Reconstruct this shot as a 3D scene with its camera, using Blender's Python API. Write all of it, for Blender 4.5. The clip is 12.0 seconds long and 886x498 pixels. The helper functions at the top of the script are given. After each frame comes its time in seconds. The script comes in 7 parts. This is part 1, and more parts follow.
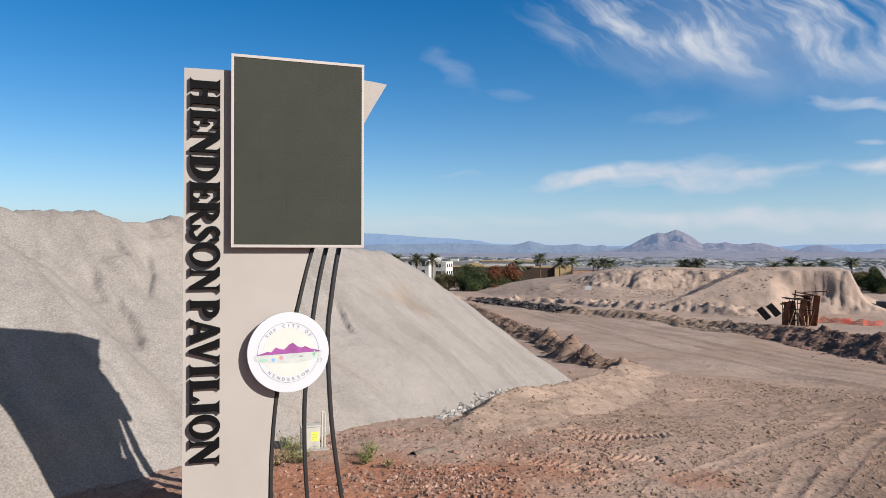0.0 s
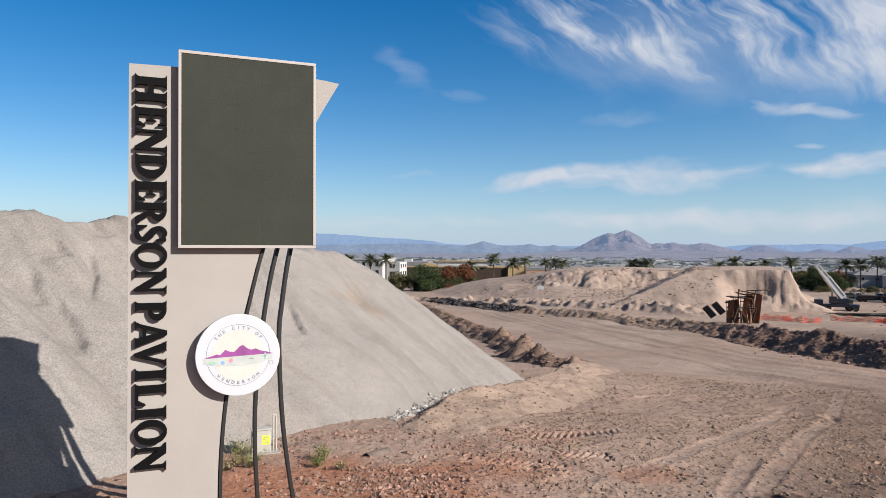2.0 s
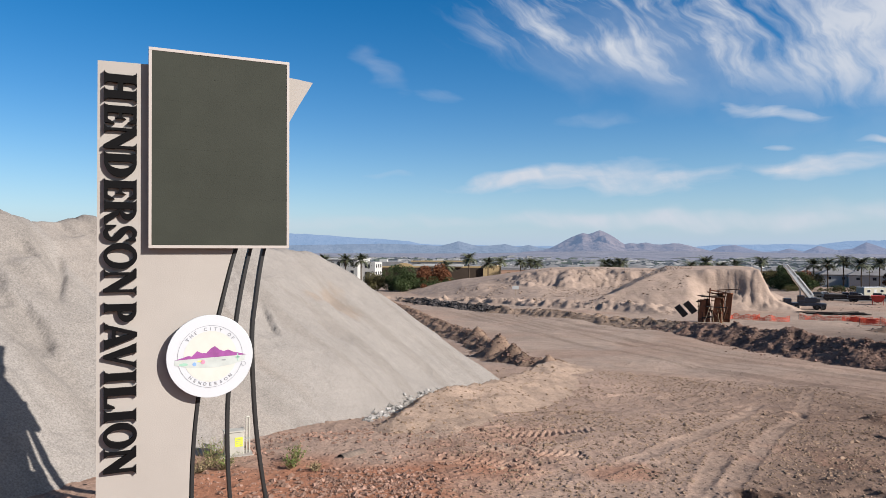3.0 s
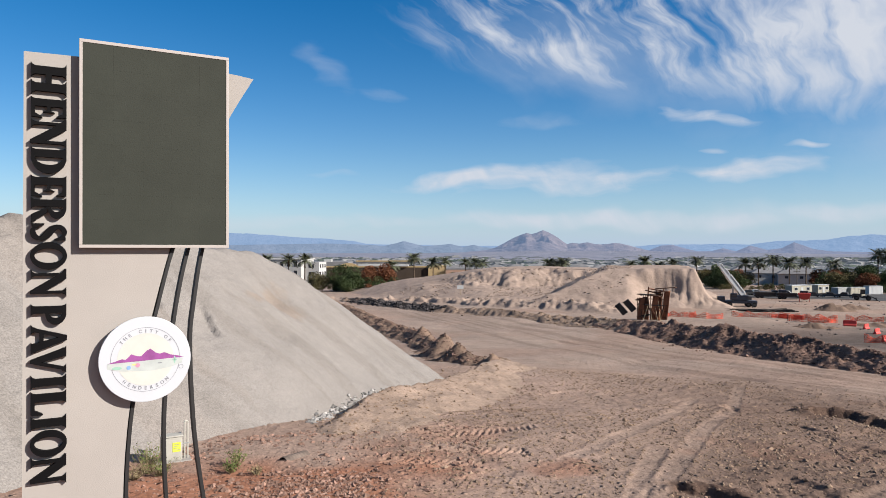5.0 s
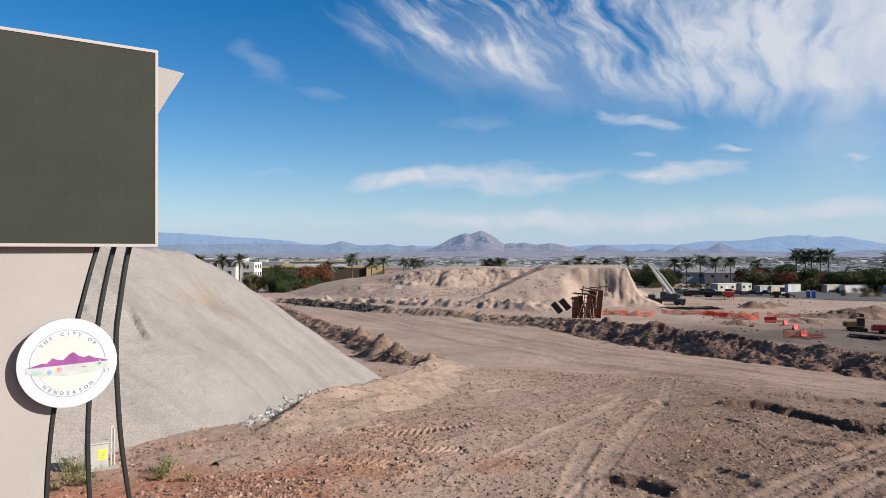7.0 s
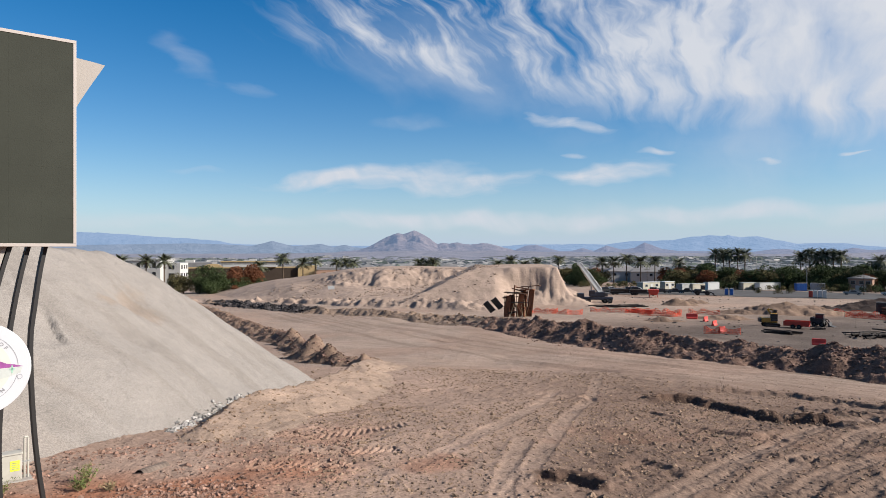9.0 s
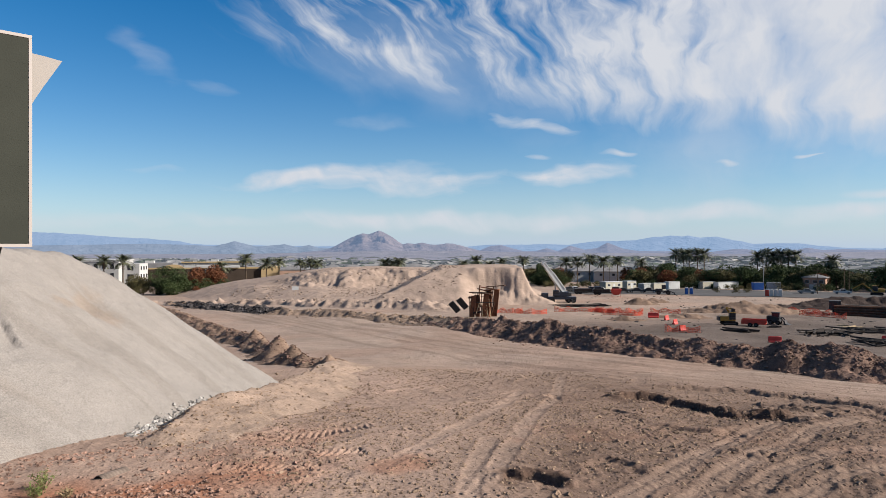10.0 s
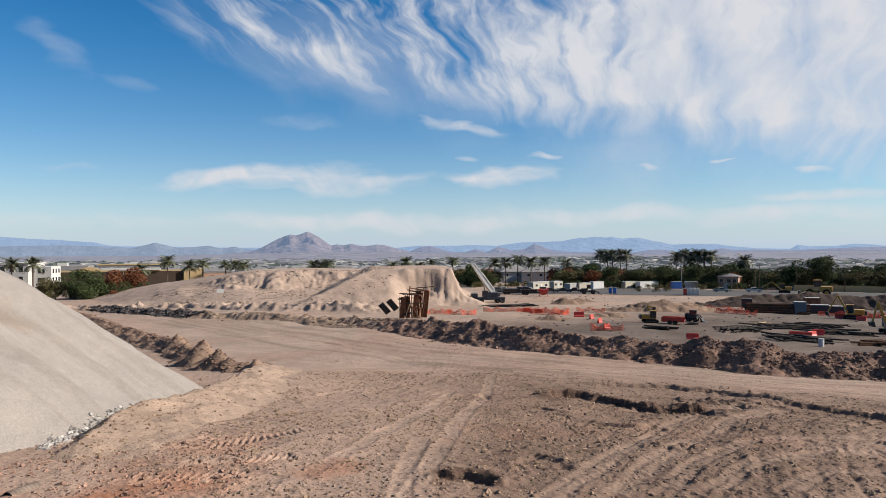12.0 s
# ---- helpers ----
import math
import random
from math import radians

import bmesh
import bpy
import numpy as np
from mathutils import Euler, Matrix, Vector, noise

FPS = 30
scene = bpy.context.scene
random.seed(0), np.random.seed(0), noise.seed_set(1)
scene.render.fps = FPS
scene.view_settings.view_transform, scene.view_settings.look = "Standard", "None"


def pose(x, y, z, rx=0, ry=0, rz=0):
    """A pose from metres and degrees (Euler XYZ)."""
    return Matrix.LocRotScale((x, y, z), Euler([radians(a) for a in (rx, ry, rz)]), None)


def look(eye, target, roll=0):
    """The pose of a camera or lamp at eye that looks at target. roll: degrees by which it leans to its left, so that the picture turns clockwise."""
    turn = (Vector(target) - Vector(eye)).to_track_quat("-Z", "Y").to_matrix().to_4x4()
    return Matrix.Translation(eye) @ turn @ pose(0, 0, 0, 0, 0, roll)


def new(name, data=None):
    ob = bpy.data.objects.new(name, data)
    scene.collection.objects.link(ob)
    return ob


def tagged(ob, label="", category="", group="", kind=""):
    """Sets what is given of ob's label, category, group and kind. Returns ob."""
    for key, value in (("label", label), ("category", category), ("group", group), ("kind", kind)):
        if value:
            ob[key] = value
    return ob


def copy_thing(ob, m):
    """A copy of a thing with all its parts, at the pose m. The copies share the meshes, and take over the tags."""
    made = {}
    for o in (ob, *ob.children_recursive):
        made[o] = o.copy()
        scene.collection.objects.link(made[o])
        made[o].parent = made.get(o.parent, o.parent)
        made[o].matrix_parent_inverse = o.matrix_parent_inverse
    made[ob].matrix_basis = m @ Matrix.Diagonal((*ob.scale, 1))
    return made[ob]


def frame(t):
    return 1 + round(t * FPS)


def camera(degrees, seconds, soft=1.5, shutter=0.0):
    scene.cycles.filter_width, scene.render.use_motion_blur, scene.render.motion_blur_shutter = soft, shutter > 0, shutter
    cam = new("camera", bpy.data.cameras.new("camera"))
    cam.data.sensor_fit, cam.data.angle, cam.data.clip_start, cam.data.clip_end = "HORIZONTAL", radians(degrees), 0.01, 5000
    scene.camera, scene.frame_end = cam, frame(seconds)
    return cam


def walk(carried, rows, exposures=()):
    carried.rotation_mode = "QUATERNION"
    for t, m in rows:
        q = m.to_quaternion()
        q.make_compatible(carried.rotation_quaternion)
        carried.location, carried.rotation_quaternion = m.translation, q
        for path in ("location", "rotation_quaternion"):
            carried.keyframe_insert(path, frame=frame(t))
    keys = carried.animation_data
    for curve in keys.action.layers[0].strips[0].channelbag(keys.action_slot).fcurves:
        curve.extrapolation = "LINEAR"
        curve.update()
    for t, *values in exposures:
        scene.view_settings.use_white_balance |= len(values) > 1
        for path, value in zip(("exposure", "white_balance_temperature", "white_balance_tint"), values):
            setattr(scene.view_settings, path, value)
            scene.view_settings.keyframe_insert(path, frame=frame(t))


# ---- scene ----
EYE = 6.8
cam = camera(65.9, 12.0, soft=0.45)
# seconds, yaw, pitch, roll of the hovering camera, which turns on the spot
ROWS = [
    (0.0, 0.00, 0.00, 0.15),
    (0.5, -0.94, 0.01, 0.13),
    (1.0, -1.90, 0.03, 0.11),
    (1.5, -2.86, 0.03, 0.11),
    (2.0, -3.86, 0.03, 0.10),
    (2.5, -4.88, 0.04, 0.10),
    (3.0, -5.92, 0.04, 0.07),
    (5.0, -10.51, 0.03, 0.04),
    (5.5, -11.72, 0.03, 0.04),
    (6.0, -12.99, 0.04, 0.05),
    (6.5, -14.32, 0.05, 0.05),
    (7.0, -15.66, 0.04, 0.04),
    (9.0, -21.26, 0.03, -0.03),
    (9.5, -22.70, 0.04, -0.05),
    (10.0, -24.18, 0.05, -0.07),
    (10.5, -25.65, 0.08, -0.08),
    (11.0, -27.12, 0.10, -0.11),
    (11.5, -28.62, 0.12, -0.16),
    (12.0, -30.06, 0.13, -0.21),
]
# a slight drift in the hover: seconds, right, up
DRIFT = [(0, 0, 0), (1.5, 0.012, 0.005), (3, 0.046, 0.004), (5, 0.085, -0.005), (7, 0.11, -0.03), (9, 0.10, -0.04), (10, 0.065, -0.038), (12, 0.02, -0.02)]


def drift(t, k):
    return float(np.interp(t, [d[0] for d in DRIFT], [d[k] for d in DRIFT]))


walk(cam, [(t, pose(drift(t, 1), 0, EYE + drift(t, 2), 90 + pitch, 0, yaw) @ pose(0, 0, 0, 0, 0, roll)) for t, yaw, pitch, roll in ROWS], exposures=[(0.0, 0.96, 6240, 10), (6.0, 0.99, 6250, 10), (9.0, 1.00, 6380, 10), (12.0, 1.03, 6620, 10)])

# ---- sun, sky and clouds ----
SUN_EL, SUN_AZ = radians(30.5), radians(122.2)          # azimuth clockwise from +y
to_sun = Vector((math.sin(SUN_AZ) * math.cos(SUN_EL), math.cos(SUN_AZ) * math.cos(SUN_EL), math.sin(SUN_EL)))
sun = new("sun", bpy.data.lights.new("sun", "SUN"))
sun.data.energy, sun.data.angle, sun.data.color = 5.0, radians(0.53), (1.0, 0.93, 0.84)
sun.matrix_world = look(to_sun * 50, (0, 0, 0))

world = bpy.data.worlds.new("world")
scene.world = world
world.use_nodes = True
WN, WL = world.node_tree.nodes, world.node_tree.links
WN.clear()


def wmath(op, a, b=0.0, c=None, clamp=False):
    n = WN.new("ShaderNodeMath")
    n.operation, n.use_clamp = op, clamp
    for i, v in enumerate((a, b, c)):
        if v is None:
            continue
        if isinstance(v, (int, float)):
            n.inputs[i].default_value = v
        else:
            WL.new(v, n.inputs[i])
    return n.outputs[0]


def wnoise(u, v, su, sv, detail, rough=0.55, w=0.0):
    co = WN.new("ShaderNodeCombineXYZ")
    WL.new(wmath("MULTIPLY", u, su), co.inputs[0])
    WL.new(wmath("MULTIPLY", v, sv), co.inputs[1])
    co.inputs[2].default_value = w
    n = WN.new("ShaderNodeTexNoise")
    n.inputs["Scale"].default_value, n.inputs["Detail"].default_value, n.inputs["Roughness"].default_value = 1.0, detail, rough
    WL.new(co.outputs[0], n.inputs["Vector"])
    return n.outputs["Fac"]


def cloudy_sky():
    sky = WN.new("ShaderNodeTexSky")
    sky.sky_type, sky.sun_disc = "NISHITA", False
    sky.sun_elevation, sky.sun_rotation = SUN_EL, SUN_AZ
    sky.altitude, sky.air_density, sky.dust_density, sky.ozone_density = 600, 1.0, 0.2, 3.0
    xyz = WN.new("ShaderNodeSeparateXYZ")
    WL.new(WN.new("ShaderNodeTexCoord").outputs["Generated"], xyz.inputs[0])
    az = wmath("MULTIPLY", wmath("ARCTAN2", xyz.outputs[0], xyz.outputs[1]), 180 / math.pi)
    el = wmath("MULTIPLY", wmath("ARCSINE", xyz.outputs[2]), 180 / math.pi)
    # warped bearings, so that the clouds get feathered outlines
    wa = wmath("MULTIPLY_ADD", wmath("SUBTRACT", wnoise(az, el, 0.16, 0.3, 2.5, 0.45), 0.5), 7.0, az)
    we = wmath("MULTIPLY_ADD", wmath("SUBTRACT", wnoise(az, el, 0.18, 0.3, 2.5, 0.45, w=7.0), 0.5), 2.4, el)
    # cirrus strands fan out: those at low bearings lean furthest
    lean = wmath("MULTIPLY_ADD", el, wmath("MULTIPLY_ADD", az, -0.022, 1.05), wmath("MULTIPLY_ADD", wa, 0.4, wmath("MULTIPLY", az, 0.6)))
    strands = wnoise(lean, we, 0.50, 0.15, 6.0, 0.54, 3.0)
    broad = wmath("MULTIPLY_ADD", wnoise(wa, we, 0.10, 0.16, 5, 0.55, 5.0), 0.6, wmath("MULTIPLY", wnoise(lean, we, 0.25, 0.08, 4, 0.52, 1.0), 0.4))
    fine = wnoise(wa, we, 0.20, 0.7, 4.5, 0.52, 9.0)

    def blob(a0, e0, sa, se, tilt=0.0):
        da = wmath("MULTIPLY", wmath("SUBTRACT", wa, a0), 1 / sa)
        de = wmath("MULTIPLY", wmath("SUBTRACT", wmath("MULTIPLY_ADD", wmath("SUBTRACT", az, a0), -tilt, we), e0), 1 / se)
        return wmath("EXPONENT", wmath("MULTIPLY", wmath("ADD", wmath("MULTIPLY", da, da), wmath("MULTIPLY", de, de)), -1.0))

    total = None
    for kind, amount, places in CLOUDS:
        both = None
        for place in places:
            b = blob(*place)
            both = b if both is None else wmath("MAXIMUM", both, b)
        grain = {"broad": broad, "fine": fine}[kind]
        wisps, clear = {"broad": (1.9, 0.30), "fine": (1.5, 0.42)}[kind]
        d = wmath("MULTIPLY", wmath("ADD", wmath("SUBTRACT", both, clear), wmath("MULTIPLY", wmath("SUBTRACT", grain, 0.5), wisps)), amount, clamp=True)
        d = wmath("MULTIPLY", d, wmath("MULTIPLY", both, 1.5, clamp=True))
        total = d if total is None else wmath("MAXIMUM", total, d)
    # the great bank of cirrus: its lower edge falls towards higher bearings, and it thickens there
    over = wmath("SUBTRACT", wmath("MULTIPLY_ADD", wmath("SUBTRACT", strands, 0.5), 3.0, wmath("MULTIPLY_ADD", wa, 0.195, we)), 18.0)
    edge = wmath("MULTIPLY_ADD", over, 0.30, 0.25, clamp=True)
    body = wmath("MULTIPLY_ADD", wmath("MULTIPLY_ADD", az, 1 / 26, -0.85, clamp=True), 0.80, 0.44)
    body = wmath("MULTIPLY", body, wmath("MULTIPLY_ADD", az, 0.12, -0.5, clamp=True))
    top = wmath("MULTIPLY_ADD", el, 0.2, -3.3, clamp=True)
    thin = wnoise(lean, we, 1.15, 0.30, 5.0, 0.55, 6.0)
    comb = wmath("ADD", wmath("MULTIPLY_ADD", wmath("SUBTRACT", thin, 0.5), 1.5, wmath("MULTIPLY", wmath("SUBTRACT", strands, 0.50), 3.0)), wmath("MULTIPLY", wmath("SUBTRACT", broad, 0.5), 1.6))
    comb = wmath("MULTIPLY", comb, wmath("MULTIPLY_ADD", wmath("MULTIPLY_ADD", az, 1 / 14, -2.6, clamp=True), -0.45, 1.0))
    bank = wmath("ADD", wmath("MULTIPLY_ADD", top, -0.45, body), comb, clamp=True)
    total = wmath("MAXIMUM", total, wmath("MULTIPLY", wmath("MULTIPLY", bank, edge), wmath("MULTIPLY_ADD", az, 0.1, -0.45, clamp=True)))
    haze = wmath("MULTIPLY", wmath("EXPONENT", wmath("MULTIPLY", wmath("ABSOLUTE", el), -0.21)), 0.90)
    mix = WN.new("ShaderNodeMixRGB")
    thick = wmath("MULTIPLY_ADD", wmath("ADD", strands, broad), 1.25, -0.42, clamp=True)
    WL.new(wmath("MULTIPLY", total, thick), mix.inputs[0])
    veil = WN.new("ShaderNodeMixRGB")
    WL.new(haze, veil.inputs[0])
    deep = WN.new("ShaderNodeHueSaturation")
    deep.inputs["Saturation"].default_value = 1.42
    WL.new(sky.outputs[0], deep.inputs["Color"])
    WL.new(deep.outputs[0], veil.inputs[1])
    veil.inputs[2].default_value = (*HAZE, 1)
    WL.new(veil.outputs[0], mix.inputs[1])
    mix.inputs[2].default_value = (*CLOUD, 1)
    bg = WN.new("ShaderNodeBackground")
    bg.inputs[1].default_value = SKY
    WL.new(mix.outputs[0], bg.inputs[0])
    WL.new(bg.outputs[0], WN.new("ShaderNodeOutputWorld").inputs[0])


SKY, CLOUD, HAZE = 0.056, (6.0, 6.2, 6.65), (4.0, 5.15, 6.8)
# kind, density, then bearing, elevation, half-width, half-height, tilt in degrees
CLOUDS = [
    ("broad", 0.42, [(24, 15.0, 15, 4.5, -0.18), (50, 11, 18, 8)]),
    ("fine", 1.5, [(12.5, 5.9, 8, 0.9, 0.02), (19, 5.9, 8, 1.5), (25, 5.5, 5, 1.2), (35.2, 6.2, 5.5, 1.1, 0.08), (30.6, 10.5, 4.0, 0.7, -0.16), (32.2, 7.6, 1.9, 0.3), (46.3, 6.8, 1.6, 0.35), (39.4, 7.7, 2.0, 0.25), (59, 6.0, 2.0, 0.4), (53.0, 6.9, 1.6, 0.2)]),
    ("fine", 0.32, [(0.6, 14.6, 2.4, 1.8, -0.5), (5.2, 12.6, 3.0, 0.8, -0.1), (-9, 6.0, 2, 0.4), (1.5, 6.0, 2, 0.4), (18, 10.5, 5, 0.7), (48, 7.2, 3, 0.4)]),
    ("broad", 1.15, [(24, 2.4, 18, 0.9), (50, 2.7, 18, 1.0), (60, 4.0, 6, 0.6)]),
    ("broad", 0.7, [(0, 2.3, 14, 0.7)]),
]
cloudy_sky()

# ---- noise on arrays ----


def lattice(ix, iy, seed):
    h = (ix.astype(np.int64) * 374761393 + iy.astype(np.int64) * 668265263 + seed * 1274126177) & 0xFFFFFFFF
    h = ((h ^ (h >> 13)) * 1274126177) & 0xFFFFFFFF
    return ((h ^ (h >> 16)) & 0xFFFFFF) / float(0xFFFFFF)


def vnoise(x, y, seed=0):
    """Smooth noise from -1 to 1 with a wavelength of about 1."""
    fx, fy = np.floor(x), np.floor(y)
    u, v = x - fx, y - fy
    u, v = u * u * u * (u * (6 * u - 15) + 10), v * v * v * (v * (6 * v - 15) + 10)
    a, b = lattice(fx, fy, seed), lattice(fx + 1, fy, seed)
    c, d = lattice(fx, fy + 1, seed), lattice(fx + 1, fy + 1, seed)
    return 2 * ((a * (1 - u) + b * u) * (1 - v) + (c * (1 - u) + d * u) * v) - 1


def fbm(x, y, wave, octaves=4, gain=0.5, seed=0):
    total, amp = 0.0, 1.0
    for k in range(octaves):
        ca, sa = math.cos(0.7 * k), math.sin(0.7 * k)
        total = total + amp * vnoise((x * ca - y * sa) / wave + 17.3 * k, (x * sa + y * ca) / wave - 9.1 * k, seed + k)
        wave, amp = wave * 0.5, amp * gain
    return total


def ridged(x, y, wave, octaves=4, gain=0.5, seed=0):
    total, amp = 0.0, 1.0
    for k in range(octaves):
        total = total + amp * (1 - 2 * np.abs(vnoise(x / wave + 5.7 * k, y / wave + 3.1 * k, seed + k)))
        wave, amp = wave * 0.5, amp * gain
    return total


def along(x, y, line):
    """Distance from a polyline, the share of its length at the foot, and on which side (right is positive)."""
    best = np.full(np.shape(x), 1e9)
    share, side = np.zeros(np.shape(x)), np.zeros(np.shape(x))
    pts = np.array(line, float)
    seg = np.hypot(*(pts[1:] - pts[:-1]).T)
    run = np.r_[0, np.cumsum(seg)]
    for k in range(len(seg)):
        (ax, ay), (bx, by) = pts[k], pts[k + 1]
        dx, dy = (bx - ax) / seg[k], (by - ay) / seg[k]
        s = np.clip((x - ax) * dx + (y - ay) * dy, 0, seg[k])
        qx, qy = x - ax - s * dx, y - ay - s * dy
        d = np.hypot(qx, qy)
        near = d < best
        best = np.where(near, d, best)
        share = np.where(near, (run[k] + s) / run[-1], share)
        side = np.where(near, np.sign(qx * dy - qy * dx), side)
    return best, share, side


def smooth(a, b, x):
    t = np.clip((x - a) / (b - a), 0, 1)
    return t * t * (3 - 2 * t)


# ---- building helpers ----


def mesh_of(name, verts, faces, mats=(), flat=False):
    me = bpy.data.meshes.new(name)
    me.from_pydata([tuple(v) for v in verts], [], faces)
    for m in mats:
        me.materials.append(m)
    me.polygons.foreach_set("use_smooth", [not flat] * len(me.polygons))
    me.update()
    return me


def fast_mesh(name, verts, quads, mat, flat=False):
    """A mesh from arrays: verts (n, 3), quads or triangles (m, k)."""
    verts, quads = np.asarray(verts, np.float32), np.asarray(quads, np.int32)
    me = bpy.data.meshes.new(name)
    me.vertices.add(len(verts))
    me.vertices.foreach_set("co", verts.ravel())
    k = quads.shape[1]
    me.loops.add(quads.size)
    me.loops.foreach_set("vertex_index", quads.ravel())
    me.polygons.add(len(quads))
    me.polygons.foreach_set("loop_start", np.arange(0, quads.size, k, dtype=np.int32))
    me.polygons.foreach_set("use_smooth", np.full(len(quads), not flat))
    me.materials.append(mat)
    me.update(calc_edges=True)
    me.validate()
    return me


def attribute(me, name, values):
    me.attributes.new(name, "FLOAT", "POINT").data.foreach_set("value", np.asarray(values, np.float32).ravel())


def part(name, bm, material, parent=None, label="", smooth_faces=False):
    """Links a bmesh or a mesh as one mesh object under a thing or a part."""
    if isinstance(bm, bmesh.types.BMesh):
        me = bpy.data.meshes.new(name)
        bm.normal_update()
        bm.to_mesh(me)
        bm.free()
        me.polygons.foreach_set("use_smooth", [smooth_faces] * len(me.polygons))
        me.materials.append(material)
    else:
        me = bm
    ob = new(name, me)
    ob.parent = parent
    return tagged(ob, label)


def thing(name, m, label, category, group="", kind=""):
    """An empty at the thing's base that carries its parts."""
    ob = new(name)
    ob.matrix_world = m
    return tagged(ob, label, category, group, kind)


def box(x0, y0, z0, x1, y1, z1, bevel=0.0, bm=None):
    bm = bm or bmesh.new()
    made = bmesh.ops.create_cube(bm, size=1.0, matrix=Matrix.Translation(((x0 + x1) / 2, (y0 + y1) / 2, (z0 + z1) / 2)) @ Matrix.Diagonal((abs(x1 - x0), abs(y1 - y0), abs(z1 - z0), 1)))
    if bevel:
        edges = {e for v in made["verts"] for e in v.link_edges}
        bmesh.ops.bevel(bm, geom=list(edges), offset=bevel, segments=2, profile=0.6, affect="EDGES")
    return bm


def rod(a, b, r0, r1=None, sides=10, bm=None):
    """A tapered round bar from a to b."""
    bm = bm or bmesh.new()
    a, b = Vector(a), Vector(b)
    turn = (b - a).to_track_quat("Z", "Y").to_matrix().to_4x4()
    bmesh.ops.create_cone(bm, cap_ends=True, segments=sides, radius1=r0, radius2=r0 if r1 is None else r1, depth=(b - a).length,
                          matrix=Matrix.Translation((a + b) / 2) @ turn)
    return bm


def plate(outline, y0, y1, bevel=0.0):
    """A flat outline of (x, z) points, extruded from y0 to y1."""
    bm = bmesh.new()
    front = [bm.verts.new((x, y0, z)) for x, z in outline]
    back = [bm.verts.new((x, y1, z)) for x, z in outline]
    n = len(outline)
    bm.faces.new(front)
    bm.faces.new(back[::-1])
    for i in range(n):
        bm.faces.new((front[i], back[i], back[(i + 1) % n], front[(i + 1) % n]))
    bmesh.ops.recalc_face_normals(bm, faces=bm.faces)
    if bevel:
        bmesh.ops.bevel(bm, geom=[e for e in bm.edges if len(e.link_faces) == 2 and e.calc_face_angle(0) > 0.6], offset=bevel, segments=2, profile=0.6, affect="EDGES")
    return bm


def bend(points, n=40):
    """A smooth curve through the points (Catmull-Rom)."""
    p = [np.array(q, float) for q in points]
    p = [2 * p[0] - p[1], *p, 2 * p[-1] - p[-2]]
    out = []
    m = len(p) - 3
    for i in range(n + 1):
        s = i / n * m
        k = min(int(s), m - 1)
        u = s - k
        a, b, c, d = p[k:k + 4]
        out.append(0.5 * (2 * b + (c - a) * u + (2 * a - 5 * b + 4 * c - d) * u * u + (3 * b - a - 3 * c + d) * u ** 3))
    return out


# ---- materials ----


# lowers all base colours, so that shade is deeper against the sky's fill
ALBEDO_SCALE = 0.633


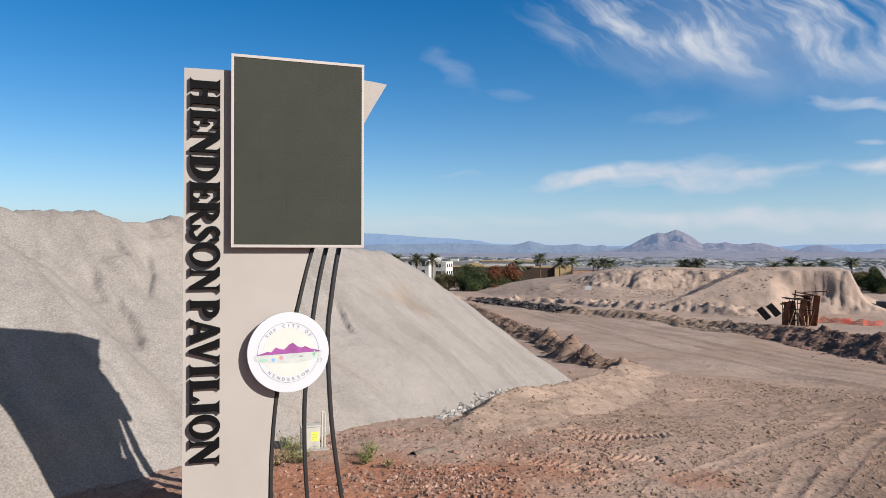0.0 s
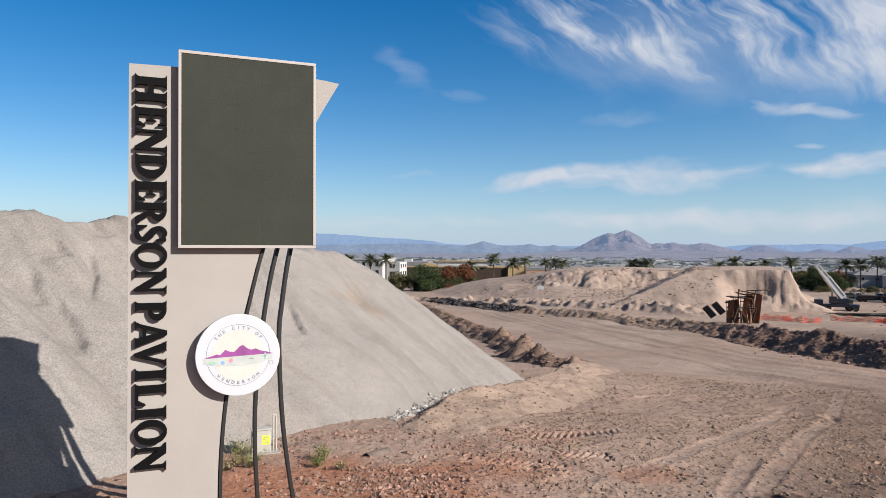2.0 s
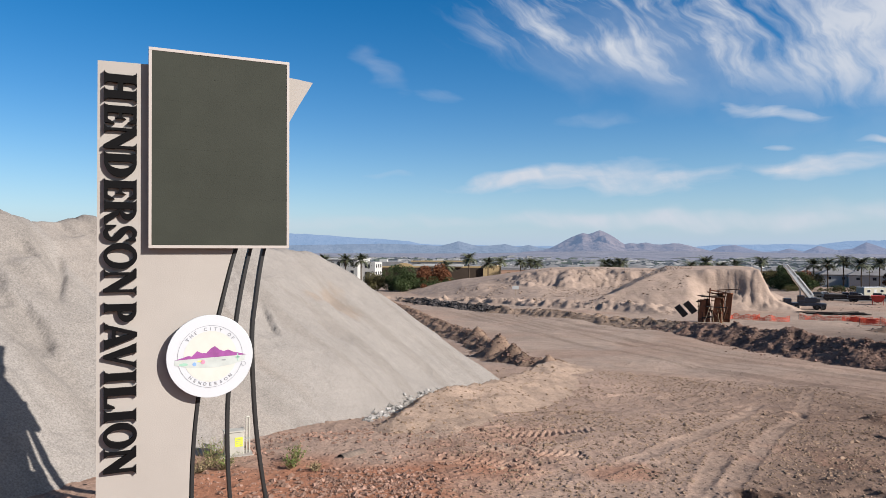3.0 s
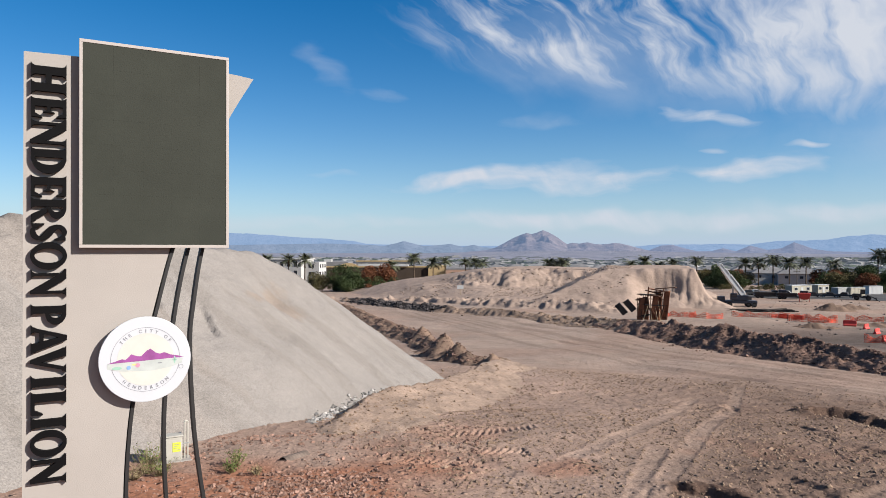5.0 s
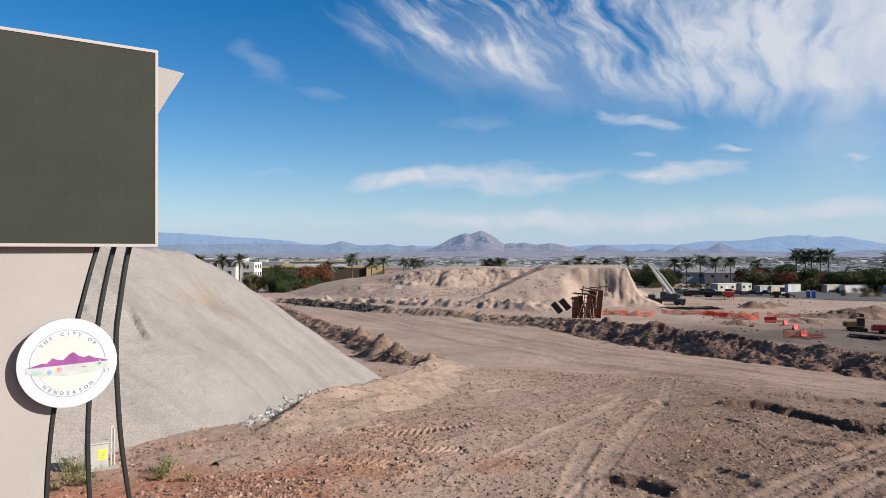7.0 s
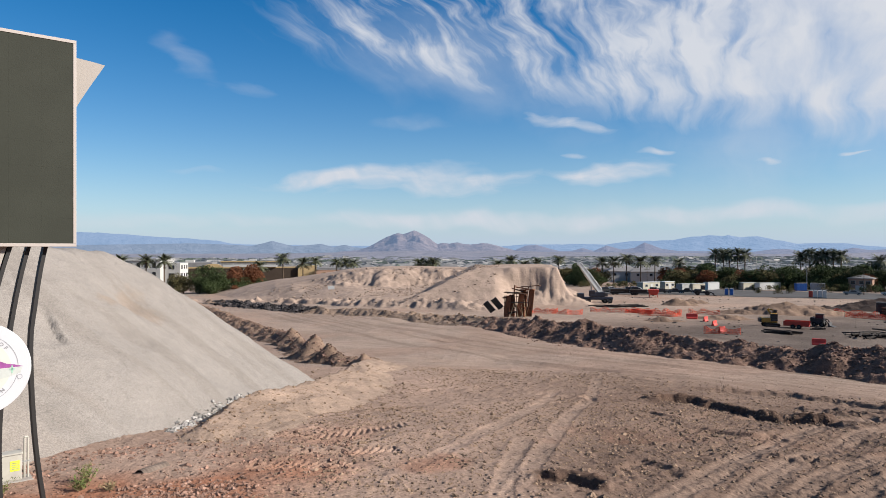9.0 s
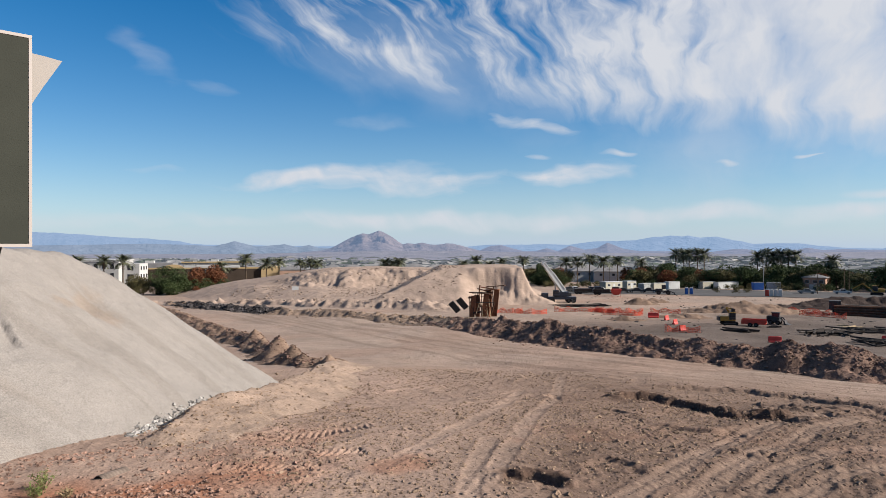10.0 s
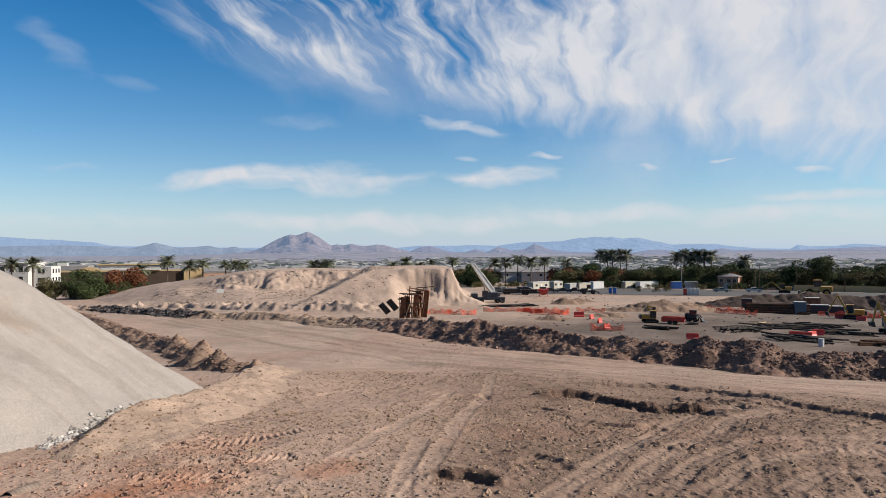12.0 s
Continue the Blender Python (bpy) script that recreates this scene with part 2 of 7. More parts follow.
def material(name, colour, rough=0.8, metal=0.0, spread=0.25, grain=0.0, wave=1.0, bump=0.0, bump_wave=None, second=None, blotch=0.0, blotch_wave=6.0, detail=6.0, local=False, randomly=0.0, coat=0.0):
    """A principled material whose colour and relief vary at two scales, in metres. One factor scales every colour down.
    """
    colour = tuple(c * ALBEDO_SCALE for c in colour)
    second = second and tuple(c * ALBEDO_SCALE for c in second)
    mat = bpy.data.materials.new(name)
    mat.use_nodes = True
    N, L = mat.node_tree.nodes, mat.node_tree.links
    b = N["Principled BSDF"]
    b.inputs["Roughness"].default_value, b.inputs["Metallic"].default_value = rough, metal
    b.inputs["Coat Weight"].default_value = coat
    if rough > 0.7:
        b.inputs["Specular IOR Level"].default_value = 0.1
    co = N.new("ShaderNodeTexCoord").outputs["Object"] if local else N.new("ShaderNodeNewGeometry").outputs["Position"]

    def noise_at(w, d):
        n = N.new("ShaderNodeTexNoise")
        n.inputs["Scale"].default_value, n.inputs["Detail"].default_value, n.inputs["Roughness"].default_value = 1 / w, d, 0.6
        L.new(co, n.inputs["Vector"])
        return n.outputs["Fac"]

    def mixed(fac, a, c, kind="MIX"):
        m = N.new("ShaderNodeMixRGB")
        m.blend_type = kind
        for i, v in enumerate((fac, a, c)):
            if isinstance(v, (int, float)):
                m.inputs[i].default_value = v
            elif isinstance(v, tuple):
                m.inputs[i].default_value = (*v, 1)
            else:
                L.new(v, m.inputs[i])
        return m.outputs[0]

    def sharp(v, lo, hi):
        r = N.new("ShaderNodeMapRange")
        r.inputs[1].default_value, r.inputs[2].default_value = lo, hi
        L.new(v, r.inputs[0])
        return r.outputs[0]

    dark = tuple(c * (1 - spread) for c in colour)
    light = tuple(min(1, c * (1 + spread)) for c in colour)
    out = mixed(sharp(noise_at(wave, detail), 0.3, 0.7), dark, second or light)
    if blotch:
        out = mixed(sharp(noise_at(blotch_wave, 4), 0.35, 0.65), out, mixed(1.0, out, tuple([1 - blotch] * 3), "MULTIPLY"))
    if grain:
        out = mixed(sharp(noise_at(wave * 0.08, 3), 0.35, 0.65), mixed(1.0, out, tuple([1 - grain] * 3), "MULTIPLY"), out)
    if randomly:
        info = N.new("ShaderNodeObjectInfo")
        out = mixed(sharp(info.outputs["Random"], 0, 1), out, mixed(1.0, out, tuple([1 - randomly] * 3), "MULTIPLY"))
    L.new(out, b.inputs["Base Color"])
    if bump:
        bn = N.new("ShaderNodeBump")
        bn.inputs["Strength"].default_value, bn.inputs["Distance"].default_value = 1.0, bump
        L.new(noise_at(bump_wave or wave * 0.2, 5), bn.inputs["Height"])
        L.new(bn.outputs[0], b.inputs["Normal"])
    return mat


def soil_material(name, tan, red, dark_soil, pale, town):
    """Bare earth whose kinds (red, dark, pale, town) follow attributes of the mesh."""
    mat = material(name, tan, 0.95, spread=0.13, wave=1.6, grain=0.30, blotch=0.2, blotch_wave=9.0, bump=0.05, bump_wave=0.16, detail=9)
    N, L = mat.node_tree.nodes, mat.node_tree.links
    b = N["Principled BSDF"]
    src = b.inputs["Base Color"].links[0].from_socket
    for key, col in (("red", red), ("dark_soil", dark_soil), ("pale", pale), ("town", town)):
        at = N.new("ShaderNodeAttribute")
        at.attribute_name = key
        tint = N.new("ShaderNodeMixRGB")
        tint.blend_type = "MULTIPLY"
        tint.inputs[0].default_value = 1.0
        tint.inputs[2].default_value = (*[c / t for c, t in zip(col, tan)], 1)
        L.new(src, tint.inputs[1])
        m = N.new("ShaderNodeMixRGB")
        L.new(at.outputs["Fac"], m.inputs[0])
        L.new(src, m.inputs[1])
        L.new(tint.outputs[0], m.inputs[2])
        src = m.outputs[0]
    # small pebbles: lumps of uneven size, a little lighter or darker than the soil
    co = N.new("ShaderNodeNewGeometry").outputs["Position"]
    lumps = None
    for wave in (0.30, 0.13):
        v = N.new("ShaderNodeTexVoronoi")
        v.inputs["Scale"].default_value = 1 / wave
        L.new(co, v.inputs["Vector"])
        size = N.new("ShaderNodeSeparateColor")
        L.new(v.outputs["Color"], size.inputs[0])
        grow = N.new("ShaderNodeMapRange")
        grow.inputs[1].default_value, grow.inputs[2].default_value, grow.inputs[3].default_value, grow.inputs[4].default_value = 0.45, 1.0, 0.0, 0.42
        L.new(size.outputs[0], grow.inputs[0])
        cap = N.new("ShaderNodeMath")
        cap.operation, cap.use_clamp = "SUBTRACT", True
        L.new(grow.outputs[0], cap.inputs[0])
        L.new(v.outputs["Distance"], cap.inputs[1])
        tall = N.new("ShaderNodeMath")
        tall.operation = "MULTIPLY"
        tall.inputs[1].default_value = wave * 1.6
        L.new(cap.outputs[0], tall.inputs[0])
        if lumps is None:
            lumps = tall.outputs[0]
        else:
            both = N.new("ShaderNodeMath")
            both.operation = "ADD"
            L.new(lumps, both.inputs[0])
            L.new(tall.outputs[0], both.inputs[1])
            lumps = both.outputs[0]
    relief = N.new("ShaderNodeBump")
    relief.inputs["Strength"].default_value, relief.inputs["Distance"].default_value = 1.0, 1.0
    L.new(lumps, relief.inputs["Height"])
    L.new(b.inputs["Normal"].links[0].from_socket, relief.inputs["Normal"])
    L.new(relief.outputs[0], b.inputs["Normal"])
    L.new(src, b.inputs["Base Color"])
    return mat


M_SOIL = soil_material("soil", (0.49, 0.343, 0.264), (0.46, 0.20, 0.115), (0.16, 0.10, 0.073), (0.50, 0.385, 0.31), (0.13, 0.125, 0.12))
M_GRAVEL = material("gravel", (0.385, 0.347, 0.315), 0.95, spread=0.06, wave=0.8, grain=0.36, blotch=0.05, blotch_wave=4.0, bump=0.07, bump_wave=0.22, detail=9)
M_RUBBLE = material("rubble_earth", (0.30, 0.19, 0.145), 0.95, spread=0.3, wave=1.2, grain=0.35, blotch=0.3, blotch_wave=5.0, bump=0.16, bump_wave=0.5, detail=9)
M_TANBERM = material("tan_berm", (0.42, 0.30, 0.225), 0.95, spread=0.25, wave=1.0, grain=0.3, blotch=0.3, blotch_wave=4.0, bump=0.14, bump_wave=0.4, detail=9)
M_BANK = material("bank_earth", (0.47, 0.343, 0.262), 0.95, spread=0.14, wave=1.4, grain=0.30, blotch=0.2, blotch_wave=6.0, bump=0.05, bump_wave=0.16, detail=9)
M_BERM = material("berm_earth", (0.33, 0.225, 0.165), 0.95, spread=0.25, wave=1.0, grain=0.3, blotch=0.3, blotch_wave=4.0, bump=0.12, bump_wave=0.4, detail=9)
M_MOUND = material("mound_earth", (0.50, 0.375, 0.30), 0.95, spread=0.13, wave=2.4, grain=0.25, blotch=0.2, blotch_wave=5.0, bump=0.14, bump_wave=0.9, detail=10)
M_STONE = material("stone", (0.41, 0.285, 0.20), 0.9, spread=0.3, wave=0.5, bump=0.02, bump_wave=0.1)
M_STUCCO = material("stucco", (0.47, 0.425, 0.385), 0.9, spread=0.03, wave=1.2, blotch=0.05, blotch_wave=2.5, bump=0.004, bump_wave=0.02)
M_DARK = material("dark_paint", (0.011, 0.009, 0.0085), 0.7, spread=0.15, wave=0.6, bump=0.001, bump_wave=0.02)
M_BLACK = material("letter_black", (0.004, 0.0035, 0.004), 0.75, spread=0.2, wave=0.3)
M_WHITE = material("white_panel", (0.66, 0.67, 0.70), 0.5, spread=0.02, wave=0.6)
M_FRAME = material("cream_frame", (0.50, 0.44, 0.40), 0.55, spread=0.03, wave=0.8)
M_SCREEN = material("led_screen", (0.050, 0.053, 0.042), 0.75, spread=0.08, wave=0.9, bump=0.004, bump_wave=0.03)

# ---- the ground ----
RANGE = [0, 16, 24, 30, 45, 60, 80, 100, 130, 200, 300, 500, 1000, 4900]
DROP = [0, 0, -0.4, -1.0, -2.4, -3.5, -4.7, -5.5, -6.2, -7.4, -9.4, -12.2, -20, -33]
# compacted wheel tracks: half-width, depth of the tread marks, line
TRACKS = [
    (0.32, 0.012, [(28.8, 42.5), (21.8, 33.0), (16.9, 27.4), (13.4, 22.8), (8.9, 17.1)]),
    (0.30, 0.012, [(23.2, 39.0), (18.3, 32.3), (12.8, 26.2), (8.7, 22.1), (6.5, 20.4)]),
    (0.30, 0.012, [(12.5, 23.3), (10.2, 19.9), (8.6, 17.3), (7.5, 14)]),
    (0.42, 0.015, [(35, 25.5), (29.1, 23.8), (23.2, 20.9), (17.4, 17.6), (13.7, 15.7), (11, 14.2)]),
    (0.42, 0.015, [(35, 23.5), (29.2, 21.9), (22.3, 18.5), (17.1, 16.0), (12, 13.3)]),
    (0.36, 0.04, [(36, 12), (29.9, 15.3), (27.0, 16.8), (24.0, 17.3), (18.4, 15.3), (15.1, 13.6)]),
    (0.36, 0.04, [(33, 10.5), (26.8, 13.7), (24.2, 14.8), (20.4, 14.5), (16.3, 13.0)]),
    (0.36, 0.03, [(27, 9), (23.3, 11.9), (21.8, 12.8), (18.3, 11.9)]),
    (0.46, 0.12, [(3.0, 28.2), (5.3, 27.2), (7.4, 27.3), (9.4, 27.8)]),
    (0.42, 0.12, [(3.9, 24.8), (5.8, 23.7), (7.6, 23.4)]),
    (0.42, 0.12, [(2.2, 23.3), (5.6, 21.9)]),
    (0.42, 0.09, [(26.6, 45.4), (29.9, 41.9), (31.6, 38.7)]),
    (0.42, 0.09, [(24, 37.2), (26.1, 36.6), (28.5, 36.1), (31.4, 37.3), (34, 40)]),
    (0.30, 0.07, [(33.0, 27), (33.5, 22.4), (33.9, 15)]),
    (0.30, 0.06, [(30.8, 25), (31.3, 21.2), (31.4, 13)]),
    (0.40, 0.03, [(24.8, 148.8), (32.2, 90.7), (29.0, 59.4), (30.8, 43.1)]),
    (0.40, 0.03, [(26.8, 148.8), (34.4, 90.7), (31.2, 59.4), (33.0, 43.1), (40, 33)]),
    (0.45, 0.03, [(35.2, 99.1), (38.2, 64.2), (41.3, 41.8), (49.4, 25.2)]),
    (0.45, 0.03, [(37.5, 99.1), (40.5, 64.2), (43.6, 42.6), (52, 26)]),
    (0.35, 0.03, [(23.8, 78.8), (26.8, 54.9), (30.7, 46.9)]),
]
# edges where the near side drops: depth, how far the hollow runs out, line
STEPS = [
    (0.34, 1.4, [(30.5, 37.2), (33.2, 35.8), (37.1, 33.4), (37.9, 28.3), (38.3, 23.8), (38.2, 19.3), (37, 12)]),
    (0.55, 2.0, [(25.6, 31.2), (26.2, 33.0), (28.0, 33.6), (29.2, 32.7), (28.9, 28.5), (28.6, 26.1), (29.8, 25.2), (31.2, 24.0)]),
    (0.2, 0.7, [(22.9, 28.6), (22.2, 26.7), (21.1, 24.6)]),
    (0.2, 0.9, [(21.3, 24.6), (21.7, 23.0), (22.4, 21.9), (24.7, 21.6)]),
    (0.45, 1.0, [(12.8, 17.6), (13.7, 18.5), (14.4, 18.6), (14.8, 17.9), (14.7, 16.5)]),
    (1.0, 0.8, [(10.0, 17.6), (10.5, 18.5), (11.3, 18.2), (11.7, 17.4), (11.5, 16.4)]),
    (0.30, 0.5, [(11.7, 17.8), (11.7, 17.2), (11.7, 16.4)]),
    (0.30, 0.6, [(19.3, 17.0), (20.5, 17.5), (20.1, 16.4)]),
    (0.30, 0.6, [(19.7, 31.1), (22.4, 34.2), (23.3, 35.3)]),
    (0.22, 0.8, [(24.0, 22.0), (26.0, 21.0), (27.5, 19.6)]),
    (0.22, 0.8, [(33.0, 30.5), (34.0, 27.0), (34.2, 24.0)]),
    (0.38, 0.6, [(25.1, 26.1), (28.4, 27.7), (29.2, 26.5), (30.1, 25.1), (29.6, 23.0), (29.5, 21.7)]),
    (0.24, 0.5, [(25.3, 23.0), (25.9, 21.9), (26.3, 20.6)]),
    (0.28, 0.6, [(33.4, 28.5), (33.6, 26.5), (33.7, 23.8), (33.2, 21.0), (33.6, 17.4)]),
    (0.22, 0.5, [(35.6, 29.0), (35.9, 25.0), (35.6, 21.0), (35.2, 17.0)]),
    (0.20, 0.6, [(8.0, 33.0), (10.5, 33.5), (12.5, 34.5)]),
]


HAUL = [(20, 165), (28, 120), (33, 85), (36, 62), (40, 46), (45, 36), (52, 25), (58, 14)]


def haul_road(x, y):
    """1 on the flattened haul road, 0 beside it."""
    return smooth(8.5, 5.5, along(x, y, HAUL)[0] + 1.2 * fbm(x, y, 6, 2, 0.5, 33))


def ground_base(x, y):
    return np.interp(np.hypot(x, y), RANGE, DROP)


def ground_z(x, y):
    """Height of the earth, with its ruts, lumps and clods."""
    x, y = np.asarray(x, float), np.asarray(y, float)
    r = np.hypot(x, y)
    z = ground_base(x, y)
    near = smooth(95, 40, r) * smooth(8, 13, r)
    z = z + 0.22 * fbm(x, y, 14, 3, 0.5, 3) * smooth(10, 30, r) * smooth(400, 150, r)
    z = z + 0.045 * fbm(x, y, 2.2, 4, 0.5, 11) * near
    road = haul_road(x, y)
    rough = smooth(-0.5, 0.5, fbm(x, y, 9, 2, 0.5, 31))
    clods = np.maximum(0, fbm(x, y, 0.48, 4, 0.64, 21) - 0.16)
    yard = near * smooth(13, 22, x) * smooth(58, 42, r) * (1 - road)
    z = z + (0.072 * (1 - 0.3 * yard) * clods * (0.25 + rough) * (1 - 0.9 * road) + 0.014 * (1 - 0.5 * road) * fbm(x, y, 0.3, 2, 0.6, 23)) * near
    # furrows left by blades and tracks in the yard
    bow = np.hypot(x - 40, y + 12)                 # arcs of turning machines
    z = z + 0.035 * yard * ridged(bow * 1.0 + 0.2 * fbm(x, y, 3, 2, 0.5, 27), np.arctan2(y + 12, x - 40) * 1.2, 0.6, 3, 0.6, 28)
    z = z + 0.026 * yard * ridged(bow + 0.5 * fbm(x, y, 4, 2, 0.5, 26), np.arctan2(y + 12, x - 40) * 2.2, 1.1, 4, 0.62, 25)
    # tread marks across the arcs
    turn = np.arctan2(y + 12, x - 40) * np.maximum(bow, 1)
    lug = np.maximum(0, np.sin(turn * 2 * math.pi / 0.46 + 1.5 * np.sin(bow * 2.6))) ** 0.8
    z = z - 0.042 * yard * lug * smooth(0.1, 0.5, np.sin(bow * 2 * math.pi / 2.3)) * smooth(-0.1, 0.4, fbm(x, y, 5, 3, 0.5, 29))
    far = (r > 24) & (r < 170)
    across, _, hand = along(x[far], y[far], HAUL)
    z[far] += 0.030 * fbm(across * hand + 0.25 * fbm(x[far], y[far], 9, 2, 0.5, 77), r[far] * 0.03, 0.55, 4, 0.62, 79) * smooth(9.5, 7, across)
    z = z + 6.0 * fbm(x, y, 700, 3, 0.5, 41) * smooth(500, 1500, r)
    close = r < 160
    xs, ys = x[close], y[close]
    dz, worn = np.zeros(xs.shape), np.zeros(xs.shape)
    for half, deep, line in TRACKS:
        length = np.hypot(*np.diff(np.array(line), axis=0).T).sum()
        d, s, side = along(xs, ys, line)
        d = d + 0.06 * fbm(xs, ys, 1.5, 2, 0.5, 50)
        band = smooth(half * 1.25, half * 0.8, d) * smooth(0, 0.06, s) * smooth(1, 0.94, s)
        fade = smooth(-0.5, 0.4, fbm(xs, ys, 3.5, 2, 0.5, 51))
        ticks = np.maximum(0, np.sin((s * length + 0.5 * d * side) * 2 * math.pi / (0.42 if deep < 0.1 else 0.30))) ** 0.7
        dz += band * (-0.018 - deep * ticks * (0.3 + 0.7 * np.maximum(fade, deep > 0.1))) + 0.02 * np.exp(-((d - half * 1.35) / 0.12) ** 2)
        worn = np.maximum(worn, band * (1 - 5 * deep))
        if half > 0.35 and deep < 0.05:             # lengthwise ribs of the tyres
            dz += 0.014 * smooth(half * 2.4, half * 1.2, d) * np.cos(d * 2 * math.pi / 0.42 + 0.8 * fbm(xs, ys, 2, 2, 0.5, 52))
    for k, (deep, out, line) in enumerate(STEPS):
        d, s, side = along(xs, ys, line)
        q = d * side + (0.38 if k > 1 else 0.34) * fbm(xs, ys, 1.5, 4, 0.6, 61)
        ends = 0.85 * smooth(0, 0.14, s) * smooth(1.0, 0.86, s) * (1.0 if k < 2 else 0.35 + 0.65 * smooth(-0.35, 0.25, fbm(xs, ys, 2.8, 2, 0.5, 62)))
        dz -= ends * deep * smooth(-0.10, 0.30, q) * np.exp(-np.maximum(q, 0) / out) * smooth(4 * out, 2 * out, d)
        dz += ends * 0.25 * deep * np.exp(-((q + 0.35) / 0.35) ** 2)
        dz += ends * min(deep, 0.4) * 0.45 * np.abs(fbm(xs, ys, 0.7, 4, 0.62, 63)) * np.exp(-((q - 0.3) / 1.1) ** 2)
    out = np.array(z)
    out[close] += dz
    if WORN is not None:
        WORN.append((close, worn))
    return out


WORN = None


def height(x, y):
    return float(ground_z(np.array([float(x)]), np.array([float(y)]))[0])


def build_ground():
    global WORN
    WORN = []
    az = np.radians(np.r_[np.arange(-180, -40, 2.5), np.arange(-40, 72, 0.14), np.arange(72, 180, 2.5)])
    rr = np.r_[0.0005, np.arange(0.5, 10.9, 0.25), np.geomspace(11, 60, 470)[:-1], np.geomspace(60, 300, 150)[:-1], np.geomspace(300, 4900, 60)]
    A, R = np.meshgrid(az, rr)
    x, y = R * np.sin(A) + 0.35, R * np.cos(A) - 0.30
    z = ground_z(x.ravel(), y.ravel())
    tread = np.zeros(x.size)
    tread[WORN[0][0]] = WORN[0][1]
    n, m = len(rr), len(az)
    i = np.arange(n - 1)[:, None] * m
    j = np.arange(m)[None]
    k = (j + 1) % m
    quads = np.stack([i + j, i + k, i + m + k, i + m + j], -1).reshape(-1, 4)[:, ::-1]
    me = fast_mesh("ground", np.stack([x.ravel(), y.ravel(), z], -1), quads, M_SOIL)
    x, y = x.ravel(), y.ravel()
    r = np.hypot(x, y)
    red = 0.9 * smooth(26, 20.5, r + 2.6 * fbm(x, y, 4, 4, 0.55, 71)) * smooth(7.5, 0.5, x + 4.0 * fbm(x, y, 6, 4, 0.55, 70))
    red = np.maximum(red, 0.5 * smooth(0.25, 0.7, fbm(x, y, 6, 4, 0.5, 72)) * smooth(34, 22, r))
    road = haul_road(x, y)
    yard = smooth(23, 36, np.degrees(np.arctan2(x, y))) * smooth(62, 46, r) * (1 - 0.45 * road)
    dark_soil = yard * (0.50 + 0.20 * smooth(-0.3, 0.6, fbm(x, y, 7, 4, 0.5, 74))) * (1 - 0.3 * tread)
    # soil is darker round each step, most round the deep ones
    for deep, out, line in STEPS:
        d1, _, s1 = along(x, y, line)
        dark_soil = np.maximum(dark_soil, (0.95 if deep > 0.5 else 0.55) * smooth(0.9 * out, 0.2 * out, d1 + 0.3 * fbm(x, y, 2, 3, 0.5, 73)) * smooth(80, 50, r))
    pale = 0.75 * smooth(45, 70, r) * smooth(-0.5, 0.5, fbm(x, y, 12, 4, 0.5, 75) + 0.3)
    pale = np.maximum(pale, 0.18 * tread)
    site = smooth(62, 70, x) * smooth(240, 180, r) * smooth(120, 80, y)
    dark_soil = np.maximum(dark_soil, site * (0.12 + 0.38 * smooth(-0.2, 0.6, fbm(x, y, 14, 4, 0.5, 76))))
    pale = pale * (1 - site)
    # streaks that traffic drew along the haul road
    across, _, hand = along(x, y, HAUL)
    lane = across * hand
    streak = smooth(-0.1, 0.5, fbm(lane + 0.25 * fbm(x, y, 9, 2, 0.5, 77), r * 0.03, 0.9, 4, 0.62, 78))
    dark_soil = np.maximum(dark_soil, 0.34 * streak * smooth(9.5, 7, across) * smooth(190, 140, r))
    town = np.maximum(0.05 * smooth(38, 60, r), np.maximum(smooth(330, 600, r), (0.66 + 0.14 * smooth(100, 140, x)) * site))
    for key, v in (("red", red), ("dark_soil", dark_soil), ("pale", pale), ("town", town)):
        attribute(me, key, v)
    WORN = None
    tagged(new("ground", me), "bare tan desert soil with tyre tracks and clods", "ground", kind="structure")


build_ground()


def heap(name, x0, x1, y0, y1, step, rise, mat, label, category, kind="", sink=0.12):
    """A mound of loose material on the ground; rise(x, y) is its height above it."""
    xs, ys = np.arange(x0, x1, step), np.arange(y0, y1, step)
    X, Y = np.meshgrid(xs, ys)
    h = rise(X.ravel(), Y.ravel()).reshape(X.shape)
    keep = h > -0.3
    z = ground_base(X, Y) + np.maximum(h, -0.4) - sink
    ids = np.arange(X.size).reshape(X.shape)
    quads = np.stack([ids[:-1, :-1], ids[:-1, 1:], ids[1:, 1:], ids[1:, :-1]], -1).reshape(-1, 4)
    quads = quads[keep.ravel()[quads].any(1)]
    used = np.unique(quads)
    back = np.zeros(X.size, np.int64)
    back[used] = np.arange(len(used))
    verts = np.stack([X.ravel(), Y.ravel(), z.ravel()], -1)[used]
    me = fast_mesh(name, verts, back[quads], mat)
    return tagged(new(name, me), label, category, kind=kind)


# ---- the gravel pile behind the sign ----
PILE = [((-4.7, 50.8), 6.8), ((-10.6, 42.4), 7.7), ((-17.2, 33.0), 8.5), ((-24, 29), 8.35), ((-40, 26), 8.1)]      # crest: place and height
LOBE = [((-18.3, 27.4), 7.1), ((-32, 22), 7.6)]


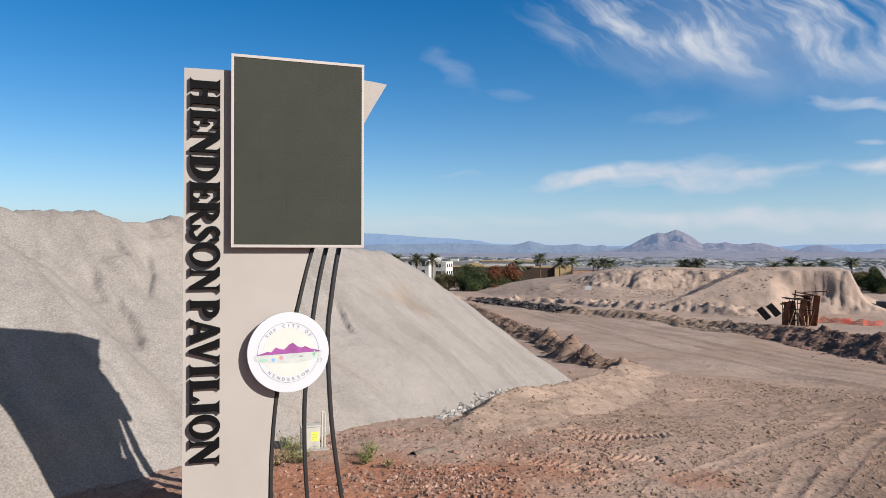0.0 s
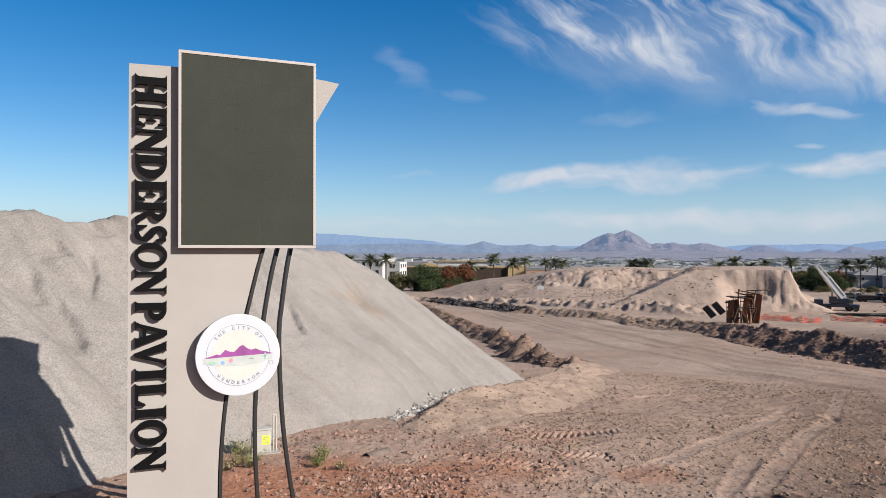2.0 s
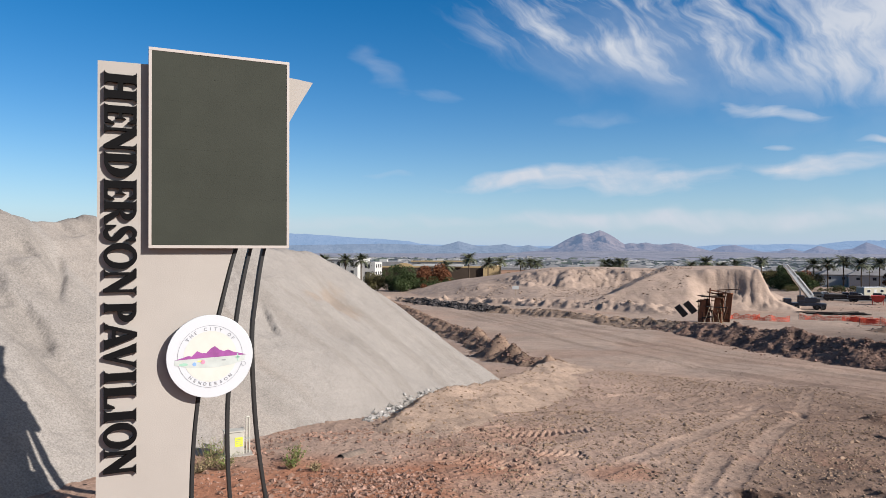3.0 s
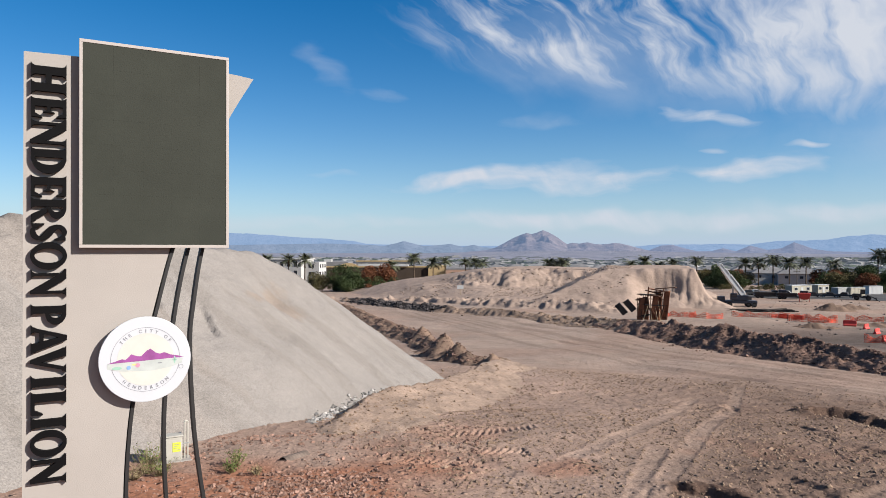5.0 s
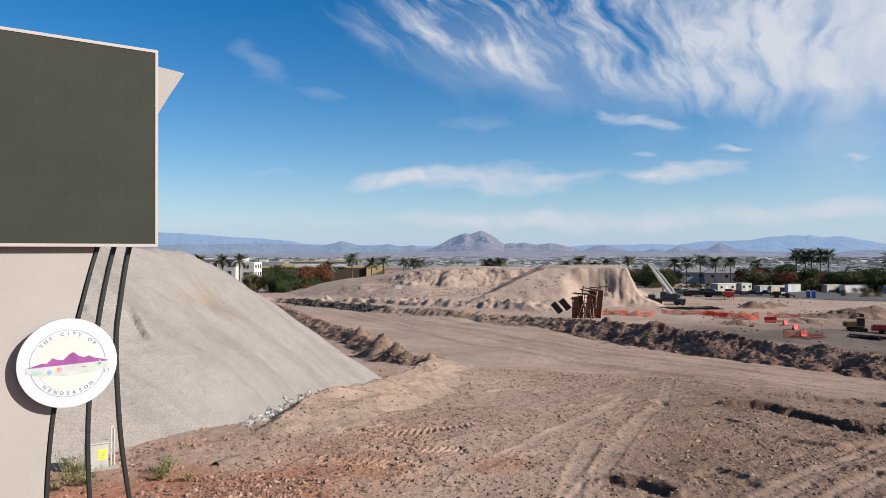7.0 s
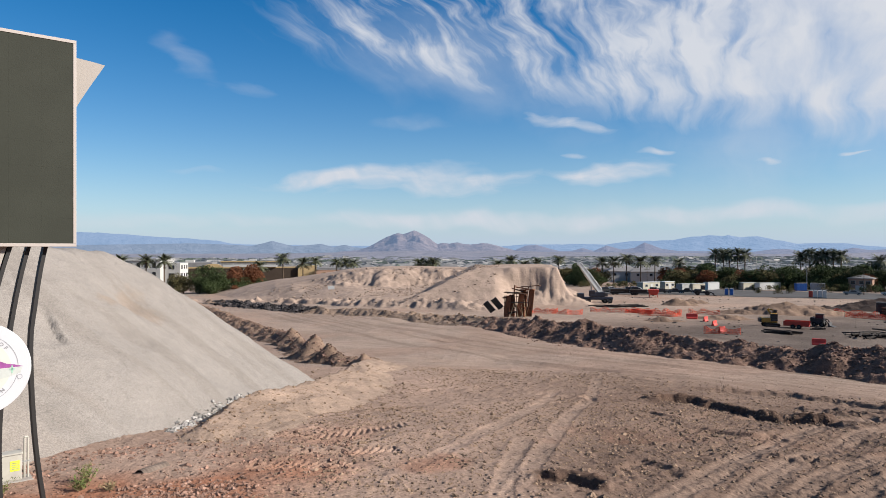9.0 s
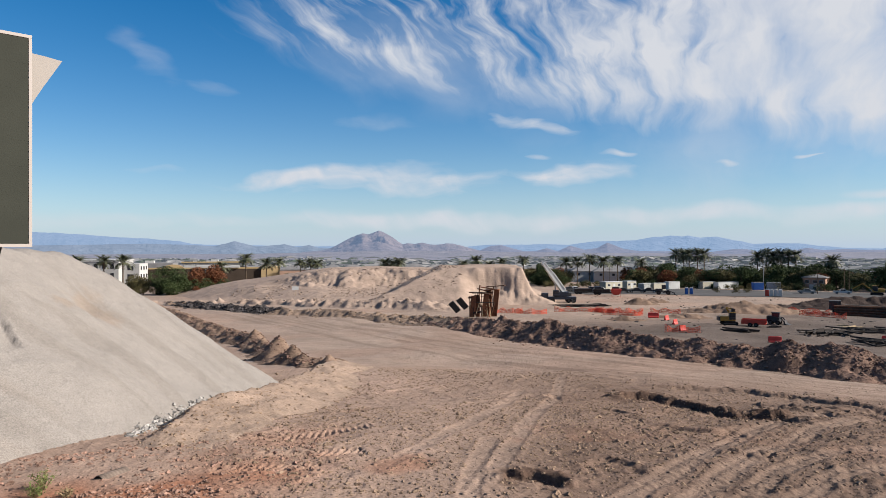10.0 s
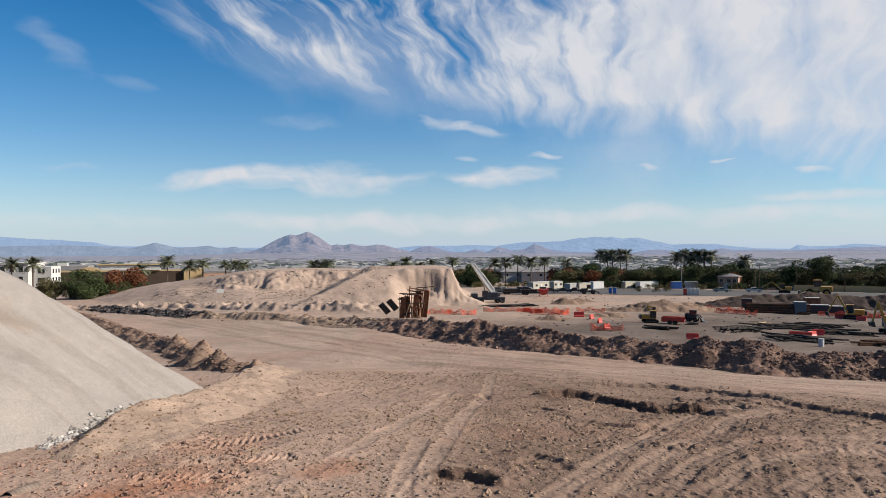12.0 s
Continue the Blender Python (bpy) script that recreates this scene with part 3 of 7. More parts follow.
CRACKS = [
    [(-15.2, 29.6), (-14.5, 28.8), (-13.7, 28.1)],
    [(-13.9, 29.1), (-13.2, 28.1), (-12.6, 27.6), (-12.0, 27.0), (-11.3, 26.3)],
    [(-15.2, 35.2), (-14.4, 34.8), (-13.6, 34.4)],
    [(-15.2, 31.7), (-14.1, 31.0)],
    [(-14.2, 32.7), (-13.0, 31.0), (-12.3, 29.0)],
    [(-6.2, 39.0), (-5.2, 37.5), (-4.4, 36.6)],
    [(-8.5, 37.4), (-7.4, 36.3)],
]
SCAR = (-2.6, 44.8)


def pile_top(x, y):
    slope = 0.70
    best = np.full(x.shape, -99.0)
    for crest in (PILE, LOBE):
        for (pa, za), (pb, zb) in zip(crest[:-1], crest[1:]):
            a, b = np.array(pa), np.array(pb)
            L = np.hypot(*(b - a))
            s = np.clip(((x - a[0]) * (b - a)[0] + (y - a[1]) * (b - a)[1]) / L ** 2, 0, 1)
            d = np.hypot(x - a[0] - s * (b - a)[0], y - a[1] - s * (b - a)[1])
            crown = np.where(d < 1.2, d * d / 2.4, d - 0.6)
            best = np.maximum(best, za + s * (zb - za) - slope * crown)
    return best


def pile_rise(x, y):
    top = pile_top(x, y)
    # rills run down the face: noise stretched along the fall
    gx = x * 0.53 + y * 0.85
    rills = 0.07 * fbm(gx + 0.3 * fbm(x, y, 2.5, 2, 0.5, 80), top * 0.10, 1.1, 4, 0.55, 81) + 0.06 * ridged(gx + 0.6 * fbm(x, y, 4, 2, 0.5, 84), top * 0.07, 3.2, 3, 0.5, 85)
    rills = rills + 0.055 * ridged(gx + 0.25 * fbm(x, y, 1.5, 2, 0.5, 97), top * 0.15, 0.9, 3, 0.6, 98)
    rills = rills * (1 + 1.2 * smooth(-10, -14, x))          # older, more slipped towards the far side
    slump = (0.40 - 0.18 * smooth(-12, -7, x)) * fbm(x, y, 6, 3, 0.5, 82) - 0.35 * np.exp(-(np.hypot(x - SCAR[0], y - SCAR[1]) / 1.3) ** 2)
    for line in CRACKS:
        d, s, side = along(x, y, line)
        q = d * side + 0.12 * fbm(x, y, 1.6, 2, 0.5, 88)
        slump = slump - 0.5 * smooth(0, 0.3, s) * smooth(1, 0.7, s) * smooth(-0.12, 0.16, q) * np.exp(-np.maximum(q, 0) / 0.7) * smooth(3, 1.5, d)
    h = top + (rills + slump) * smooth(-2, 2, top - ground_base(x, y)) - ground_base(x, y)
    return h + 0.03 * fbm(x, y, 0.5, 3, 0.6, 83)


def streaked(mat, keys):
    """Colours the mesh's attributes name, mixed over the material's own."""
    N, L = mat.node_tree.nodes, mat.node_tree.links
    b = N["Principled BSDF"]
    for key, tint in keys:
        src = b.inputs["Base Color"].links[0].from_socket
        at = N.new("ShaderNodeAttribute")
        at.attribute_name = key
        m = N.new("ShaderNodeMixRGB")
        m.blend_type = "MULTIPLY"
        m.inputs[2].default_value = (*tint, 1)
        L.new(at.outputs["Fac"], m.inputs[0])
        L.new(src, m.inputs[1])
        L.new(m.outputs[0], b.inputs["Base Color"])


streaked(M_GRAVEL, (("fines", (0.89, 0.88, 0.87)), ("clay", (1.0, 0.92, 0.85))))
pile = heap("gravel_pile", -44, 14, 12, 68, 0.15, pile_rise, M_GRAVEL, "huge pale grey-tan pile of crushed gravel with rills", "gravel pile")
co = np.empty(len(pile.data.vertices) * 3, np.float32)
pile.data.vertices.foreach_get("co", co)
px, py, pz = co.reshape(-1, 3).T.astype(float)
run = px * 0.53 + py * 0.85 + 0.5 * fbm(px, py, 3, 3, 0.5, 86)
# coarse and fine bands that sorted themselves as the load slid down
attribute(pile.data, "fines", np.clip(0.35 + 1.3 * fbm(run, pz * 0.16, 1.6, 5, 0.6, 87) + 0.5 * fbm(px, py, 7, 3, 0.5, 89), 0, 1))
attribute(pile.data, "clay", smooth(1.7, 0.5, np.hypot(px - SCAR[0], (py - SCAR[1]) * 0.8) + 0.8 * fbm(px, py, 1.2, 4, 0.6, 90)) + 0.3 * smooth(0.3, 0.6, fbm(run, pz * 0.2, 5, 4, 0.5, 96)))

# ---- berms and the excavated mound ----
BERM = [(1, 205), (8, 140), (11.5, 111), (13.2, 88), (13.0, 70), (13.4, 61.5), (15.2, 57.2)]
BANK = [(15.5, 57), (10.2, 46.5), (6.2, 40), (3.0, 35), (0.9, 28.8), (0.4, 24)]
RUBBLE = [(8, 186), (20.5, 155), (35.5, 133), (45, 111), (48, 94), (50, 80), (50.2, 67), (50.6, 57), (53, 44), (56.5, 36), (62, 28)]


def ridge_rise(line, high, wide, seed, lumps=0.45, steep=1.0):
    """steep: how much narrower the side is that lies to the right of the line's run."""
    def rise(x, y):
        d, s, side = along(x, y, line)
        d = np.where(side > 0, d * steep, d)
        tall = high(s) * (1 + 0.17 * fbm(x, y, 7, 3, 0.5, seed))
        h = tall - d * tall / wide(s)
        h = np.where(h > 0, h, h * 0.6)
        return h + lumps * fbm(x, y, 1.9, 4, 0.6, seed + 5) * smooth(-0.6, 0.5, h)
    return rise


TIPPED = [(13.2, 84.9, 2.0), (12.8, 77.0, 1.5), (13.0, 68.8, 2.15), (13.1, 62.6, 1.75), (14.9, 56.6, 1.2)]      # loads tipped at the end of the windrow: place and height


def tipped(rise):
    def both(x, y):
        h = rise(x, y)
        for cx, cy, tall in TIPPED:
            d = np.hypot(x - cx, (y - cy) * 0.9) * (1 + 0.16 * fbm(x, y, 2.2, 3, 0.5, 93))
            h = np.maximum(h, tall + 0.3 - 1.0 * d + 0.10 * fbm(x, y, 0.8, 3, 0.6, 94))
        return h
    return both


heap("dirt_berm", -4, 22, 50, 212, 0.22, tipped(ridge_rise(BERM, lambda s: 1.0 + 0.1 * smooth(0.6, 0.9, s), lambda s: 2.6 + 0 * s, 91, 0.30)), M_BERM, "long brown windrow of loose dirt beside the haul road", "dirt berm")
heap("dirt_bank", -4, 22, 20, 62, 0.12, ridge_rise(BANK, lambda s: 1.0 * smooth(1.02, 0.72, s), lambda s: 4.2 + 0 * s, 95, 0.12, 3.2), M_BANK, "low tan bank of loose soil along the gravel", "dirt bank")
heap("dirt_berm", 4, 62, 84, 196, 0.3, ridge_rise(RUBBLE[:6], lambda s: 0.95 + 0.6 * smooth(0.35, 0.9, s), lambda s: 2.4 + 1.6 * smooth(0.3, 0.9, s), 103, 0.3), M_TANBERM, "low tan windrow of loose earth below the mound", "dirt berm")
heap("rubble_berm", 38, 72, 20, 118, 0.2, ridge_rise(RUBBLE[3:], lambda s: 0.95 + 1.35 * smooth(0.0, 0.3, s), lambda s: 3.0 + 1.9 * smooth(0, 0.3, s), 99, 0.36), M_RUBBLE, "long dark berm of broken rock and earth", "rubble berm")

# ---- the excavated mound ----
SPUR, SPUR_END = (69.8, 156.0), (90.0, 152.0)      # front corners of the spur's flat top


def mound_rise(x, y):
    r, b = np.hypot(x, y), np.degrees(np.arctan2(x, y))
    base = ground_base(x, y)
    r = r + 1.3 * fbm(x, y, 11, 3, 0.5, 111) + 0.25 * fbm(x, y, 2.0, 3, 0.6, 112)
    # across the hollow: a rubbly lip, a sloping bench, a cut face and the flat top
    foot = np.interp(b, [2, 6, 9.2, 13.7, 17.4, 20.3, 24.8, 29], [190, 186, 176, 161, 155, 151, 145, 140])
    lip = np.interp(b, [3, 7, 9.6, 13.7, 17.4, 20, 23, 26], [0.05, 0.2, 1.0, 1.7, 1.5, 1.9, 2.0, 0.1])
    crest = np.interp(b, [2, 5.4, 7.5, 9.2, 12.2, 13.3, 14.8, 18.5, 24, 27, 29.5], [-9.0, -5.6, -3.7, -2.6, -0.5, 0.4, 1.1, 1.45, 0.9, 0.6, -12])
    wall = np.interp(b, [2, 9, 12, 14, 24], [235, 212, 202, 197, 197]) + 1.5 * fbm(x, y, 6, 3, 0.5, 113)
    bench = np.minimum(-3.4, crest - 0.6)
    u = r - foot
    z = base + lip * smooth(0, 5.5, u)
    level = base + 0.75 * lip
    z = np.where(u > 5.5, level + (bench - level) * np.clip((u - 8) / np.maximum(wall - 9 - foot - 8, 4), 0, 1) + 0.25 * lip * smooth(9, 5.5, u), z)
    climb = np.interp(r - wall, [-9, -7, -2, 2, 4, 30, 44], [0, 0.06, 0.52, 0.93, 1.0, 1.0, -1.2])
    z = np.where(r > wall - 9, bench + (crest - bench) * climb, z)
    z = np.where(u < 0, base + 0.25 * u, z)
    face = smooth(-9, -6, r - wall) * smooth(4, 1, r - wall) * smooth(10, 13, b)
    rim = smooth(0.5, 3, u) * smooth(12, 7, u)
    z = z + face * 0.22 * fbm(x, y, 1.8, 4, 0.65, 124) + 0.22 * face * ridged(b * 2.9 + 0.6 * fbm(x, y, 4, 2, 0.5, 116), r * 0.10, 1.7, 4, 0.6, 115) + 0.45 * rim * smooth(26, 22, b) * fbm(x, y, 1.7, 4, 0.65, 117) * (1 + 0.8 * smooth(0, 0.5, fbm(x, y, 9, 2, 0.5, 119)))
    # the smooth spur with its ramp and the steep end that the diggers cut
    rough = 0.5 * fbm(x, y, 7, 3, 0.5, 110)
    d = (x - SPUR[0]) * -0.41 + (y - SPUR[1]) * -0.912 + rough + 0.8 * smooth(26, 27.6, b) * fbm(x, y, 4.5, 3, 0.5, 125)
    left = (x - SPUR[0]) * -0.913 + (y - SPUR[1]) * 0.408 + rough
    right = (x - SPUR_END[0]) * 0.886 + (y - SPUR_END[1]) * -0.466 + rough
    steep = smooth(25.4, 28.0, b)

    def cliff(q):
        return np.interp(q, [0, 0.5, 2.4, 4.2, 9.5, 30], [0, 1.0, 5.4, 7.2, 9.4, 20])

    front = 0.50 * np.maximum(d, 0) * (1 - steep) + cliff(d) * steep
    spur = 2.3 + 0.2 * fbm(x, y, 9, 3, 0.5, 121) - np.maximum.reduce([front, 0.40 * np.maximum(left, 0) ** 1.04, cliff(right), 0.5 * np.maximum(r - 208, 0)])
    spur = spur + 0.30 * steep * smooth(0, 1, d) * smooth(9, 5, d) * ridged(b * 3.1 + 0.3 * fbm(x, y, 3, 2, 0.5, 123), r * 0.15, 1.3, 4, 0.6, 122)
    h = np.maximum(z, spur) - base
    return h + fbm(x, y, 1.5, 4, 0.6, 114) * smooth(-0.3, 0.8, h) * (0.055 + 0.12 * face * smooth(27, 24, b) + 0.16 * rim - 0.03 * smooth(0, 3, spur - z))


heap("earth_mound", 4, 122, 112, 262, 0.42, mound_rise, M_MOUND, "flat-topped remnant mound of tan earth with cut faces", "earth mound")


def spoil(cx, cy, long, wide, tall, turn, seed):
    c, s = math.cos(turn), math.sin(turn)

    def rise(x, y):
        u, v = (x - cx) * c + (y - cy) * s, -(x - cx) * s + (y - cy) * c
        d = np.hypot(u / long, v / wide)
        return tall * (1 - d) * (1 + 0.3 * fbm(x, y, 5, 3, 0.5, seed)) + 0.34 * fbm(x, y, 1.5, 4, 0.68, seed + 1) * smooth(1.15, 0.7, d)
    return rise


# bearing, distance, half-length, half-width, height, turn, material
def bearing(deg, r):
    return r * math.sin(radians(deg)), r * math.cos(radians(deg))


for k, (deg, r, long, wide, tall, turn, mat, label) in enumerate((
        (48.0, 158, 15, 5.5, 2.4, -0.6, M_BERM, "low brown spoil heap on the building site"),
        (40.3, 178, 5, 3.5, 2.0, -0.4, M_BERM, "small brown heap of soil on the building site"),
        (41.2, 186, 6, 3.0, 1.4, -0.4, M_BERM, "small brown heap of earth near trucks"),
        (44.6, 160, 6, 3.0, 1.3, -0.5, M_BERM, "low brown heap at the end of a ridge"),
        (43.5, 140, 6, 2.5, 1.0, -0.5, M_BERM, "low brown ridge of loose earth"),
        (39.0, 128, 5, 2.0, 0.8, -0.5, M_BERM, "low brown ridge beside the excavation"))):
    x, y = bearing(deg, r)
    heap("spoil_heap", x - 22, x + 22, y - 22, y + 22, 0.5, spoil(x, y, long, wide, tall, turn, 120 + 3 * k), mat, label, "spoil heap")

M_DARKSPOIL = material("dark_spoil", (0.09, 0.064, 0.055), 0.95, spread=0.3, wave=1.4, grain=0.3, blotch=0.3, blotch_wave=6.0, bump=0.15, bump_wave=0.5)
SPOIL = [bearing(50.4, 180), bearing(53, 182), bearing(57, 186), bearing(61, 190), bearing(66, 192), bearing(72, 196)]
heap("spoil_heap", 120, 210, 50, 130, 0.4, ridge_rise(SPOIL, lambda s: 0.8 + 2.4 * smooth(0, 0.16, s), lambda s: 5.5 + 0 * s, 140, 0.3), M_DARKSPOIL, "long dark ridge of excavated earth behind the pipes", "spoil heap")

# ---- loose stones ----


def stones(name, places, sizes, mat, label, seed):
    """Angular stones as one mesh: a squashed, jittered octahedron for each."""
    rng = np.random.default_rng(seed)
    base = np.array([(1, 0, 0), (0.2, 1, 0), (-1, 0.1, 0), (-0.1, -1, 0), (0.1, 0.1, 0.8), (0.7, 0.7, 0.45), (-0.7, 0.6, 0.4), (-0.6, -0.7, 0.5), (0.7, -0.6, 0.4), (0, 0, -0.6)])
    tris = np.array([(0, 5, 4), (5, 1, 4), (1, 6, 4), (6, 2, 4), (2, 7, 4), (7, 3, 4), (3, 8, 4), (8, 0, 4), (0, 1, 5), (1, 2, 6), (2, 3, 7), (3, 0, 8), (1, 0, 9), (2, 1, 9), (3, 2, 9), (0, 3, 9)])
    n = len(places)
    v = base[None] * (1 + rng.uniform(-0.28, 0.28, (n, len(base), 3))) * sizes[:, None, None] * rng.uniform(0.65, 1.25, (n, 1, 3))
    a = rng.uniform(0, 6.28, n)
    x = v[..., 0] * np.cos(a)[:, None] - v[..., 1] * np.sin(a)[:, None]
    y = v[..., 0] * np.sin(a)[:, None] + v[..., 1] * np.cos(a)[:, None]
    v = np.stack([x, y, v[..., 2] * 0.95 - 0.06 * sizes[:, None]], -1) + places[:, None]
    faces = (tris[None] + (np.arange(n) * len(base))[:, None, None]).reshape(-1, 3)
    me = fast_mesh(name, v.reshape(-1, 3), faces, mat, flat=True)
    return tagged(new(name, me), label, name.replace("_", " "), kind="stuff")


def island_tint(mat, low, high):
    """Lets every joined piece of a mesh differ a little in brightness."""
    N, L = mat.node_tree.nodes, mat.node_tree.links
    b = N["Principled BSDF"]
    src = b.inputs["Base Color"].links[0].from_socket
    r = N.new("ShaderNodeMapRange")
    r.inputs[3].default_value, r.inputs[4].default_value = low, high
    L.new(N.new("ShaderNodeNewGeometry").outputs["Random Per Island"], r.inputs[0])
    m = N.new("ShaderNodeMixRGB")
    m.blend_type = "MULTIPLY"
    m.inputs[0].default_value = 1.0
    L.new(src, m.inputs[1])
    L.new(r.outputs[0], m.inputs[2])
    L.new(m.outputs[0], b.inputs["Base Color"])


island_tint(M_STONE, 0.5, 1.0)
M_RUBBLE_STONE = material("broken_rock", (0.28, 0.178, 0.138), 0.9, spread=0.3, wave=0.6, bump=0.03, bump_wave=0.2)
island_tint(M_RUBBLE_STONE, 0.5, 1.12)
M_REDSTONE = material("red_stone", (0.36, 0.22, 0.165), 0.9, spread=0.25, wave=0.4, bump=0.02, bump_wave=0.1)
island_tint(M_REDSTONE, 0.5, 1.2)
M_GREYSTONE = material("grey_stone", (0.40, 0.375, 0.35), 0.9, spread=0.25, wave=0.4, bump=0.02, bump_wave=0.1)
island_tint(M_GREYSTONE, 0.5, 1.3)
rng = np.random.default_rng(5)


def scatter(n, a0, a1, r0, r1, patch_wave=6.0, seed=0, bare=0.0):
    deg = np.radians(rng.uniform(a0, a1, n))
    r = np.sqrt(rng.uniform(r0 * r0, r1 * r1, n))
    x, y = r * np.sin(deg), r * np.cos(deg)
    keep = fbm(x, y, patch_wave, 3, 0.5, seed) + rng.uniform(-0.6, 0.6, n) > bare
    return x[keep], y[keep]


x, y = scatter(46000, 0, 70, 17, 58, 7, 131, -0.1)
free = np.min([along(x, y, line)[0] - half for half, deep, line in TRACKS], axis=0) > 0.05
free &= haul_road(x, y) < 0.3 + 0.5 * rng.random(len(x)) ** 3
x, y = x[free], y[free]
stones("field_stones", np.stack([x, y, ground_z(x, y)], -1), 0.022 + 0.06 * rng.random(len(x)) ** 5 + 0.016 * rng.random(len(x)), M_STONE, "scattered tan stones and clods on bare soil", 1)
x, y = scatter(7000, 6, 66, 18, 58, 5, 132, 0.1)
free = np.min([along(x, y, line)[0] - half for half, deep, line in TRACKS], axis=0) > 0.1
free &= haul_road(x, y) < 0.4
x, y = x[free], y[free]
stones("clods", np.stack([x, y, ground_z(x, y)], -1), 0.04 + 0.10 * rng.random(len(x)) ** 6, M_STONE, "larger broken clods of tan earth", 2)
x, y = scatter(4500, -22, 14, 16.5, 29, 4, 133, 0.0)
free = pile_rise(x, y) < 0.1
x, y = x[free], y[free]
stones("red_gravel", np.stack([x, y, ground_z(x, y)], -1), 0.025 + 0.10 * rng.random(len(x)) ** 4, M_REDSTONE, "reddish gravel strewn round the foot of the sign", 3)


x, y = rng.normal(0.0, 1.5, 1500), rng.normal(20.2, 1.1, 1500)
keep = (np.hypot(x, y - 20) < 3.4) & (y > 17.5)
x, y = x[keep], y[keep]
stones("red_rubble", np.stack([x, y, ground_z(x, y) + 0.01], -1), 0.02 + 0.075 * rng.random(len(x)) ** 4, M_REDSTONE, "heap of broken reddish rock by the sign", 11)


def on_ridge(line, n, spread, seed, rise, low=0.0, high=1.0, sink=0.12):
    pts = np.array(line, float)
    run = np.r_[0, np.cumsum(np.hypot(*(pts[1:] - pts[:-1]).T))]
    # denser towards the line's near end
    s = (low + (high - low) * np.sqrt(rng.random(n))) * run[-1]
    x = np.interp(s, run, pts[:, 0]) + rng.normal(0, spread, n)
    y = np.interp(s, run, pts[:, 1]) + rng.normal(0, spread, n)
    return x, y, ground_base(x, y) + np.maximum(rise(x, y), 0) - sink


rubble_rise = ridge_rise(RUBBLE[3:], lambda s: 0.95 + 1.35 * smooth(0.0, 0.3, s), lambda s: 3.0 + 1.9 * smooth(0, 0.3, s), 99, 0.36)
x, y, z = on_ridge(RUBBLE[3:], 27000, 2.5, 4, rubble_rise)
stones("broken_rocks", np.stack([x, y, z], -1), 0.035 + 0.17 * rng.random(len(x)) ** 7, M_RUBBLE_STONE, "dark broken rocks heaped along the berm", 4)
berm_rise = tipped(ridge_rise(BERM, lambda s: 1.0 + 0.1 * smooth(0.6, 0.9, s), lambda s: 2.6 + 0 * s, 91, 0.30))
x, y, z = on_ridge(BERM, 8000, 1.4, 5, berm_rise)
stones("berm_clods", np.stack([x, y, z], -1), 0.04 + 0.15 * rng.random(len(x)) ** 5, M_RUBBLE_STONE, "brown clods on the dirt windrow", 5)
bank_rise = ridge_rise(BANK, lambda s: 1.0 * smooth(1.02, 0.72, s), lambda s: 4.2 + 0 * s, 95, 0.12, 3.2)
x, y, z = on_ridge(BANK, 3500, 2.0, 6, bank_rise)
stones("bank_stones", np.stack([x, y, z], -1), 0.02 + 0.09 * rng.random(len(x)) ** 6, M_STONE, "pale stones on the low soil bank", 6)
n = 560
t = rng.random(n)
x, y = -0.2 + 4.4 * t + rng.normal(0, 0.22, n), 32.4 + 8.2 * t + rng.normal(0, 0.22, n)
stones("toe_cobbles", np.stack([x, y, np.maximum(ground_z(x, y), ground_base(x, y) + np.maximum(pile_rise(x, y), bank_rise(x, y)) - 0.1)], -1), 0.05 + 0.15 * rng.random(n) ** 3, M_GREYSTONE, "grey cobbles along the foot of the gravel pile", 7)
M_MOUNDROCK = material("mound_rock", (0.47, 0.35, 0.275), 0.9, spread=0.25, wave=0.6, bump=0.03, bump_wave=0.2)
island_tint(M_MOUNDROCK, 0.6, 1.05)
x, y = scatter(9000, 7, 26, 145, 206, 5, 136, 0.2)
up = mound_rise(x, y)
x, y, up = x[up > 0.3], y[up > 0.3], up[up > 0.3]
stones("mound_rocks", np.stack([x, y, ground_base(x, y) + up - 0.1], -1), 0.09 + 0.30 * rng.random(len(x)) ** 6, M_MOUNDROCK, "tan rocks lying on the cut mound", 8)

# black broken paving tipped at the far end of the tan windrow
M_CHUNK = material("broken_asphalt", (0.055, 0.048, 0.047), 0.9, spread=0.4, wave=0.7, bump=0.03, bump_wave=0.2)
island_tint(M_CHUNK, 0.4, 2.2)
tan_rise = ridge_rise(RUBBLE[:6], lambda s: 0.95 + 0.6 * smooth(0.35, 0.9, s), lambda s: 2.4 + 1.6 * smooth(0.3, 0.9, s), 103, 0.3)
x, y, z = on_ridge(RUBBLE[:4], 2600, 1.5, 9, tan_rise, 0.0, 0.52)
stones("asphalt_chunks", np.stack([x, y, z], -1), 0.2 + 0.5 * rng.random(len(x)) ** 3, M_CHUNK, "black broken asphalt chunks heaped on the windrow", 9)
x, y, z = on_ridge(RUBBLE[:6], 2500, 1.8, 10, tan_rise, 0.3, 1.0)
stones("windrow_clods", np.stack([x, y, z], -1), 0.06 + 0.22 * rng.random(len(x)) ** 5, M_STONE, "tan clods on the low windrow", 10)

x, y = scatter(1500, 36, 70, 98, 232, 12, 137, 0.05)
stones("site_debris", np.stack([x, y, ground_z(x, y)], -1), 0.06 + 0.30 * rng.random(len(x)) ** 4, M_CHUNK, "dark scraps and clods strewn over the building site", 12)

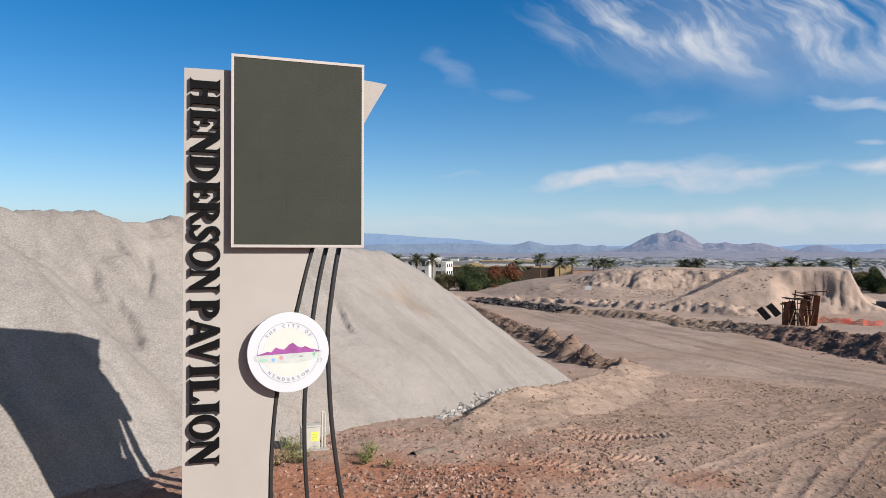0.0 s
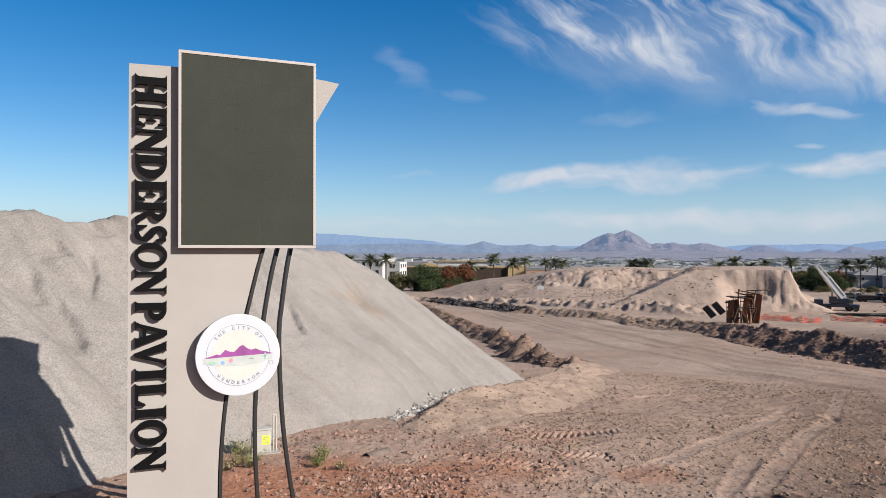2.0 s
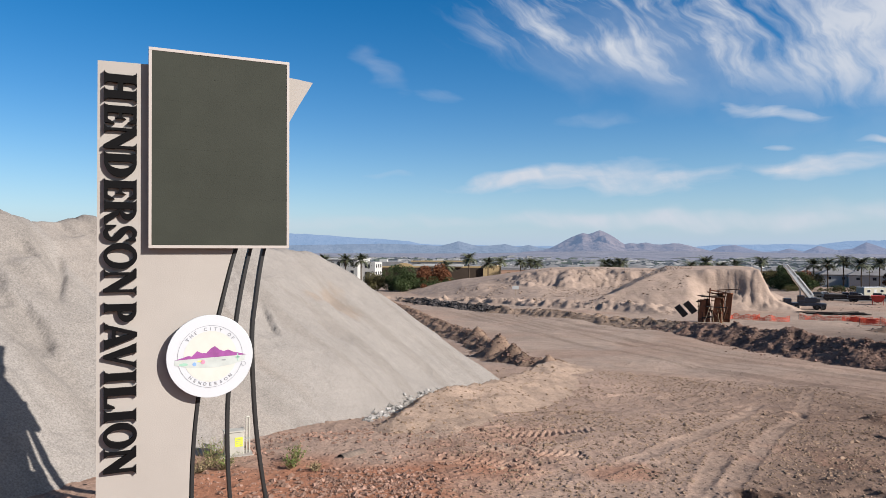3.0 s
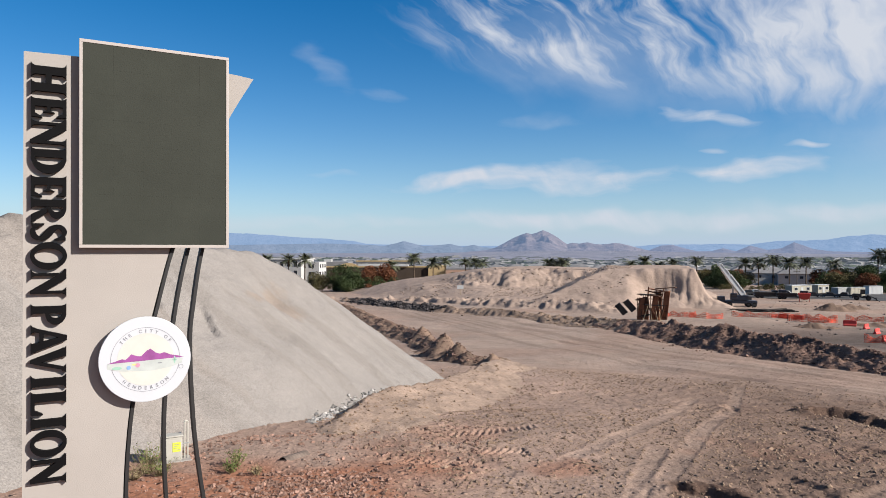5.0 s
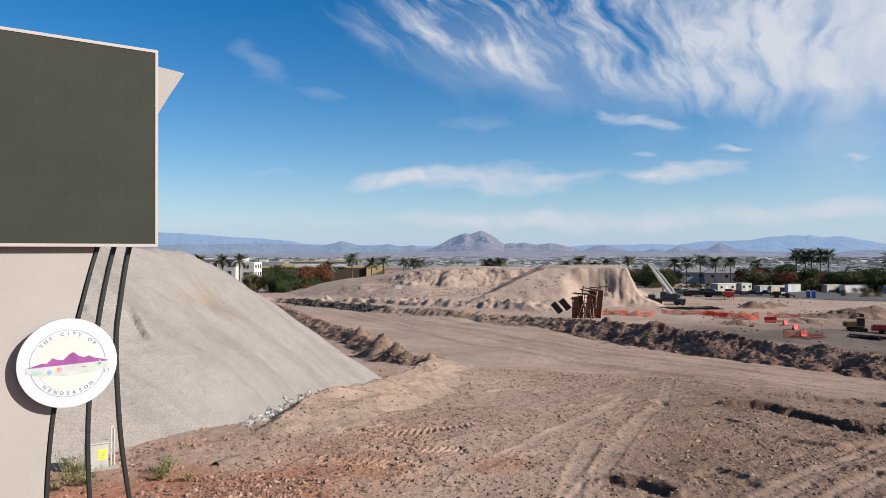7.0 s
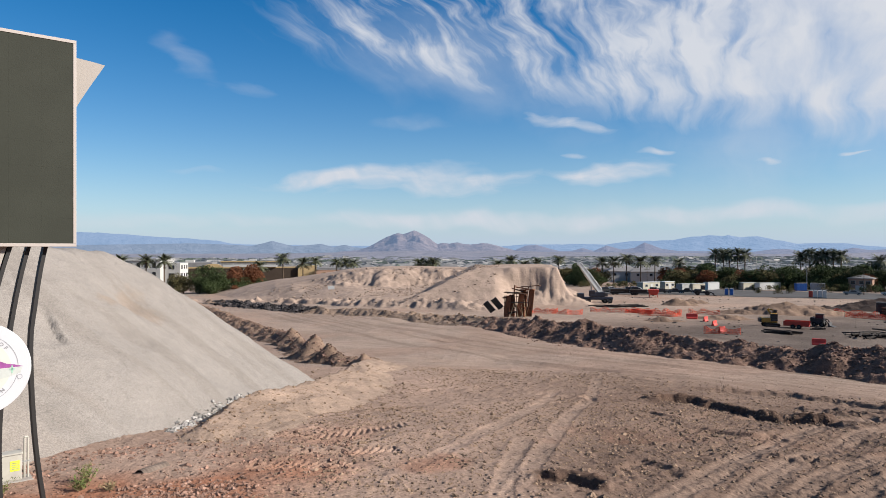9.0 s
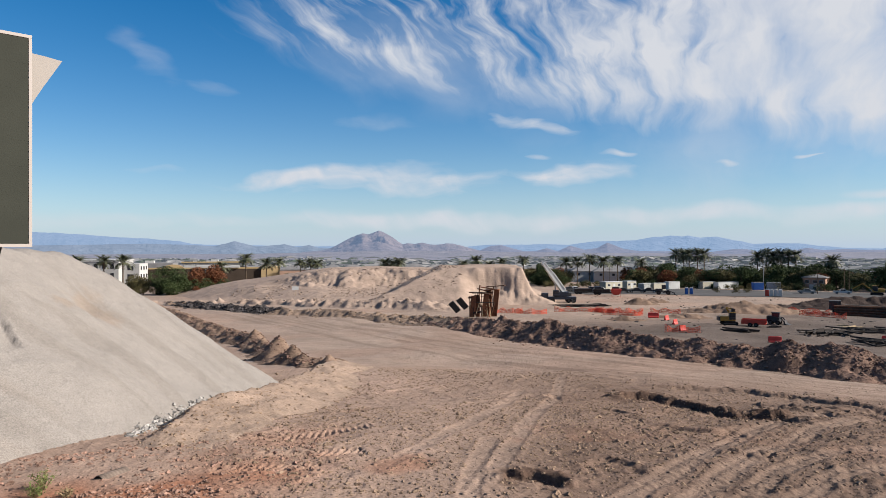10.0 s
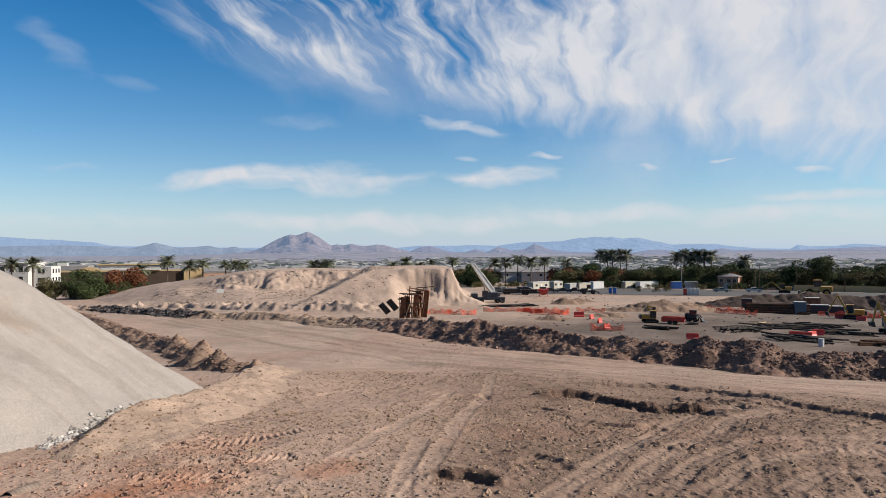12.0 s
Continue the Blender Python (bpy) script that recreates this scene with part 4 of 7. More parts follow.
# ---- the sign ----


def letters(text, size, depth, bold=0.0):
    """The mesh of a text in the built-in font, with its lower left corner at the origin, lying in x and y."""
    curve = bpy.data.curves.new("text", "FONT")
    curve.body, curve.size, curve.extrude, curve.offset, curve.resolution_u = text, size, depth / 2, bold, 3
    ob = new("text", curve)
    bpy.context.view_layer.update()
    me = bpy.data.meshes.new_from_object(ob.evaluated_get(bpy.context.evaluated_depsgraph_get()))
    bpy.data.objects.remove(ob)
    bpy.data.curves.remove(curve)
    co = np.empty(len(me.vertices) * 3, np.float32)
    me.vertices.foreach_get("co", co)
    co = co.reshape(-1, 3)
    co -= [co[:, 0].min(), co[:, 1].min(), co[:, 2].min()]
    me.vertices.foreach_set("co", co.ravel())
    return me, co


SIGN = thing("marquee_sign", pose(-5.0, 16.1, 0, 0, 0, 18.43), "tall cream stucco marquee sign with blank screen and dark curved fins", "sign")
RIGHT_EDGE = [(0.90, -0.3), (0.90, 0.6), (0.93, 1.8), (1.05, 3.2), (1.26, 4.25), (1.51, 5.22), (1.89, 6.73), (2.42, 8.25), (3.24, 9.96), (3.86, 11.05)]


def glyph(c):
    """The strokes of a bold letter with wedge serifs, in a unit square."""
    def wedge(x0, x1, up, reach=0.10, rise=0.13):
        y0, y1 = (1, 1 - rise) if up else (0, rise)
        ym = 0.6 * y0 + 0.4 * y1
        return [(x0 - reach, y0), (x1 + reach, y0), (x1 + 0.3 * reach, ym), (x1, y1), (x0, y1), (x0 - 0.3 * reach, ym)]

    def stem(x0, x1, low=True, high=True, reach=0.10):
        return [[(x0, 0.0), (x1, 0.0), (x1, 1.0), (x0, 1.0)]] + ([wedge(x0, x1, False, reach)] if low else []) + ([wedge(x0, x1, True, reach)] if high else [])

    def bowl(cx, cy, rx, ry, ix, iy, a0, a1, n=16):
        a = np.radians(np.linspace(a0, a1, n + 1))
        o = [(cx + rx * math.cos(t), cy + ry * math.sin(t)) for t in a]
        i = [(cx + ix * math.cos(t), cy + iy * math.sin(t)) for t in a]
        return [[o[k], o[k + 1], i[k + 1], i[k]] for k in range(n)]

    if c == "I":
        return stem(0.25, 0.75, reach=0.23)
    if c == "H":
        return stem(0.12, 0.37) + stem(0.63, 0.88) + [[(0.36, 0.41), (0.64, 0.41), (0.64, 0.58), (0.36, 0.58)]]
    if c == "L":
        return stem(0.14, 0.46) + [[(0.45, 0), (0.97, 0), (0.97, 0.11), (0.45, 0.11)], [(0.97, 0), (0.99, 0.34), (0.93, 0.32), (0.78, 0.10), (0.78, 0)]]
    if c == "E":
        return stem(0.14, 0.47) + [[(0.46, 0), (0.94, 0), (0.94, 0.11), (0.46, 0.11)], [(0.94, 0), (0.98, 0.32), (0.92, 0.30), (0.76, 0.10), (0.76, 0)],
                                   [(0.46, 0.89), (0.92, 0.89), (0.92, 1), (0.46, 1)], [(0.92, 1), (0.95, 0.70), (0.89, 0.72), (0.75, 0.90), (0.75, 1)],
                                   [(0.46, 0.45), (0.66, 0.45), (0.66, 0.55), (0.46, 0.55)], [(0.74, 0.33), (0.74, 0.67), (0.64, 0.55), (0.64, 0.45)]]
    if c == "N":
        return stem(0.14, 0.24, high=False, reach=0.13) + stem(0.78, 0.88, low=False, reach=0.12) + [[(0.0, 1.0), (0.36, 1.0), (0.88, 0.26), (0.88, -0.02), (0.76, -0.02), (0.14, 0.86), (0.0, 0.94)]]
    if c == "D":
        return stem(0.12, 0.40) + bowl(0.40, 0.5, 0.58, 0.5, 0.27, 0.39, -90, 90)
    if c == "P":
        return stem(0.14, 0.46) + bowl(0.46, 0.70, 0.52, 0.30, 0.22, 0.19, -90, 90, 12)
    if c == "R":
        return stem(0.10, 0.38) + bowl(0.40, 0.73, 0.46, 0.27, 0.19, 0.17, -90, 90, 12) + [[(0.38, 0.46), (0.62, 0.46), (1.0, 0.0), (0.70, 0.0)], wedge(0.80, 0.95, False, 0.08)]
    if c == "O":
        return bowl(0.5, 0.5, 0.5, 0.52, 0.26, 0.40, 0, 360, 30)
    if c == "A":
        return [[(0.40, 1.02), (0.56, 1.02), (0.98, 0.0), (0.66, 0.0)], [(0.40, 1.02), (0.50, 0.92), (0.21, 0.0), (0.08, 0.0)], [(0.24, 0.24), (0.70, 0.24), (0.66, 0.36), (0.28, 0.36)], wedge(0.10, 0.24, False, 0.10), wedge(0.68, 0.94, False, 0.06)]
    if c == "V":
        return [[(0.04, 1.0), (0.36, 1.0), (0.62, 0.10), (0.58, -0.02), (0.46, -0.02)], [(0.80, 1.0), (0.93, 1.0), (0.58, -0.02), (0.50, 0.08)], wedge(0.07, 0.34, True, 0.06), wedge(0.78, 0.92, True, 0.09)]
    # S
    mid = [np.array(p) for p in bend([(0.86, 0.74), (0.72, 0.90), (0.46, 0.94), (0.22, 0.80), (0.30, 0.61), (0.55, 0.49), (0.78, 0.35), (0.76, 0.14), (0.50, 0.055), (0.24, 0.11), (0.12, 0.28)], 30)]
    edge = []
    for i, p in enumerate(mid):
        w = mid[min(i + 1, 30)] - mid[max(i - 1, 0)]
        edge.append((p, np.array([w[1], -w[0]]) / np.hypot(*w) * (0.05 + 0.085 * math.sin(math.pi * i / 30) ** 2)))
    out = [[tuple(edge[i][0] - edge[i][1]), tuple(edge[i + 1][0] - edge[i + 1][1]), tuple(edge[i + 1][0] + edge[i + 1][1]), tuple(edge[i][0] + edge[i][1])] for i in range(30)]
    return out + [[(0.76, 0.98), (0.92, 0.98), (0.93, 0.66), (0.84, 0.66), (0.72, 0.88)], [(0.06, 0.02), (0.06, 0.38), (0.15, 0.36), (0.28, 0.12), (0.22, 0.02)]]


def build_sign():
    edge = [tuple(p) for p in bend(RIGHT_EDGE, 44)]
    top = [tuple(p) for p in bend([(3.86, 11.05), (3.2, 11.12), (2.0, 11.13), (-1.05, 11.07)], 10)][1:]
    part("pillar", plate([(-1.08, -0.3), *edge, *top], 0.40, 0.95), M_STUCCO, SIGN, "smooth cream stucco slab")
    # dark fins that sweep up along the slab's edge and in front of the gravel
    for k, (line, y0, y1) in enumerate((([(0.98, -0.3), (0.97, 0.6), (0.99, 1.8), (1.11, 3.2), (1.33, 4.25), (1.58, 5.22), (1.95, 6.73), (2.47, 8.2)], 0.37, 0.97),
                                        ([(1.98, -0.3), (1.87, 0.57), (1.80, 1.87), (1.82, 3.28), (2.02, 5.2), (2.33, 6.8), (2.75, 8.0)], 0.45, 0.75),
                                        ([(2.93, -0.3), (2.74, 0.47), (2.48, 2.4), (2.38, 4.5), (2.46, 5.52), (2.66, 6.81), (3.0, 7.9)], 0.45, 0.75))):
        mid = [np.array(p) for p in bend(line, 36)]
        left, right = [], []
        for i, p in enumerate(mid):
            w = mid[min(i + 1, len(mid) - 1)] - mid[max(i - 1, 0)]
            n = np.array([w[1], -w[0]]) / np.hypot(*w) * 0.038
            left.append(tuple(p - n))
            right.append(tuple(p + n))
        part("fin", plate([*left, *right[::-1]], y0, y1), M_DARK, SIGN, "dark brown curved metal fin")
    # the display cabinet
    cab = part("display_cabinet", box(0.004, 0.23, 6.83, 3.222, 0.40, 11.45, 0.012), M_DARK, SIGN, "dark housing of the display")
    for name, b in (("frame_top", (0.004, 0.2, 11.385, 3.222, 0.26, 11.455)), ("frame_bottom", (0.004, 0.2, 6.825, 3.222, 0.26, 6.895)),
                    ("frame_side", (0.004, 0.2, 6.895, 0.069, 0.26, 11.385)), ("frame_side", (3.157, 0.2, 6.895, 3.222, 0.26, 11.385))):
        part(name, box(*b, 0.006), M_FRAME, cab, "cream painted frame")
    # screen modules, each a little apart
    nx, nz = 5, 8
    w, h = (3.157 - 0.069) / nx, (11.385 - 6.895) / nz
    tile = box(0.0003, 0, 0.0003, w - 0.0003, 0.03, h - 0.0003)
    me = part("screen_module", tile, M_SCREEN, cab, "unlit dark olive screen module").data
    bpy.data.objects.remove(bpy.data.objects["screen_module"])
    for i in range(nx):
        for k in range(nz):
            ob = new("screen_module", me)
            ob.parent = cab
            ob.location = (0.069 + i * w, 0.212 + 0.0004 * ((i * 7 + k * 3) % 3), 6.895 + k * h)
    # the lettering, which runs down the slab: upper and lower end of each letter
    cap, base, deep = 0.675, -0.915, 0.10
    spans = [(10.86, 10.14), (10.13, 9.64), (9.65, 9.01), (9.04, 8.43), (8.43, 7.92), (7.93, 7.38), (7.38, 6.95), (6.95, 6.35), (6.36, 5.75), (5.62, 5.13), (5.15, 4.52), (4.66, 4.08), (4.06, 3.73), (3.72, 3.18), (3.17, 2.84), (2.84, 2.27), (2.28, 1.65)]
    for c, (z0, z1) in zip("HENDERSONPAVILION", spans):
        bm = bmesh.new()
        for k, outline in enumerate(glyph(c)):
            piece = plate([(base + v * cap, z0 - u * (z0 - z1)) for u, v in outline], 0.399 - deep - 0.0007 * k, 0.398)
            tmp = bpy.data.meshes.new("piece")
            piece.to_mesh(tmp)
            piece.free()
            bm.from_mesh(tmp)
            bpy.data.meshes.remove(tmp)
        part("letter", bm, M_BLACK, SIGN)
    # the round seal
    seal = part("seal_disc", disc(0.978, 0.10, 64), M_WHITE, SIGN, "round white seal panel with rounded rim")
    seal.location = (1.36, 0.26, 4.265)
    part("standoff", box(1.1, 0.26, 4.0, 1.2, 0.42, 4.6), M_DARK, SIGN)
    ring(seal, "ring", 0.735, 0.727, 0.1045, M_INK, "thin grey ring")
    ring(seal, "sun_field", 0.60, 0.0, 0.103, M_CREAM, "pale cream inner field")
    peaks = [(-0.80, -0.05), (-0.62, 0.0), (-0.50, 0.04), (-0.42, 0.02), (-0.30, 0.14), (-0.20, 0.09), (-0.10, 0.08), (0.02, 0.20), (0.10, 0.24), (0.20, 0.15),
             (0.30, 0.11), (0.40, 0.14), (0.52, 0.08), (0.66, 0.05), (0.82, 0.0), (0.30, -0.015), (-0.3, -0.035)]
    flat(seal, "mountain_shape", peaks, 0.107, M_PURPLE, "purple mountain range")
    flat(seal, "ground_shape", [(-0.80, -0.17), (-0.5, -0.24), (0.1, -0.27), (0.5, -0.22), (0.78, -0.13), (0.80, -0.02), (0.3, -0.02), (-0.3, -0.04), (-0.80, -0.055)], 0.105, M_PALE, "pale grey foreground band")
    for name, cx, cz, rx, rz, mat, label in (("green_mark", -0.60, -0.16, 0.10, 0.035, M_MINT, "pale green mark"), ("blue_mark", -0.36, -0.165, 0.045, 0.045, M_SKYBLUE, "small blue mark"),
                                             ("pink_mark", -0.17, -0.12, 0.05, 0.05, M_PINK, "small pink mark"), ("dark_mark", 0.30, -0.10, 0.055, 0.014, M_INK, "small dark mark"),
                                             ("green_mark", 0.62, -0.05, 0.02, 0.09, M_MINT, "thin pale green mark"), ("green_mark", 0.62, -0.05, 0.06, 0.022, M_MINT, "pale green mark"),
                                             ("yellow_mark", -0.24, -0.10, 0.06, 0.02, M_LEMON, "small yellow mark")):
        flat(seal, name, [(cx + rx * math.cos(a), cz + rz * math.sin(a)) for a in np.linspace(0, 2 * math.pi, 13)[:-1]], 0.109, mat, label)
    arc_text(seal, "THE CITY OF", 0.655, 90, 10.2, False)
    arc_text(seal, "HENDERSON", 0.655, -90, 10.8, True)
    ring(seal, "ring", 0.05, 0.042, 0.1045, M_INK, "", (0.76, -0.22))


def disc(radius, thick, n):
    """A round panel facing -y, its front at -thick, with a rounded rim."""
    bm = bmesh.new()
    bmesh.ops.create_cone(bm, cap_ends=True, segments=n, radius1=radius, radius2=radius, depth=thick, matrix=Matrix.Translation((0, -thick / 2, 0)) @ Matrix.Rotation(math.pi / 2, 4, "X"))
    bmesh.ops.bevel(bm, geom=[e for e in bm.edges if e.calc_face_angle(0) > 1.0], offset=0.012, segments=2, profile=0.6, affect="EDGES")
    return bm


def ring(parent, name, r1, r0, y, mat, label, at=(0, 0)):
    n = 56
    a = np.linspace(0, 2 * math.pi, n + 1)[:-1]
    verts = [(at[0] + r1 * math.cos(t), -y, at[1] + r1 * math.sin(t)) for t in a]
    if r0:
        verts += [(at[0] + r0 * math.cos(t), -y, at[1] + r0 * math.sin(t)) for t in a]
        faces = [(i, (i + 1) % n, n + (i + 1) % n, n + i) for i in range(n)]
    else:
        faces = [tuple(range(n))]
    part(name, mesh_of(name, verts, faces, (mat,), True), None, parent, label)


def flat(parent, name, outline, y, mat, label):
    part(name, mesh_of(name, [(x, -y, z) for x, z in outline], [tuple(range(len(outline)))], (mat,), True), None, parent, label)


def arc_text(parent, text, radius, middle, step, below):
    n = len(text)
    for i, c in enumerate(text):
        if c == " ":
            continue
        off = (i - (n - 1) / 2) * step
        a = radians(middle + off if below else middle - off)
        me, co = letters(c, 0.105, 0.004, 0.002)
        co[:, 0] -= co[:, 0].max() / 2
        co[:, 1] -= co[:, 1].max() / 2
        me.vertices.foreach_set("co", co.ravel())
        me.materials.append(M_INK)
        ob = part("letter", me, None, parent)
        turn = a + math.pi / 2 if below else a - math.pi / 2
        ob.matrix_local = Matrix.Translation((radius * math.cos(a), -0.102, radius * math.sin(a))) @ Matrix.Rotation(-turn, 4, "Y") @ Matrix.Rotation(math.pi / 2, 4, "X")


M_INK = material("seal_ink", (0.30, 0.30, 0.32), 0.6, spread=0.1, wave=0.3)
M_CREAM = material("seal_cream", (0.68, 0.665, 0.60), 0.6, spread=0.06, wave=0.5)
M_PURPLE = material("seal_purple", (0.33, 0.07, 0.30), 0.6, spread=0.2, wave=0.2)
M_PALE = material("seal_pale", (0.55, 0.58, 0.55), 0.6, spread=0.1, wave=0.2)
M_MINT = material("seal_green", (0.35, 0.58, 0.45), 0.6, spread=0.1, wave=0.2)
M_SKYBLUE = material("seal_blue", (0.25, 0.42, 0.75), 0.6, spread=0.1, wave=0.2)
M_PINK = material("seal_pink", (0.80, 0.30, 0.45), 0.6, spread=0.1, wave=0.2)
M_LEMON = material("seal_yellow", (0.80, 0.68, 0.25), 0.6, spread=0.1, wave=0.2)
build_sign()

# ---- the distance: mountains and the valley ----


def painted_haze_material(name, colour, light, amount, wave, rough_wave):
    """A far surface; the haze before it is painted in as a bluish glow."""
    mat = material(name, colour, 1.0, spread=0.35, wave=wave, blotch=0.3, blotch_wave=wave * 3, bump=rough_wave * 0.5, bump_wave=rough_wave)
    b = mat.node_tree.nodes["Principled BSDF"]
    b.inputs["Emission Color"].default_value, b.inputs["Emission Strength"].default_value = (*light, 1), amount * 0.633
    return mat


# the blue of the distant air is put into these colours and their glow
M_PEAK = painted_haze_material("near_mountain", (0.15, 0.115, 0.105), (0.20, 0.28, 0.44), 0.50, 60, 40)
M_RANGE = painted_haze_material("far_mountain", (0.06, 0.06, 0.07), (0.21, 0.32, 0.49), 0.86, 120, 60)
M_NEARHILL = painted_haze_material("hill_violet", (0.075, 0.065, 0.072), (0.22, 0.27, 0.40), 0.66, 80, 40)
M_HILL = painted_haze_material("hill_blue", (0.08, 0.085, 0.10), (0.24, 0.33, 0.47), 0.60, 120, 60)
M_FLANK = painted_haze_material("valley_flank", (0.12, 0.10, 0.10), (0.27, 0.31, 0.42), 0.50, 90, 30)
M_VALLEY = painted_haze_material("valley_floor", (0.13, 0.115, 0.10), (0.31, 0.385, 0.48), 0.38, 60, 10)


def mountain(name, profile, r, deep, mat, label, seed, rough):
    """A range: bearing and height over the eye's level, as degrees, give the crest at distance r."""
    deg = np.arange(profile[0][0], profile[-1][0], 0.09)
    crest = np.interp(deg, [p[0] for p in profile], [p[1] for p in profile])
    crest = crest + 0.02 * (0.3 + np.maximum(crest, 0)) * fbm(deg, 0 * deg, 0.8, 4, 0.6, seed + 1)
    crest = EYE + r * np.tan(np.radians(crest))
    steps = np.linspace(-1, 0.35, 34)
    D, S = np.meshgrid(deg, steps)
    R = r + S * deep
    x, y = R * np.sin(np.radians(D)), R * np.cos(np.radians(D))
    foot = np.interp(R, RANGE, DROP) - 4
    body = np.where(S < 0, (1 + S) ** 1.5, 1 - S * 2)
    C = np.broadcast_to(crest, D.shape)
    z = foot + (C - foot) * body + rough * (C - foot) * ridged(x, y, deep * 0.30, 5, 0.55, seed) * np.clip(body * (1.0 - body) * 2.6, 0, 1)
    z = np.minimum(z, foot + (C - foot) * np.minimum(1, body + 0.06))
    n, m = D.shape
    i, j = np.arange(n - 1)[:, None] * m, np.arange(m - 1)[None]
    quads = np.stack([i + j, i + m + j, i + m + j + 1, i + j + 1], -1).reshape(-1, 4)
    me = fast_mesh(name, np.stack([x.ravel(), y.ravel(), z.ravel()], -1), quads[:, ::-1], mat)
    tagged(new(name, me), label, "mountain", kind="structure")


FAR_RANGE = [(-40, 0.9), (-12, 1.25), (-8, 1.35), (-5.5, 1.3), (-3, 1.12), (-1, 0.98), (0.6, 0.9), (2.0, 0.81), (3.1, 0.71), (4.0, 0.49), (5.6, 0.42), (8, 0.40), (14, 0.3), (22, 0.3), (26, 0.25), (28, 0.42), (29.9, 0.43), (32.8, 0.45), (34.7, 0.41), (36.6, 0.67),
             (38.2, 0.71), (39.9, 0.77), (41.0, 1.01), (42.0, 1.08), (42.6, 1.17), (43.5, 1.05), (43.9, 1.15), (44.8, 0.94), (46.0, 1.0), (47.1, 0.76), (47.7, 0.66), (48.6, 0.42), (50.3, 0.48), (51.7, 0.47), (53.0, 0.27), (54.9, 0.10),
             (57.0, 0.05), (57.5, 0.36), (58.3, 0.24), (59.8, 0.25), (61.2, 0.42), (63, 0.25), (70, 0.4), (80, 0.4)]
LOW_HILLS = [(-12, 0.3), (-4, 0.4), (0, 0.5), (2.0, 0.48), (4.0, 0.40), (5.6, 0.32), (6.5, 0.5), (7.2, 0.72), (7.95, 0.54), (8.9, 0.28), (10, 0.36), (11.1, 0.47), (12.2, 0.23), (13.1, 0.4), (13.9, 0.18), (16, 0.1)]
PEAK = [(12.5, -0.2), (14.2, -0.05), (14.8, 0.12), (15.6, 0.5), (16.6, 1.05), (17.45, 1.36), (17.9, 1.27), (18.4, 1.45), (18.85, 1.62), (19.4, 1.43), (19.9, 1.05), (20.3, 0.79), (20.8, 0.5), (21.2, 0.60), (21.8, 0.52), (22.5, 0.61), (23.1, 0.45), (23.6, 0.42),
        (24.5, 0.55), (25.2, 0.48), (25.7, 0.37), (26.4, 0.15), (27.4, -0.1), (27.9, -0.25)]
HILLS = [(26.8, -0.3), (27.4, 0.0), (28.2, 0.33), (29.0, 0.42), (29.9, 0.14), (30.9, -0.12), (32.0, -0.10), (32.8, 0.13), (33.7, -0.12), (34.7, 0.31), (35.9, -0.02), (36.9, 0.12), (37.7, 0.59), (38.3, 0.35), (39.0, 0.05),
        (40.2, -0.12), (45.6, -0.2), (47.2, 0.02), (48.2, 0.0), (49, -0.2), (51, -0.15), (52.3, 0.12), (53.2, -0.05), (54.5, 0.0), (57, -0.05), (60, 0.08), (63, 0.18), (66, 0.3), (75, 0.1)]
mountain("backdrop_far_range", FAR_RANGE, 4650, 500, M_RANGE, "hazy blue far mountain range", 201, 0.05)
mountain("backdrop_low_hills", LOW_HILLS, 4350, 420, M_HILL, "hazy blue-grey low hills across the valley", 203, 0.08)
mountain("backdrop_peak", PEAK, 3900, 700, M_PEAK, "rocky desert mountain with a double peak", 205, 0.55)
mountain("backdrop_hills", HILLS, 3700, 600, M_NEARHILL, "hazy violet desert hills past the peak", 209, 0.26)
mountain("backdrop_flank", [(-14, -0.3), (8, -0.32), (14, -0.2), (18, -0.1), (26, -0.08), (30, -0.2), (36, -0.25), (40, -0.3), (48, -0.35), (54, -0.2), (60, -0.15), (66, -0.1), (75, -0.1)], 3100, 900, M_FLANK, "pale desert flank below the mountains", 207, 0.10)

# ---- plants ----
M_LEAF = material("leaf_dark", (0.078, 0.105, 0.042), 0.8, spread=0.45, wave=0.9, randomly=0.45)
M_OLIVE = material("leaf_olive", (0.19, 0.165, 0.075), 0.8, spread=0.4, wave=0.9, randomly=0.4)
M_RUST = material("leaf_rust", (0.25, 0.10, 0.05), 0.8, spread=0.4, wave=0.8, randomly=0.3)
M_PALM = material("palm_leaf", (0.115, 0.125, 0.062), 0.7, spread=0.4, wave=0.8, randomly=0.3)
M_BARK = material("bark", (0.13, 0.095, 0.07), 0.95, spread=0.3, wave=0.4, bump=0.03, bump_wave=0.15)
M_WEED = material("weed_leaf", (0.16, 0.20, 0.06), 0.8, spread=0.4, wave=0.2)
M_DRY = material("dry_stalk", (0.30, 0.23, 0.13), 0.9, spread=0.3, wave=0.2)
for m in (M_LEAF, M_OLIVE, M_RUST, M_PALM, M_WEED):
    island_tint(m, 0.8, 1.2)


